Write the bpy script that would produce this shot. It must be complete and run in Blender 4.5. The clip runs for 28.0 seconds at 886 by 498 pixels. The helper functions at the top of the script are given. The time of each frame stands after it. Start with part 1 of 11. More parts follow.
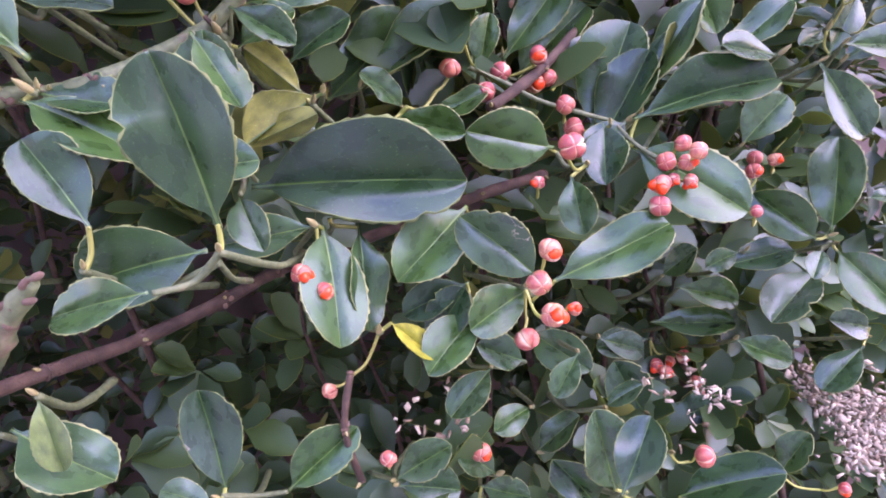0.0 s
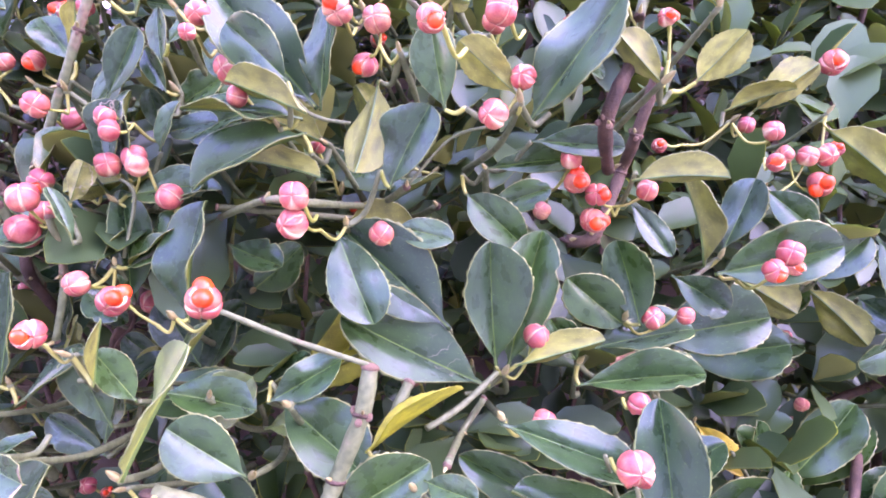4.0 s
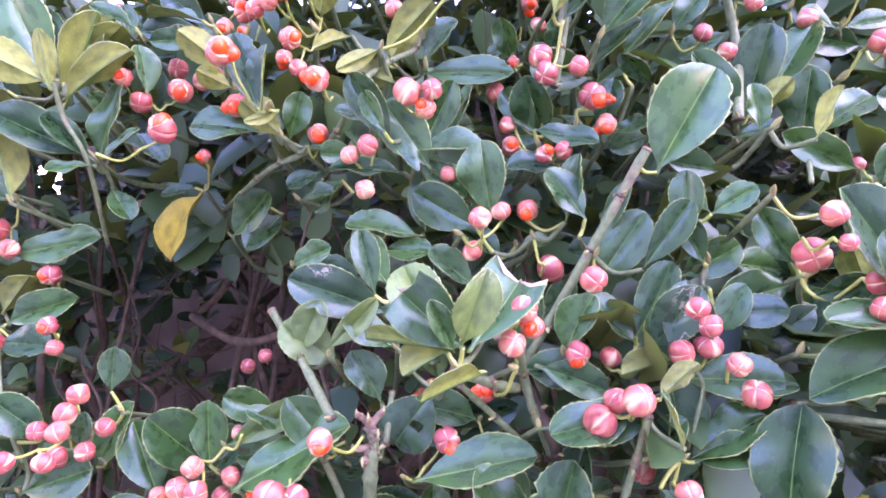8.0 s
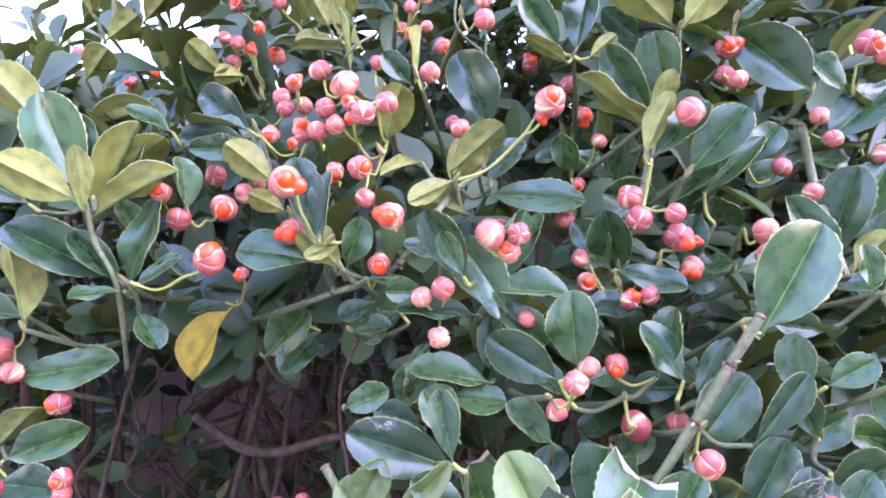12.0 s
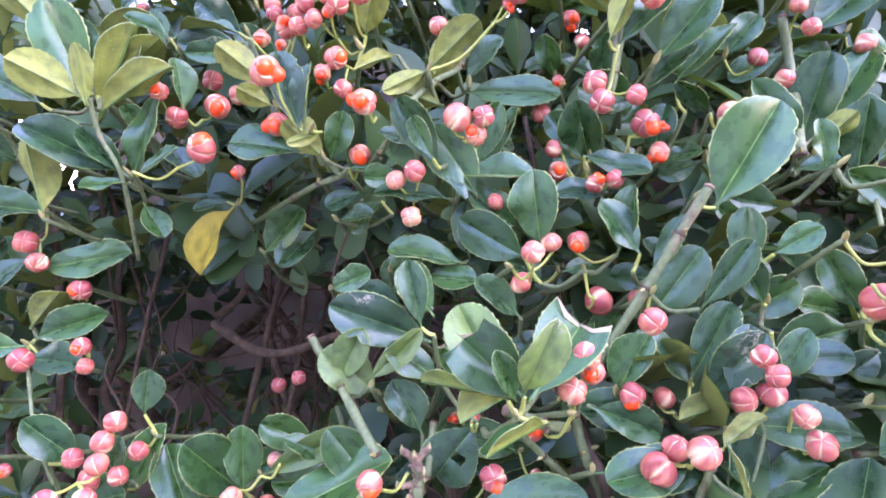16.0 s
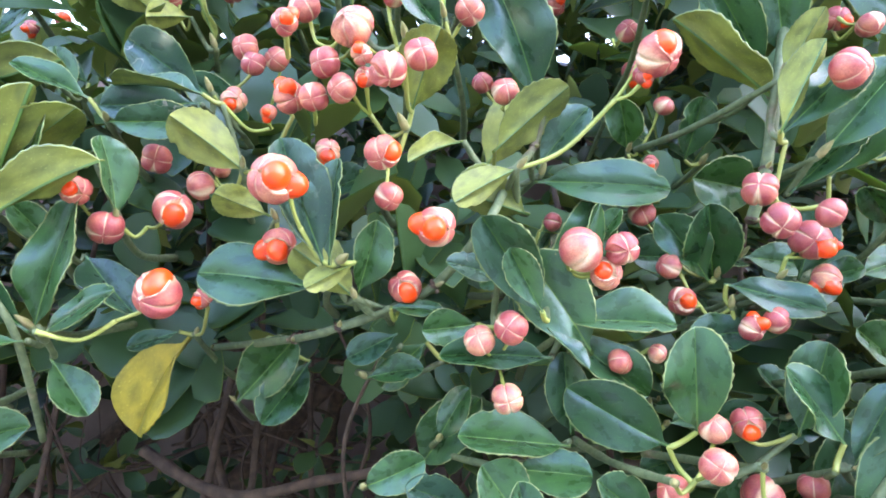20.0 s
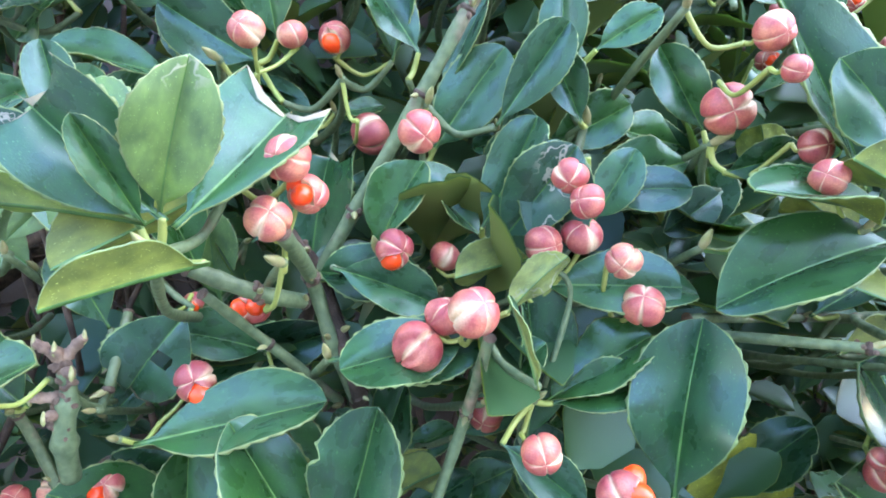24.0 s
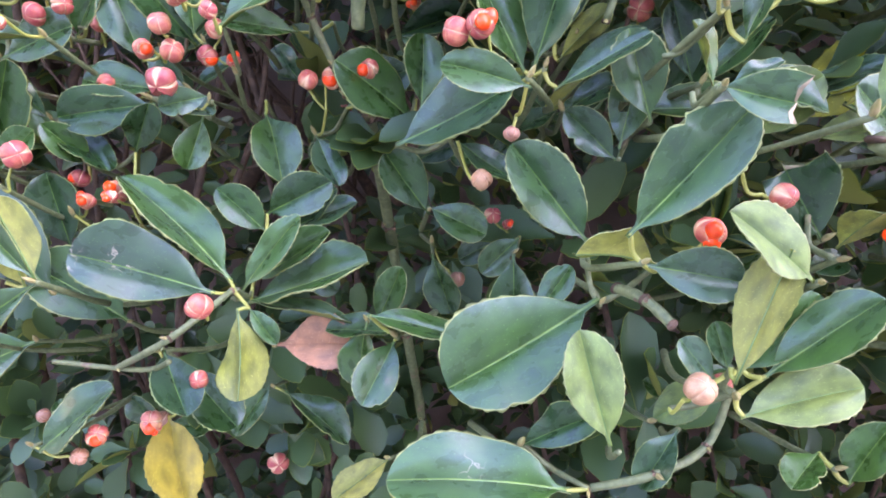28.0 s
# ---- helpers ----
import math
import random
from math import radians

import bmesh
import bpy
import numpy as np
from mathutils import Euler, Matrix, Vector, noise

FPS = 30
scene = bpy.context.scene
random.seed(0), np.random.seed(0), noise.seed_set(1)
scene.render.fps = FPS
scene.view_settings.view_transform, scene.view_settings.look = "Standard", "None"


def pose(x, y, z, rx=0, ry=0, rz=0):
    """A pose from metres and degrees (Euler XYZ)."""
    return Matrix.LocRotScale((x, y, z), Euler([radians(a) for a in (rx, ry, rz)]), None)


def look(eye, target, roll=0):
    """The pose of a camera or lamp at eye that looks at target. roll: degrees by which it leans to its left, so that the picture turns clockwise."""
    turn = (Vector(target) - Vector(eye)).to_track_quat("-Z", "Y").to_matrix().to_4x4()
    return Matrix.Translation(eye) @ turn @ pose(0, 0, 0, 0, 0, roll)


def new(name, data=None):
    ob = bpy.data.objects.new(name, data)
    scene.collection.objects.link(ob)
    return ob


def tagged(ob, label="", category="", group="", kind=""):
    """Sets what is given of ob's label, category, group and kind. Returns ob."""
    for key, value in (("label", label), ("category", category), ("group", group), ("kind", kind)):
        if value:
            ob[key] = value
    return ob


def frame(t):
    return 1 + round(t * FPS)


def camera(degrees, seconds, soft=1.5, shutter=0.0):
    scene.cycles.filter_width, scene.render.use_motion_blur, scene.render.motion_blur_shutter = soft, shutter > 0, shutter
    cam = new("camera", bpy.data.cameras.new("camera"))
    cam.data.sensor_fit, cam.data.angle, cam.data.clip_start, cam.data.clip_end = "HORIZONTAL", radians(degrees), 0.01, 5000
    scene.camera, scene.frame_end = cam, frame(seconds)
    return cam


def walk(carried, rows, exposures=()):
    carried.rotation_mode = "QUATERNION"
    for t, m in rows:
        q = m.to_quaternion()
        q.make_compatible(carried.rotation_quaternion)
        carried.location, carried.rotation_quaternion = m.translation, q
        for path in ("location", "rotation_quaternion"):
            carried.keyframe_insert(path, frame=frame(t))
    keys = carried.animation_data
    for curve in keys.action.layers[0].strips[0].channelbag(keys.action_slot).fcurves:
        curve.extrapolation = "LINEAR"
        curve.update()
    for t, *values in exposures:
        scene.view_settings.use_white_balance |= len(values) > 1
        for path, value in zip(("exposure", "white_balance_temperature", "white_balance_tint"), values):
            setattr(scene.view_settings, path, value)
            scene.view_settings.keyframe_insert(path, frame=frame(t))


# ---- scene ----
cam = camera(73.16, 28.0, 1.85)
PATH = [
    (0, (0.13709, 0.02382, 1.02508), (0.16675, 0.21680, 0.98177), -6.15),
    (0.5, (0.14339, 0.02227, 1.03924), (0.17613, 0.21554, 0.99957), -6.49),
    (1, (0.14509, 0.02505, 1.06199), (0.17773, 0.21889, 1.02510), -6.73),
    (1.5, (0.15250, 0.03256, 1.08983), (0.18490, 0.22760, 1.05965), -6.91),
    (2, (0.12757, 0.03743, 1.11314), (0.14856, 0.23494, 1.08965), -5.10),
    (2.5, (0.10163, 0.03587, 1.13577), (0.11080, 0.23497, 1.11921), -3.57),
    (3, (0.07942, 0.03285, 1.15364), (0.08071, 0.23266, 1.14511), -2.34),
    (3.5, (0.06744, 0.03010, 1.16530), (0.06759, 0.23008, 1.16220), -2.67),
    (5.5, (0.00344, 0.01652, 1.20544), (0.00280, 0.21651, 1.20757), 0.68),
    (6, (-0.02281, 0.01686, 1.20903), (-0.02091, 0.21683, 1.20631), 1.37),
    (6.5, (-0.05092, 0.01484, 1.21429), (-0.05204, 0.21478, 1.20991), 1.91),
    (7, (-0.08187, 0.01694, 1.22623), (-0.08742, 0.21686, 1.22483), 1.08),
    (7.5, (-0.11362, 0.02484, 1.23177), (-0.12346, 0.22460, 1.23069), 1.36),
    (8, (-0.14001, 0.03319, 1.24467), (-0.14999, 0.23292, 1.24747), 0.91),
    (8.5, (-0.15887, 0.04143, 1.25944), (-0.16809, 0.24108, 1.26708), 0.24),
    (9, (-0.17772, 0.04908, 1.27118), (-0.18409, 0.24862, 1.28322), 0.13),
    (9.5, (-0.19244, 0.07018, 1.28641), (-0.19077, 0.26951, 1.30260), -0.54),
    (10, (-0.21031, 0.09073, 1.30079), (-0.20456, 0.28972, 1.32000), -1.00),
    (10.5, (-0.21829, 0.10380, 1.30721), (-0.20859, 0.30267, 1.32608), -0.56),
    (11, (-0.22390, 0.11379, 1.30266), (-0.21368, 0.31271, 1.32081), 0.67),
    (11.5, (-0.21721, 0.10633, 1.29646), (-0.20906, 0.30552, 1.31244), 1.56),
    (12, (-0.18610, 0.05304, 1.28888), (-0.18564, 0.25244, 1.30435), 2.29),
    (12.5, (-0.17510, -0.01458, 1.26983), (-0.18700, 0.18443, 1.28575), 5.78),
    (13, (-0.15003, -0.02026, 1.24253), (-0.15975, 0.17924, 1.25279), 6.13),
    (13.5, (-0.13221, -0.03332, 1.23439), (-0.14258, 0.16633, 1.23998), 5.74),
    (15.5, (-0.14652, 0.02652, 1.24586), (-0.15832, 0.22617, 1.24405), 2.68),
    (16, (-0.15950, 0.03908, 1.26075), (-0.16992, 0.23881, 1.26017), 2.05),
    (16.5, (-0.17493, 0.05736, 1.28741), (-0.17889, 0.25731, 1.28869), 1.11),
    (17, (-0.18482, 0.08383, 1.31322), (-0.17841, 0.28371, 1.31604), -0.09),
    (17.5, (-0.20187, 0.10181, 1.32835), (-0.19060, 0.30143, 1.33344), -0.68),
    (18, (-0.21623, 0.10904, 1.32968), (-0.20225, 0.30838, 1.33811), -0.20),
    (18.5, (-0.22265, 0.11340, 1.33067), (-0.20793, 0.31262, 1.34041), -0.21),
    (19, (-0.22611, 0.11866, 1.32672), (-0.21124, 0.31797, 1.33400), -0.23),
    (19.5, (-0.22860, 0.11976, 1.32231), (-0.21345, 0.31913, 1.32720), 0.16),
    (20, (-0.21860, 0.12613, 1.31112), (-0.19923, 0.32519, 1.31266), 0.65),
    (20.5, (-0.21259, 0.12940, 1.29425), (-0.19136, 0.32827, 1.29500), 1.52),
    (21, (-0.20114, 0.12899, 1.28512), (-0.17929, 0.32779, 1.28626), 1.62),
    (21.5, (-0.18101, 0.12832, 1.27782), (-0.15489, 0.32660, 1.27894), 1.55),
    (22, (-0.16094, 0.12774, 1.26955), (-0.13072, 0.32543, 1.26711), 1.37),
    (22.5, (-0.14741, 0.12918, 1.25243), (-0.11242, 0.32603, 1.24728), 2.47),
    (24.5, (-0.10619, 0.10057, 1.21477), (-0.07966, 0.29791, 1.19596), 3.11),
    (25, (-0.10667, 0.08769, 1.20629), (-0.08312, 0.28530, 1.18639), 3.31),
    (25.5, (-0.11500, 0.07753, 1.19696), (-0.09556, 0.27533, 1.17458), 2.75),
    (26, (-0.13363, 0.06269, 1.18073), (-0.12488, 0.26029, 1.15106), 2.09),
    (26.5, (-0.15220, 0.04714, 1.16077), (-0.15369, 0.24456, 1.12877), 1.64),
    (27, (-0.16902, 0.03471, 1.13371), (-0.17970, 0.23071, 1.09537), 1.19),
    (27.5, (-0.15514, 0.02745, 1.11355), (-0.16774, 0.22247, 1.07104), 1.77),
    (28, (-0.13336, 0.02843, 1.11225), (-0.14102, 0.22388, 1.07049), 2.39),
]
walk(cam, [(t, look(eye, target, roll)) for t, eye, target, roll in PATH], exposures=[(0, 3.17, 7250, 83), (1.5, 3.72, 7200, 91), (3, 3.92, 7100, 99), (6, 3.62, 6900, 86), (8, 3.77, 6850, 80), (13, 3.62, 6850, 70), (17, 3.67, 7000, 56), (18.5, 3.77, 6950, 46), (20, 3.57, 7150, 36), (22, 3.57, 7450, 30), (25, 3.55, 6100, 28), (26.5, 3.44, 6850, 41), (28, 3.52, 7350, 58)])

# ---- light: a bright hazy sky in front of the hedge, a veiled sun high on the camera's side ----
world = bpy.data.worlds.new("sky")
scene.world = world
world.use_nodes = True
wn = world.node_tree.nodes
sky = wn.new("ShaderNodeTexSky")
sky.sky_type, sky.sun_disc = "NISHITA", False
sky.sun_elevation, sky.sun_rotation = radians(48), radians(112)
sky.air_density, sky.dust_density, sky.ozone_density = 1.7, 0.2, 3.5
world.node_tree.links.new(sky.outputs[0], wn["Background"].inputs[0])
wn["Background"].inputs[1].default_value = 0.15
sun = new("sun", bpy.data.lights.new("sun", "SUN"))
sun.data.energy, sun.data.angle, sun.data.color = 0.5, radians(66), (1.0, 0.90, 0.72)
sun.matrix_world = look((0, 0, 0), (-0.62, 0.25, -0.74))


# ---- materials ----
def material(name, rough=0.5, spec=0.5, coat=0.0):
    m = bpy.data.materials.new(name)
    m.use_nodes = True
    b = m.node_tree.nodes["Principled BSDF"]
    b.inputs["Roughness"].default_value = rough
    b.inputs["Specular IOR Level"].default_value = spec
    b.inputs["Coat Weight"].default_value = coat
    b.inputs["Coat Roughness"].default_value = 0.25
    return m, m.node_tree.nodes, m.node_tree.links, b


def ramp(nodes, *stops):
    r = nodes.new("ShaderNodeValToRGB")
    while len(r.color_ramp.elements) < len(stops):
        r.color_ramp.elements.new(0.5)
    for e, (at, c) in zip(r.color_ramp.elements, stops):
        e.position, e.color = at, (*c, 1)
    return r


def noise_tex(nodes, links, scale, detail=3.0, coord="Object"):
    c, n = nodes.new("ShaderNodeTexCoord"), nodes.new("ShaderNodeTexNoise")
    n.inputs["Scale"].default_value, n.inputs["Detail"].default_value = scale, detail
    links.new(c.outputs[coord], n.inputs["Vector"])
    return n


def mix(nodes, links, fac, a, b, blend="MIX"):
    x = nodes.new("ShaderNodeMix")
    x.data_type, x.blend_type = "RGBA", blend
    for socket, value in ((x.inputs["Factor"], fac), (x.inputs[6], a), (x.inputs[7], b)):
        if isinstance(value, (int, float)):
            socket.default_value = value
        elif isinstance(value, tuple):
            socket.default_value = (*value, 1)
        else:
            links.new(value, socket)
    return x.outputs[2]


def leaf_material(name, dark, light, rough, through_light, island=False, speck=0.35):
    """A leaf's surface: its two greens vary from leaf to leaf and in cloudy patches, with fine pits and faint side veins."""
    m, nodes, links, b = material(name, rough, 0.62 if rough < 0.42 else 0.45)
    # Blue tint imitates sky colour in the sheen of glossy leaves.
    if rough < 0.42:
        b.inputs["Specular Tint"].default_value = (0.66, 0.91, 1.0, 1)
    if island:
        rnd = nodes.new("ShaderNodeNewGeometry").outputs["Random Per Island"]
    else:
        rnd = nodes.new("ShaderNodeObjectInfo").outputs["Random"]
    tint = ramp(nodes, (0.0, dark), (1.0, light))
    links.new(rnd, tint.inputs[0])
    cloud = noise_tex(nodes, links, 5.0, 4.0)
    patch = ramp(nodes, (0.32, (0.62, 0.66, 0.64)), (0.7, (1.28, 1.24, 1.1)))
    links.new(cloud.outputs[0], patch.inputs[0])
    col = mix(nodes, links, 1.0, tint.outputs[0], patch.outputs[0], "MULTIPLY")
    fine = noise_tex(nodes, links, 70.0, 2.0)
    dots = ramp(nodes, (0.66, (0, 0, 0)), (0.76, (1, 1, 1)))
    links.new(fine.outputs[0], dots.inputs[0])
    col = mix(nodes, links, dots.outputs[0], col, tuple(min(1, c * 2.2 + 0.03) for c in light)) if speck else col
    if speck:
        wide, thin = nodes.new("ShaderNodeTexNoise"), nodes.new("ShaderNodeTexNoise")
        for tex, scale, detail in ((wide, 22.0, 2.0), (thin, 130.0, 3.0)):
            tex.inputs["Scale"].default_value, tex.inputs["Detail"].default_value = scale, detail
        place = nodes.new("ShaderNodeNewGeometry")
        links.new(place.outputs["Position"], wide.inputs["Vector"])
        links.new(place.outputs["Position"], thin.inputs["Vector"])
        line = ramp(nodes, (0.484, (0, 0, 0)), (0.494, (1, 1, 1)), (0.506, (1, 1, 1)), (0.516, (0, 0, 0)))
        links.new(thin.outputs[0], line.inputs[0])
        where = ramp(nodes, (0.70, (0, 0, 0)), (0.75, (0.8, 0.8, 0.8)))
        links.new(wide.outputs[0], where.inputs[0])
        scratch = mix(nodes, links, 1.0, line.outputs[0], where.outputs[0], "MULTIPLY")
        col = mix(nodes, links, scratch, col, (0.46, 0.44, 0.36))
        # Bluish patches mixed into the base colour imitate sky sheen.
        sheen_film = ramp(nodes, (0.43, (0, 0, 0)), (0.74, (0.11, 0.11, 0.11)))
        links.new(wide.outputs[0], sheen_film.inputs[0])
        col = mix(nodes, links, sheen_film.outputs[0], col, (0.22, 0.33, 0.40))
    links.new(col, b.inputs["Base Color"])
    bump = nodes.new("ShaderNodeBump")
    bump.inputs["Strength"].default_value, bump.inputs["Distance"].default_value = 0.14, 0.0004
    wave = nodes.new("ShaderNodeTexWave")
    wave.inputs["Scale"].default_value, wave.inputs["Distortion"].default_value, wave.inputs["Detail"].default_value = 3.2, 3.0, 2.0
    co = nodes.new("ShaderNodeTexCoord")
    links.new(co.outputs["Object"], wave.inputs["Vector"])
    hi = mix(nodes, links, 0.75, wave.outputs[0], fine.outputs[0])
    links.new(hi, bump.inputs["Height"])
    links.new(bump.outputs[0], b.inputs["Normal"])
    rr = ramp(nodes, (0.3, (rough - 0.05,) * 3), (0.75, (rough + 0.16,) * 3))
    links.new(cloud.outputs[0], rr.inputs[0])
    links.new(rr.outputs[0], b.inputs["Roughness"])
    if through_light:
        t, add = nodes.new("ShaderNodeBsdfTranslucent"), nodes.new("ShaderNodeMixShader")
        links.new(mix(nodes, links, 1.0, col, (1.6, 1.7, 0.6), "MULTIPLY"), t.inputs[0])
        add.inputs[0].default_value = through_light
        links.new(b.outputs[0], add.inputs[1])
        links.new(t.outputs[0], add.inputs[2])
        links.new(add.outputs[0], nodes["Material Output"].inputs[0])
    return m


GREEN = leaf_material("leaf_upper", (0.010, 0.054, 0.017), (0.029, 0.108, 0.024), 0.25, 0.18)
OLIVE = leaf_material("leaf_under", (0.185, 0.245, 0.048), (0.285, 0.345, 0.088), 0.5, 0.36)
YOUNG = leaf_material("young_leaf_upper", (0.09, 0.18, 0.05), (0.16, 0.26, 0.08), 0.38, 0.36)
YOUNG_UNDER = leaf_material("young_leaf_under", (0.18, 0.27, 0.075), (0.27, 0.35, 0.11), 0.5, 0.36)
# Yellowing leaf's own tone, with backlight glow put into the base colour.
LIME = leaf_material("yellow_green_leaf", (0.30, 0.35, 0.035), (0.40, 0.43, 0.06), 0.45, 0.4)
YELLOW = leaf_material("yellow_leaf", (0.34, 0.30, 0.035), (0.43, 0.37, 0.05), 0.45, 0.25)
BROWN = leaf_material("dead_leaf", (0.33, 0.175, 0.11), (0.40, 0.23, 0.15), 0.6, 0.1)
# Inner greens set paler than GREEN to imitate veiling haze in dark gaps.
DEEP = leaf_material("inner_leaf_upper", (0.025, 0.078, 0.031), (0.055, 0.135, 0.045), 0.36, 0.28, True, 0)
DEEP_UNDER = leaf_material("inner_leaf_under", (0.15, 0.21, 0.06), (0.26, 0.32, 0.10), 0.5, 0.3, True, 0)
# Crest greens paler than the inner ones: sky light put into the colour.
CREST = leaf_material("sky_lit_crest_upper", (0.035, 0.085, 0.035), (0.075, 0.145, 0.05), 0.28, 0.3, True, 0)
CREST_UNDER = leaf_material("crest_leaf_under", (0.15, 0.21, 0.065), (0.24, 0.31, 0.11), 0.5, 0.36, True, 0)
RIM = leaf_material("leaf_rim", (0.12, 0.20, 0.07), (0.22, 0.29, 0.12), 0.45, 0.1, False, 0)
VEIN = leaf_material("leaf_midrib", (0.06, 0.17, 0.04), (0.12, 0.25, 0.06), 0.32, 0.1, False, 0)
SCAR = leaf_material("leaf_scar", (0.20, 0.185, 0.115), (0.31, 0.27, 0.19), 0.6, 0.0, False, 0)


def skin(name, a, b_, rough, scale, contrast=(0.35, 0.7), coat=0.0, sss=0.0, bump=0.2):
    m, nodes, links, b = material(name, rough, 0.45, coat)
    n = noise_tex(nodes, links, scale, 5.0)
    r = ramp(nodes, (contrast[0], a), (contrast[1], b_))
    links.new(n.outputs[0], r.inputs[0])
    rnd = nodes.new("ShaderNodeObjectInfo")
    var = ramp(nodes, (0, (0.78, 0.74, 0.74)), (1, (1.1, 1.1, 1.08)))
    links.new(rnd.outputs["Random"], var.inputs[0])
    col = mix(nodes, links, 1.0, r.outputs[0], var.outputs[0], "MULTIPLY")
    links.new(col, b.inputs["Base Color"])
    fine = noise_tex(nodes, links, scale * 9, 2.0)
    bp = nodes.new("ShaderNodeBump")
    bp.inputs["Strength"].default_value, bp.inputs["Distance"].default_value = bump, 0.0005
    links.new(fine.outputs[0], bp.inputs["Height"])
    links.new(bp.outputs[0], b.inputs["Normal"])
    b.inputs["Subsurface Weight"].default_value = sss
    b.inputs["Subsurface Radius"].default_value = (0.002, 0.0008, 0.0006)
    return m


def capsule_skin(name, deep, pale, seam_a, seam_b):
    """Fruit skin: mottled rose, from fruit to fruit more mauve or more peach, paling towards the pale seams."""
    m, nodes, links, b = material(name, 0.4, 0.45)
    blot, grain = noise_tex(nodes, links, 1.1, 4.0), noise_tex(nodes, links, 14.0, 3.0)
    middle_tone = tuple(0.62 * a + 0.38 * c for a, c in zip(deep, pale))
    r = ramp(nodes, (0.34, deep), (0.52, middle_tone), (0.74, pale))
    links.new(blot.outputs[0], r.inputs[0])
    rnd = nodes.new("ShaderNodeObjectInfo")
    var = ramp(nodes, (0, (0.72, 0.62, 0.74)), (0.5, (0.98, 0.94, 0.92)), (0.8, (1.02, 1.1, 1.0)), (1, (1.1, 1.8, 1.45)))
    links.new(rnd.outputs["Random"], var.inputs[0])
    col = mix(nodes, links, 1.0, r.outputs[0], var.outputs[0], "MULTIPLY")
    fleck = ramp(nodes, (0.3, (0.74, 0.66, 0.64)), (0.7, (1.1, 1.12, 1.08)))
    links.new(grain.outputs[0], fleck.inputs[0])
    col = mix(nodes, links, 1.0, col, fleck.outputs[0], "MULTIPLY")
    seam = nodes.new("ShaderNodeAttribute")
    seam.attribute_name = "seam"
    cream = ramp(nodes, (0.3, seam_a), (0.7, seam_b))
    links.new(grain.outputs[0], cream.inputs[0])
    col = mix(nodes, links, seam.outputs["Fac"], col, cream.outputs[0])
    links.new(col, b.inputs["Base Color"])
    bp = nodes.new("ShaderNodeBump")
    bp.inputs["Strength"].default_value, bp.inputs["Distance"].default_value = 0.25, 0.0004
    links.new(grain.outputs[0], bp.inputs["Height"])
    links.new(bp.outputs[0], b.inputs["Normal"])
    b.inputs["Subsurface Weight"].default_value = 0.15
    b.inputs["Subsurface Radius"].default_value = (0.002, 0.0008, 0.0006)
    return m


def twig_skin(name):
    """Green twig bark: streaked, with brown corky patches."""
    m, nodes, links, b = material(name, 0.55, 0.4)
    fine, cork = noise_tex(nodes, links, 420.0, 4.0), noise_tex(nodes, links, 75.0, 5.0)
    green = ramp(nodes, (0.3, (0.058, 0.098, 0.043)), (0.7, (0.120, 0.170, 0.078)))
    links.new(fine.outputs[0], green.inputs[0])
    brown = ramp(nodes, (0.3, (0.10, 0.066, 0.045)), (0.7, (0.25, 0.18, 0.125)))
    links.new(fine.outputs[0], brown.inputs[0])
    where = ramp(nodes, (0.62, (0, 0, 0)), (0.72, (0.8, 0.8, 0.8)))
    links.new(cork.outputs[0], where.inputs[0])
    links.new(mix(nodes, links, where.outputs[0], green.outputs[0], brown.outputs[0]), b.inputs["Base Color"])
    bp = nodes.new("ShaderNodeBump")
    bp.inputs["Strength"].default_value, bp.inputs["Distance"].default_value = 0.7, 0.0006
    links.new(fine.outputs[0], bp.inputs["Height"])
    links.new(bp.outputs[0], b.inputs["Normal"])
    return m


PINK = capsule_skin("fruit_skin", (0.36, 0.060, 0.070), (0.60, 0.23, 0.14), (0.54, 0.37, 0.215), (0.68, 0.51, 0.33))
DRY = capsule_skin("dry_fruit_skin", (0.30, 0.17, 0.10), (0.48, 0.31, 0.20), (0.40, 0.28, 0.18), (0.56, 0.42, 0.29))
SEED = skin("seed_coat", (0.82, 0.052, 0.004), (0.92, 0.095, 0.008), 0.3, 1.5, coat=0.15, sss=0.1, bump=0.05)
STALK = skin("green_stalk", (0.22, 0.30, 0.06), (0.33, 0.38, 0.10), 0.5, 90.0)
TWIG = twig_skin("green_twig")
CUT = skin("clipped_wood", (0.14, 0.092, 0.062), (0.35, 0.25, 0.17), 0.8, 300.0, bump=1.0)
BARK = skin("brown_bark", (0.032, 0.022, 0.013), (0.095, 0.064, 0.040), 0.8, 160.0, bump=1.0)
BUD = skin("bud_scale", (0.21, 0.24, 0.08), (0.35, 0.32, 0.16), 0.5, 1.5)
# Dark brown of the added backdrop stands in for the hedge's shaded depth.
BACKDROP = skin("dark_backdrop", (0.08, 0.065, 0.055), (0.17, 0.14, 0.12), 0.9, 14.0, bump=0.6)
FILL_WALL = skin("fill_wall", (0.44, 0.42, 0.37), (0.56, 0.53, 0.48), 0.9, 6.0, bump=0.5)
FLAKE = leaf_material("dry_flake", (0.15, 0.11, 0.07), (0.64, 0.60, 0.47), 0.8, 0.0, True, 0)
# Unseen gravel kept pale so it bounces fill up into the leaves.
GRAVEL = skin("trodden_gravel", (0.25, 0.235, 0.205), (0.39, 0.365, 0.33), 0.9, 30.0, bump=1.0)
SOIL = skin("soil", (0.06, 0.045, 0.035), (0.14, 0.11, 0.085), 0.95, 18.0, bump=1.0)


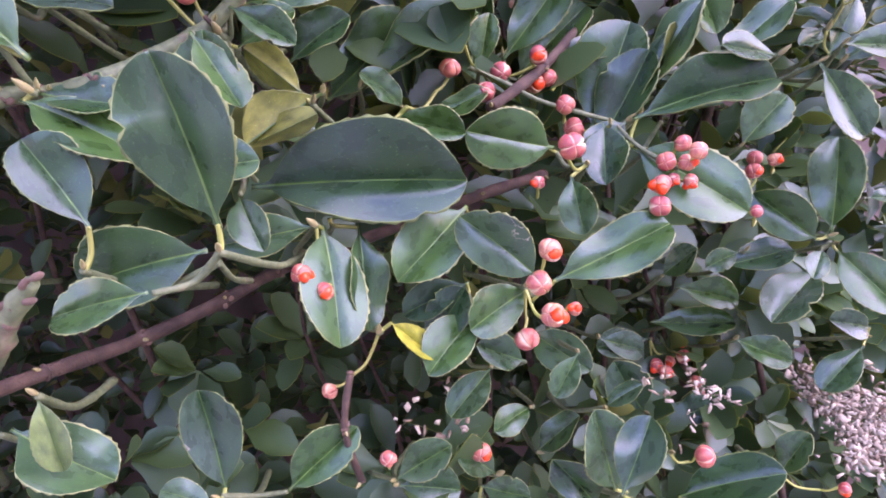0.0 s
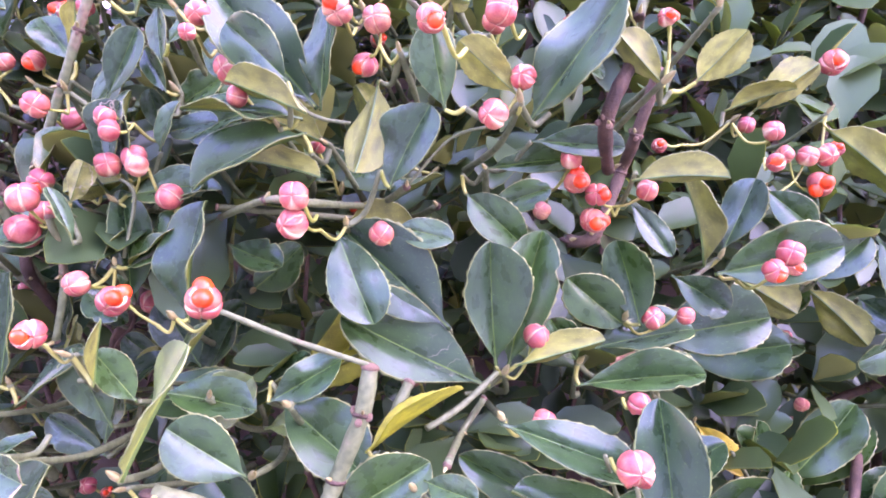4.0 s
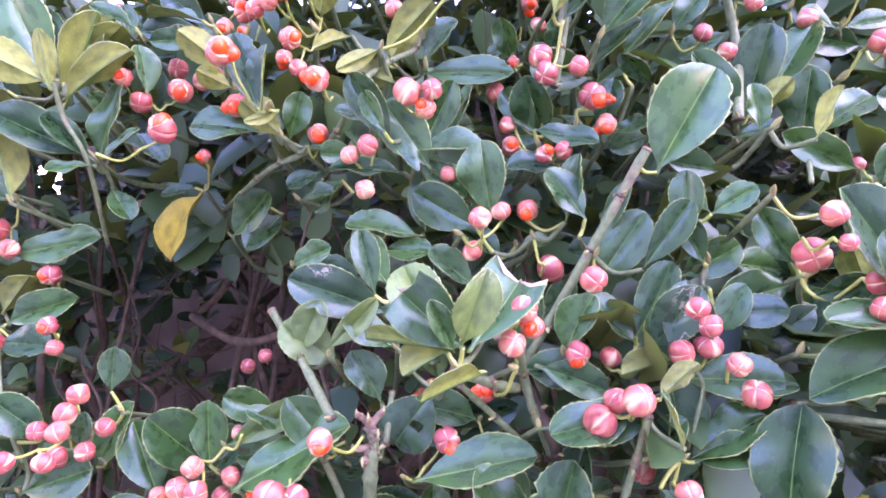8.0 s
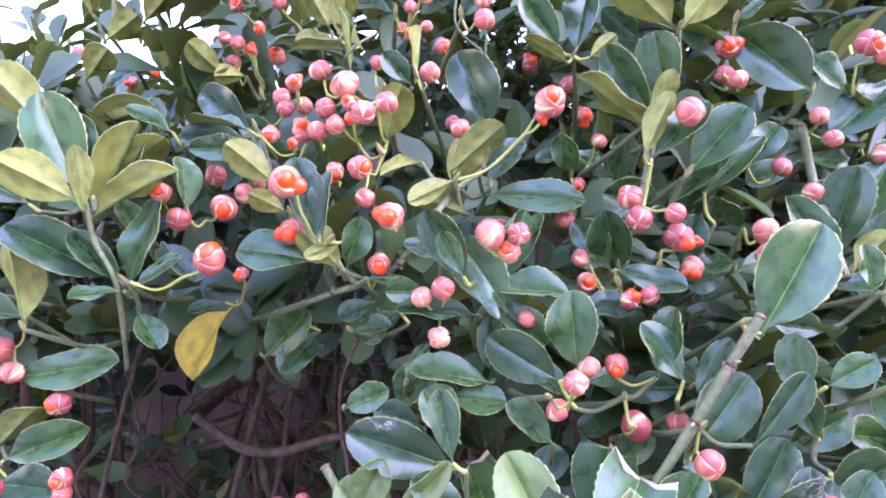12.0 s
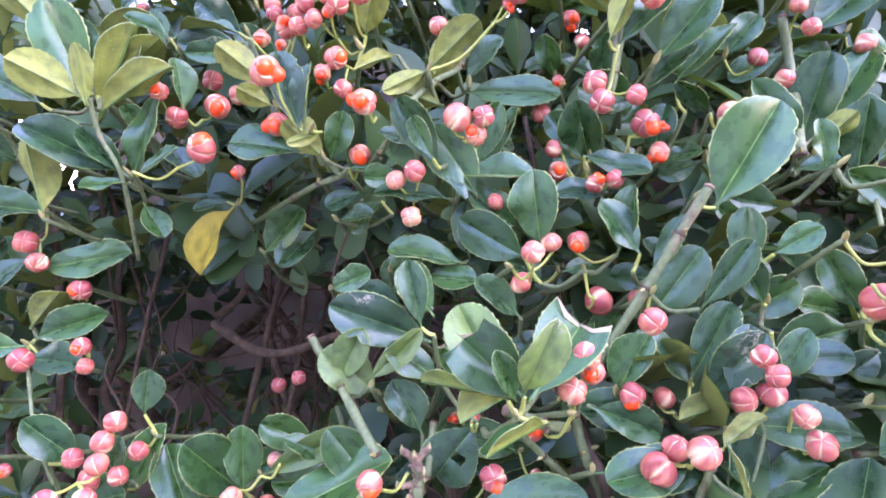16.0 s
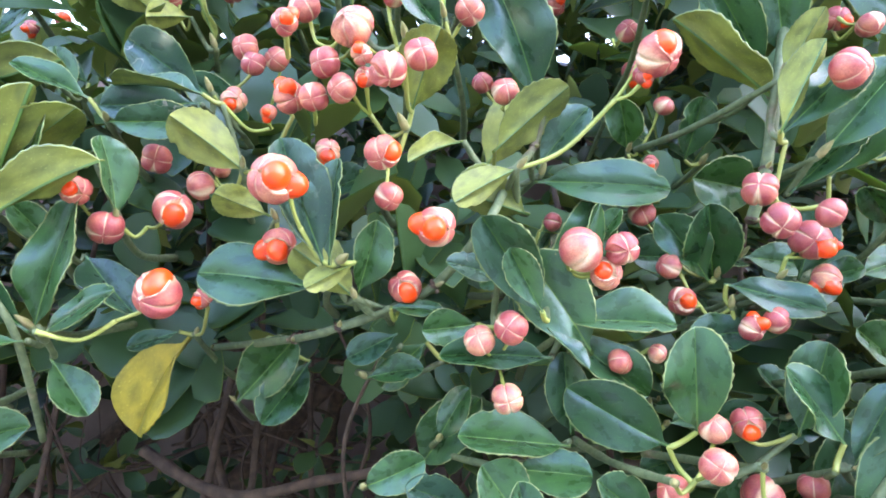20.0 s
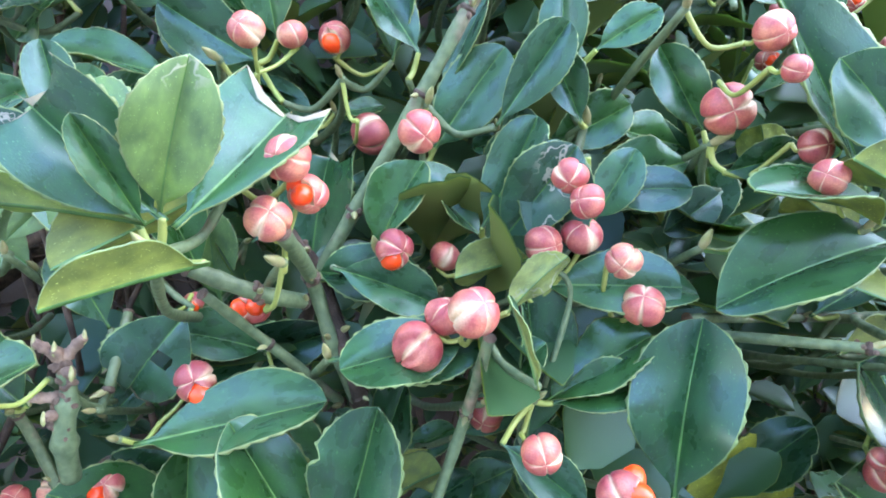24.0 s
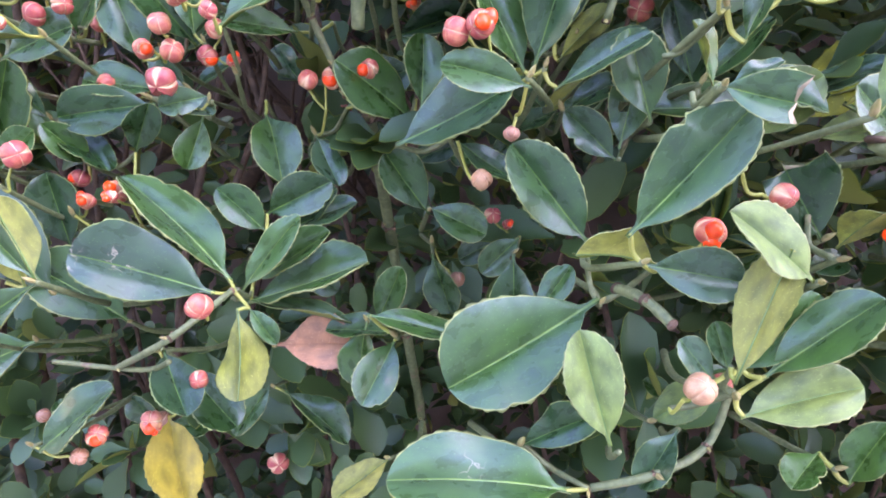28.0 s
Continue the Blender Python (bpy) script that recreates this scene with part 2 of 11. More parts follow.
# ---- builders ----
def mesh_from(name, verts, faces, mats, slots, smooth=True):
    me = bpy.data.meshes.new(name)
    me.from_pydata([tuple(v) for v in verts], [], [tuple(f) for f in faces])
    for m in mats:
        me.materials.append(m)
    me.polygons.foreach_set("material_index", slots)
    me.polygons.foreach_set("use_smooth", [smooth] * len(me.polygons))
    me.update()
    return me


def blade(rng, cut=0.0, hole=False):
    """One leaf of length 1 and width 1: obovate, folded at the midrib, arched, with small blunt teeth; upper face, under face and rim."""
    fold, arch, twist = rng.uniform(0.08, 0.32), rng.uniform(-0.04, 0.24), rng.uniform(-0.2, 0.2)
    rise, fall, skew = rng.uniform(0.66, 0.94), rng.uniform(0.49, 0.60), rng.uniform(-0.03, 0.03)
    peak = (rise / (rise + fall)) ** rise * (fall / (rise + fall)) ** fall
    waves = [(rng.uniform(0, 6.3), rng.uniform(0.010, 0.032), rng.uniform(4, 12)) for _ in range(4)]
    n, cols = 34, 9
    nick, nick_side, nick_deep = (rng.randint(14, 30) if rng.random() < 0.35 else -9), rng.choice((-1, 1)), rng.uniform(0.08, 0.2)
    grid = np.zeros((n + 1, cols, 3))
    for i in range(n + 1):
        u = (0.45 * i / n + 0.55 * math.sin(math.pi / 2 * i / n)) * (1 - cut)
        s = max(0.0, (u - 0.09) / 0.91)
        h = max(0.5 * s**rise * (1 - s) ** fall / peak if 0 < s < 1 else 0.0, 0.035 if u < 0.5 else 0.012)
        rib = 0.012 * (1 - 0.75 * u) + 0.003
        for j, v in enumerate((-1, -0.984, -0.5, None, 0, None, 0.5, 0.984, 1)):
            y = (-rib if j == 3 else rib) if v is None else v * h
            if abs(j - 4) > 0 and abs(y) > h:
                y = math.copysign(h * 0.9, y)
            side = abs(y) / 0.5
            z = fold * side * 0.5 - arch * u * u + twist * y * u * 2
            z += sum(a * math.sin(ph + k * u) * side for ph, a, k in waves[: 2 if y < 0 else 4])
            if v is not None and abs(v) > 0.9 and (v > 0) == (nick_side > 0) and abs(i - nick) < 2:
                y *= 1 - nick_deep * (1.0 if i == nick else 0.6)
            x = u
            if j in (0, 8) and 0.15 < u < 0.98 and not (cut and i > n - 9):
                tooth = 0.5 + 0.5 * math.sin(i * 2.1 + (1.7 if j else 0.0))
                y *= 1 + 0.07 * tooth
                x += 0.006 * tooth
            if cut and i > n - 3:
                x += 0.05 * math.sin(j * 1.9 + cut * 40) + 0.03 * rng.uniform(-1, 1)
            if j == 4:
                z -= 0.004
            if j in (3, 5):
                z += 0.004
            grid[i, j] = (x, y + skew * math.sin(math.pi * u), z)
    if hole:
        for i in range(14, 20):
            for j in (3, 5, 6):
                grid[i, j] += (rng.uniform(-0.008, 0.008), rng.uniform(-0.012, 0.012), 0)
    low = grid.copy()
    low[..., 2] -= 0.011
    low[:, 4, 2] -= 0.010
    verts = np.concatenate([grid.reshape(-1, 3), low.reshape(-1, 3)])
    k = (n + 1) * cols
    faces, slots = [], []
    for i in range(n):
        for j in range(cols - 1):
            if hole and (i, j) in ((14, 5), (15, 5), (16, 5), (17, 5)):
                continue
            a = i * cols + j
            faces += [(a, a + cols, a + cols + 1, a + 1), (k + a, k + a + 1, k + a + cols + 1, k + a + cols)]
            scarred = cut and i >= n - 1
            slots += [4 if scarred else 2 if j in (0, 7) else 3 if j in (3, 4) else 0, 3 if j in (3, 4) else 1]
        for j in (0, cols - 1):
            a = i * cols + j
            faces.append((a, k + a, k + a + cols, a + cols) if j == 0 else (a, a + cols, k + a + cols, k + a))
            slots.append(2)
    for j in range(cols - 1):
        for i in (0, n):
            a = i * cols + j
            faces.append((a, a + 1, k + a + 1, k + a) if i == 0 else (a, k + a, k + a + 1, a + 1))
            slots.append(2)
    return verts, faces, slots


def leaf_mesh(rng, mats, cut=0.0, hole=False):
    v, f, s = blade(rng, cut and cut * rng.uniform(0.7, 1.3), hole)
    return mesh_from("leaf", v, f, mats, s)


rng = random.Random(11)
PLAIN = [leaf_mesh(rng, (GREEN, OLIVE, RIM, VEIN, SCAR)) for _ in range(18)]
LEAVES = {
    "g": PLAIN,
    "u": PLAIN,
    "v": [leaf_mesh(rng, (YOUNG, YOUNG_UNDER, RIM, VEIN, SCAR)) for _ in range(4)],
    "y": [leaf_mesh(rng, (YELLOW, YELLOW, YELLOW, YELLOW, BROWN)) for _ in range(2)],
    "l": [leaf_mesh(rng, (LIME, LIME, LIME, LIME, SCAR)) for _ in range(2)],
    "b": [leaf_mesh(rng, (BROWN, BROWN, BROWN, BROWN, BROWN)) for _ in range(2)],
    "c": [leaf_mesh(rng, (GREEN, OLIVE, RIM, VEIN, SCAR), 0.16) for _ in range(3)],
    "h": [leaf_mesh(rng, (GREEN, OLIVE, RIM, VEIN, SCAR), 0.07, True)],
}
LEAF_LABELS = {"u": "", "g": "", "v": "pale young green leaf", "y": "yellowing leaf", "l": "yellow-green leaf", "b": "dead brown leaf", "c": "clipped leaf with a dry torn tip", "h": "leaf with a bitten hole"}


def capsule_mesh(kind, rng):
    """A four-lobed seed capsule of radius 1 with its tip along +z: closed, split into a star, or gaping on the +x side; seams are pale, some as wide as a panel."""
    rings, segs = 20, 72
    verts, faces, pale = [], [], []
    wide_panel = {rng.randrange(4) for _ in range(rng.choice((0, 1, 1) if kind == "p" else (1, 1, 2)))}
    girth = [rng.uniform(-0.05, 0.05) for _ in range(4)]
    widths = []
    for q in range(4):
        w = {"p": 0.02, "d": 0.05, "o": 0.05, "s": 0.06, "S": 0.09}[kind] * rng.uniform(0.7, 1.4)
        w = 0.008 if kind in "sS" and rng.random() < 0.4 else w
        widths.append(rng.uniform(0.22, 0.46) if q in wide_panel and kind != "d" else w)
    flare = {"p": 0.0, "d": 0.03, "o": 0.06, "s": 0.12, "S": 0.16}[kind]
    for i in range(rings + 1):
        th = math.pi * i / rings
        for j in range(segs):
            ph = 2 * math.pi * j / segs
            q = int(((ph + math.pi / 4) % (2 * math.pi)) // (math.pi / 2))
            d = abs((ph + math.pi / 4) % (math.pi / 2) - math.pi / 4)
            lobe = int(ph // (math.pi / 2)) % 4
            near = math.sin(th)
            r = 1 - (0.07 if kind == "p" else 0.17) * math.exp(-((d / 0.09) ** 2)) * near
            r += (0.03 * math.cos(4 * ph + math.pi) + girth[lobe] * math.sin(2 * ph) ** 2) * near
            if th < 0.6:
                r -= 0.16 * (0.6 - th) - (0.05 if 0.1 < th < 0.3 else 0)
            hole = 0.0
            if kind in "oS" and th < 2.2:
                gap = min(ph, 2 * math.pi - ph)
                wide = 0.66 * math.sin(min(th + 0.35, 2.2) * 1.42)
                if gap < wide:
                    r *= 0.70 if kind == "o" else 0.86
                elif gap < wide + 0.2:
                    r *= 1.07
                hole = 1.0 if kind == "o" and gap < wide + 0.06 else 0.0
            verts.append((r * near * math.cos(ph), r * near * math.sin(ph), 0.95 * r * math.cos(th)))
            half = widths[q] * (0.35 + 0.65 * near) + flare * max(0.0, 1 - th / 1.5)
            fade = max(0.0, min(1.0, (2.7 - th) / 0.5))
            pale.append(max(hole, fade * max(0.0, min(1.0, 1.3 - d / half * 0.9))))
    for i in range(rings):
        for j in range(segs):
            a, b = i * segs + j, i * segs + (j + 1) % segs
            faces.append((a, a + segs, b + segs, b))
    me = mesh_from("fruit", verts, faces, (DRY if kind == "d" else PINK,), [0] * len(faces))
    me.attributes.new("seam", "FLOAT", "POINT").data.foreach_set("value", pale)
    return me


CAPSULES = {k: [capsule_mesh(k, rng) for _ in range(8)] for k in "psSod"}


def ball(name, mat, squash, segs=16, rings=10, point=0.0):
    verts, faces = [], []
    for i in range(rings + 1):
        th = math.pi * i / rings
        for j in range(segs):
            ph = 2 * math.pi * j / segs
            s = math.sin(th) * (1 - point * max(0, math.cos(th)))
            verts.append((squash[0] * s * math.cos(ph), squash[1] * s * math.sin(ph), squash[2] * math.cos(th)))
    for i in range(rings):
        for j in range(segs):
            a, b = i * segs + j, i * segs + (j + 1) % segs
            faces.append((a, a + segs, b + segs, b))
    return mesh_from(name, verts, faces, (mat,), [0] * len(faces))


SEEDS = ball("seed", SEED, (0.54, 0.58, 0.76))
STUB = ball("cut_end", CUT, (1.12, 1.08, 0.55), 12, 8)
BUDS = ball("bud", BUD, (0.32, 0.32, 1.0), 12, 10, 0.45)


def tube(points, radii, sides=10, knots=0.0, rng=None):
    """Vertices and faces of a round, gently bent tube through the points, with swollen nodes."""
    pts = [Vector(p) for p in points]
    fine, rad = [], []
    for i in range(len(pts) - 1):
        p0, p1, p2, p3 = pts[max(i - 1, 0)], pts[i], pts[i + 1], pts[min(i + 2, len(pts) - 1)]
        for k in range(6):
            t = k / 6
            fine.append(0.5 * (2 * p1 + (p2 - p0) * t + (2 * p0 - 5 * p1 + 4 * p2 - p3) * t * t + (3 * p1 - p0 - 3 * p2 + p3) * t**3))
            rad.append(radii[i] * (1 - t) + radii[i + 1] * t)
    fine.append(pts[-1]), rad.append(radii[-1])
    if knots and rng:
        for i in range(2, len(rad) - 1):
            if i % 5 == 3:
                rad[i] *= 1 + knots
            else:
                rad[i] *= 1 + rng.uniform(-0.06, 0.06)
    verts, faces = [], []
    side = Vector((0.3, 0.9, 0.2))
    for i, p in enumerate(fine):
        way = (fine[min(i + 1, len(fine) - 1)] - fine[max(i - 1, 0)]).normalized()
        side = (side - way * side.dot(way)).normalized()
        up = way.cross(side)
        for j in range(sides):
            a = 2 * math.pi * j / sides
            verts.append(p + rad[i] * (math.cos(a) * side + math.sin(a) * up))
    for i in range(len(fine) - 1):
        for j in range(sides):
            a, b = i * sides + j, i * sides + (j + 1) % sides
            faces.append((a, b, b + sides, a + sides))
    faces.append(tuple(range(sides))[::-1])
    faces.append(tuple(range((len(fine) - 1) * sides, len(fine) * sides)))
    return verts, faces


def part(name, me, parent, m, label=""):
    ob = new(name, me)
    ob.parent = parent
    ob.matrix_basis = m
    return tagged(ob, label)


roll = random.Random(3)
JOINTS = {}


def shoot(node):
    """A shoot tip: an Empty at its node with a short green stem running back into the hedge and an end bud."""
    s = new("leafy_shoot")
    s.location = node
    JOINTS[s.name] = [Vector((0, 0, 0))]
    tagged(s, "leafy evergreen hedge shoot with glossy dark leaves", "shoot", "shoots of the hedge")
    back = Vector((roll.uniform(-0.25, 0.25), 1.0, roll.uniform(-0.5, -0.1))).normalized()
    end = back * roll.uniform(0.05, 0.09)
    bend = end * 0.5 + Vector((roll.uniform(-1, 1), 0, roll.uniform(-1, 0))) * 0.006
    v, f = tube([-back * 0.001, bend, end], [0.0010, 0.0012, 0.0016], 8, 0.15, roll)
    part("stem", mesh_from("stem", v, f, (TWIG,), [0] * len(f)), s, Matrix())
    up = Vector((roll.uniform(-0.5, 0.5), -0.8, roll.uniform(0.2, 1.0))).normalized()
    m = up.to_track_quat("Z", "Y").to_matrix().to_4x4()
    part("bud", BUDS, s, Matrix.Translation(up * 0.003) @ m @ Matrix.Scale(roll.uniform(0.0024, 0.0042), 4), "pale green end bud")
    return s


def stem(s, to):
    """A side stem of a shoot, from its node out to another node of it."""
    end = Vector(to) - s.location
    bend = end * 0.5 + Vector((0, 0.006, -0.004))
    JOINTS[s.name].append(end)
    start = Vector((0, 0.002, 0))
    if end.length > 0.026:
        start, bend = end + Vector((0.004, 0.026, -0.014)), end + Vector((0.001, 0.012, -0.009))
    v, f = tube([start, bend, end], [0.0012, 0.0010, 0.0009], 8, 0.12, roll)
    part("stem", mesh_from("stem", v, f, (TWIG,), [0] * len(f)), s, Matrix())


def leaf(s, base, tip, normal, width, kind):
    base, tip = Vector(base), Vector(tip)
    x = (tip - base).normalized()
    z = Vector(normal)
    z = (z - x * z.dot(x)).normalized()
    y = z.cross(x)
    size = (tip - base).length
    turn = Matrix((x, y, z)).transposed().to_4x4()
    m = Matrix.Translation(base - s.location) @ turn @ Matrix.Diagonal((size, width, size, 1))
    foot = base - s.location
    joint = min(JOINTS[s.name], key=lambda j: (j - foot).length)
    if 0.004 < (joint - foot).length < 0.05:
        bend = (joint + foot) / 2 + Vector((0, 0.15, -0.1)) * (joint - foot).length
        v, f = tube([joint, bend, foot + x * size * 0.03], [0.0009, 0.0008, 0.0007], 7)
        part("leaf_stalk", mesh_from("leaf_stalk", v, f, (STALK,), [0] * len(f)), s, Matrix(), "thin green leaf stalk")
        JOINTS[s.name].append(foot)
    return part("leaf", roll.choice(LEAVES[kind]), s, m, LEAF_LABELS[kind])


def stalk(s, root, joint):
    """The forked stalk of a cluster of fruits, grown from the shoot; its own arms are added fruit by fruit."""
    r, j = Vector(root) - s.location, Vector(joint) - s.location
    mid = (r + j) / 2 + Vector((0, 0.002, -0.004))
    v, f = tube([r, mid, j], [0.0007, 0.0006, 0.0007], 8)
    part("fruit_stalk", mesh_from("fruit_stalk", v, f, (STALK,), [0] * len(f)), s, Matrix(), "thin yellow-green fruit stalk")
    return s, j


def fruit(k, place, r, kind):
    s, joint = k
    p = Vector(place) - s.location
    out = (p - joint).normalized()
    face = Vector((roll.uniform(-0.7, 0.7), -1.0, roll.uniform(-0.8, 0.5))).normalized()
    loose = 0.3 if kind == "o" else 1.0
    z = (face * (0.9 if kind in "oS" else 0.45) + loose * (out * 0.5 + Vector((roll.gauss(0, 0.3), 0, roll.gauss(-0.1, 0.3))))).normalized()
    side = Vector((roll.uniform(-1, 1), -0.6, roll.uniform(-1.2, 0.4)))
    if kind == "o":
        side = Vector((roll.uniform(-0.5, 0.5), -1.0, roll.uniform(-0.7, 0.25)))
        z = (out * 0.6 + Vector((roll.gauss(0, 0.5), -0.25, roll.uniform(-0.9, 0.5)))).normalized()
    x = (side - z * side.dot(z)).normalized()
    turn = Matrix((x, z.cross(x), z)).transposed().to_4x4()
    if kind == "s" and roll.random() < 0.3:
        kind = "S"
    cap = part("fruit", roll.choice(CAPSULES[kind]), s, Matrix.Translation(p) @ turn @ Matrix.Diagonal((r, r, r * roll.uniform(0.88, 1.0), 1)), "dry brown seed capsule" if kind == "d" else "pink seed capsule")
    foot = p - z * r * 0.85
    v, f = tube([joint, (joint + foot) / 2 + Vector((0, 0, -0.0012)), foot], [0.0006, 0.0005, 0.0008], 7)
    part("fruit_stalk", mesh_from("fruit_stalk", v, f, (STALK,), [0] * len(f)), s, Matrix())
    if kind == "o":
        seeds = roll.choice((1, 2))
        for n in range(seeds):
            at = Matrix.Translation((0.58, roll.uniform(-0.12, 0.12), 0.12 if seeds == 1 else 0.42 - 0.8 * n)) @ pose(0, 0, 0, roll.uniform(-25, 25), roll.uniform(-18, 18) + (0 if seeds == 1 else 35 - 70 * n), 0)
            part("seed", SEEDS, cap, at, "glossy orange-red seed")
    return cap


def branch(r, *points):
    brown = r < 0
    r = abs(r)
    o = Vector(points[0])
    b = new("twig")
    b.location = o
    tagged(b, "rough brown woody hedge branch" if brown else "green hedge twig with a clipped end", "twig", "twigs of the hedge")
    v, f = tube([Vector(p) - o for p in points], [r * (0.92 + 0.12 * i / len(points)) for i in range(len(points))], 12, 0.12, roll)
    part("bark", mesh_from("bark", v, f, (BARK if brown else TWIG,), [0] * len(f)), b, Matrix())
    way = (Vector(points[0]) - Vector(points[1])).normalized()
    turn = way.to_track_quat("Z", "Y").to_matrix().to_4x4()
    if r > 0.0012:
        part("cut_end", STUB, b, turn @ Matrix.Scale(r, 4), "dry clipped end")
    for n in range(1, len(points)):
        side = Vector((roll.uniform(-1, 1), -1, roll.uniform(-0.5, 1))).normalized()
        m = side.to_track_quat("Z", "Y").to_matrix().to_4x4()
        if r > 0.0012:
            part("bud", BUDS, b, Matrix.Translation(Vector(points[n]) - o + side * r * 1.3) @ m @ Matrix.Scale(roll.uniform(0.0018, 0.0032), 4), "small side bud")
            collar, faces = tube([Vector(points[n]) - o - way * 0.0007, Vector(points[n]) - o, Vector(points[n]) - o + way * 0.0007], [r * 1.02, r * 1.22, r * 1.02], 10)
            if n < len(points) - 1 and roll.random() < 0.55:
                across = way.cross(Vector((0.2, 0.9, 0.3))).normalized()
                other = way.cross(across)
                for a in range(5):
                    w = a * 1.25 + roll.uniform(-0.4, 0.4)
                    at = Vector(points[n]) - o + (across * math.cos(w) + other * math.sin(w)) * r * 0.95 + way * roll.uniform(-0.0022, 0.0022)
                    size = Matrix.Diagonal((r * 0.3, r * 0.42, r * 0.9, 1))
                    part("bark_scale", STUB, b, Matrix.Translation(at) @ turn @ pose(0, 0, 0, roll.uniform(-35, 35), roll.uniform(-35, 35), 0) @ size, "dry corky bud scale")
            part("node_ring", mesh_from("node_ring", collar, faces, (BARK,), [0] * len(faces)), b, Matrix(), "rough brown ring at a node")
    return b


# ---- the fruiting face of the hedge, shoot by shoot ----
s = shoot((-0.3379, 0.3086, 1.3277))
stem(s, (-0.3480, 0.3166, 1.3390))
stem(s, (-0.3308, 0.2915, 1.3175))
stem(s, (-0.3434, 0.3187, 1.3178))
stem(s, (-0.3560, 0.3047, 1.3174))
leaf(s, (-0.3343, 0.3053, 1.3162), (-0.2956, 0.2932, 1.3406), (-0.19, 0.43, 0.88), 0.0161, 'u')
leaf(s, (-0.3405, 0.3058, 1.3253), (-0.3586, 0.2984, 1.3681), (0.45, -0.89, 0.03), 0.0234, 'g')
leaf(s, (-0.3408, 0.3148, 1.3280), (-0.3082, 0.3097, 1.3543), (-0.26, 0.81, 0.52), 0.0171, 'u')
leaf(s, (-0.348, 0.3166, 1.339), (-0.3467, 0.3079, 1.3615), (0.68, -0.67, -0.3), 0.0136, 'g')
leaf(s, (-0.3330, 0.2933, 1.3205), (-0.3643, 0.2866, 1.3357), (-0.10, 0.98, 0.19), 0.0187, 'u')
leaf(s, (-0.3296, 0.2897, 1.3164), (-0.3309, 0.2839, 1.3420), (-0.14, 0.97, 0.20), 0.0114, 'u')
leaf(s, (-0.3413, 0.3160, 1.3147), (-0.3169, 0.3013, 1.3571), (-0.83, -0.01, 0.56), 0.0177, 'u')
leaf(s, (-0.3369, 0.3214, 1.3290), (-0.3145, 0.3068, 1.3503), (-0.44, -0.90, -0.02), 0.0193, 'g')
leaf(s, (-0.3606, 0.3047, 1.3198), (-0.3859, 0.2898, 1.3381), (0.70, -0.56, 0.45), 0.0193, 'g')
s = shoot((-0.3195, 0.3092, 1.2885))
stem(s, (-0.3188, 0.3055, 1.2852))
stem(s, (-0.3245, 0.3105, 1.2902))
stem(s, (-0.3221, 0.3246, 1.2772))
stem(s, (-0.3110, 0.2951, 1.2891))
leaf(s, (-0.3209, 0.3120, 1.2861), (-0.3090, 0.3010, 1.3237), (-0.14, -0.95, -0.27), 0.0175, 'g')
leaf(s, (-0.3190, 0.3064, 1.2873), (-0.3402, 0.2997, 1.3093), (0.59, -0.80, -0.04), 0.0118, 'g')
leaf(s, (-0.3188, 0.3045, 1.2852), (-0.3389, 0.2985, 1.2839), (0.15, -0.67, 0.73), 0.0059, 'g')
leaf(s, (-0.3245, 0.3095, 1.2902), (-0.3702, 0.3035, 1.3104), (0.26, -0.91, 0.33), 0.0214, 'g')
leaf(s, (-0.3221, 0.3236, 1.2772), (-0.3077, 0.3176, 1.2606), (0.42, -0.68, 0.60), 0.0129, 'g')
leaf(s, (-0.3120, 0.3003, 1.2877), (-0.2920, 0.2930, 1.3007), (-0.50, -0.81, 0.31), 0.0115, 'g')
k = stalk(s, (-0.3110, 0.2951, 1.2891), (-0.2912, 0.2967, 1.2918))
fruit(k, (-0.2781, 0.2902, 1.2994), 0.0064, 'o')
s = shoot((-0.3090, 0.3298, 1.3529))
leaf(s, (-0.3147, 0.3311, 1.3602), (-0.3357, 0.3243, 1.3703), (0.46, -0.80, 0.39), 0.0104, 'g')
leaf(s, (-0.3084, 0.3285, 1.3527), (-0.2805, 0.3237, 1.3534), (-0.17, -0.98, -0.05), 0.0121, 'g')
k = stalk(s, (-0.3062, 0.3664, 1.3448), (-0.3005, 0.3497, 1.3444))
fruit(k, (-0.2979, 0.3423, 1.3429), 0.0052, 'p')
s = shoot((-0.2798, 0.3427, 1.3667))
stem(s, (-0.2818, 0.3376, 1.3614))
stem(s, (-0.2692, 0.3618, 1.3558))
leaf(s, (-0.2813, 0.3427, 1.3645), (-0.3086, 0.3392, 1.3862), (0.17, -0.98, 0.06), 0.0153, 'g')
leaf(s, (-0.2818, 0.3366, 1.3614), (-0.3117, 0.3306, 1.3582), (0.15, -0.93, 0.34), 0.0152, 'g')
leaf(s, (-0.2692, 0.3618, 1.3558), (-0.292, 0.3535, 1.3764), (0.26, -0.96, -0.1), 0.0142, 'g')
k = stalk(s, (-0.2798, 0.3427, 1.3667), (-0.2741, 0.3446, 1.3679))
fruit(k, (-0.2639, 0.3343, 1.3750), 0.0041, 'p')
fruit(k, (-0.2705, 0.3359, 1.3629), 0.0043, 'o')
k = stalk(s, (-0.2692, 0.3618, 1.3558), (-0.2597, 0.3597, 1.3789))
fruit(k, (-0.2597, 0.3537, 1.3829), 0.0046, 'p')
k = stalk(s, (-0.2402, 0.3609, 1.3454), (-0.2392, 0.3430, 1.3468))
fruit(k, (-0.2387, 0.3350, 1.3461), 0.0045, 'o')
s = shoot((-0.2643, 0.3229, 1.3374))
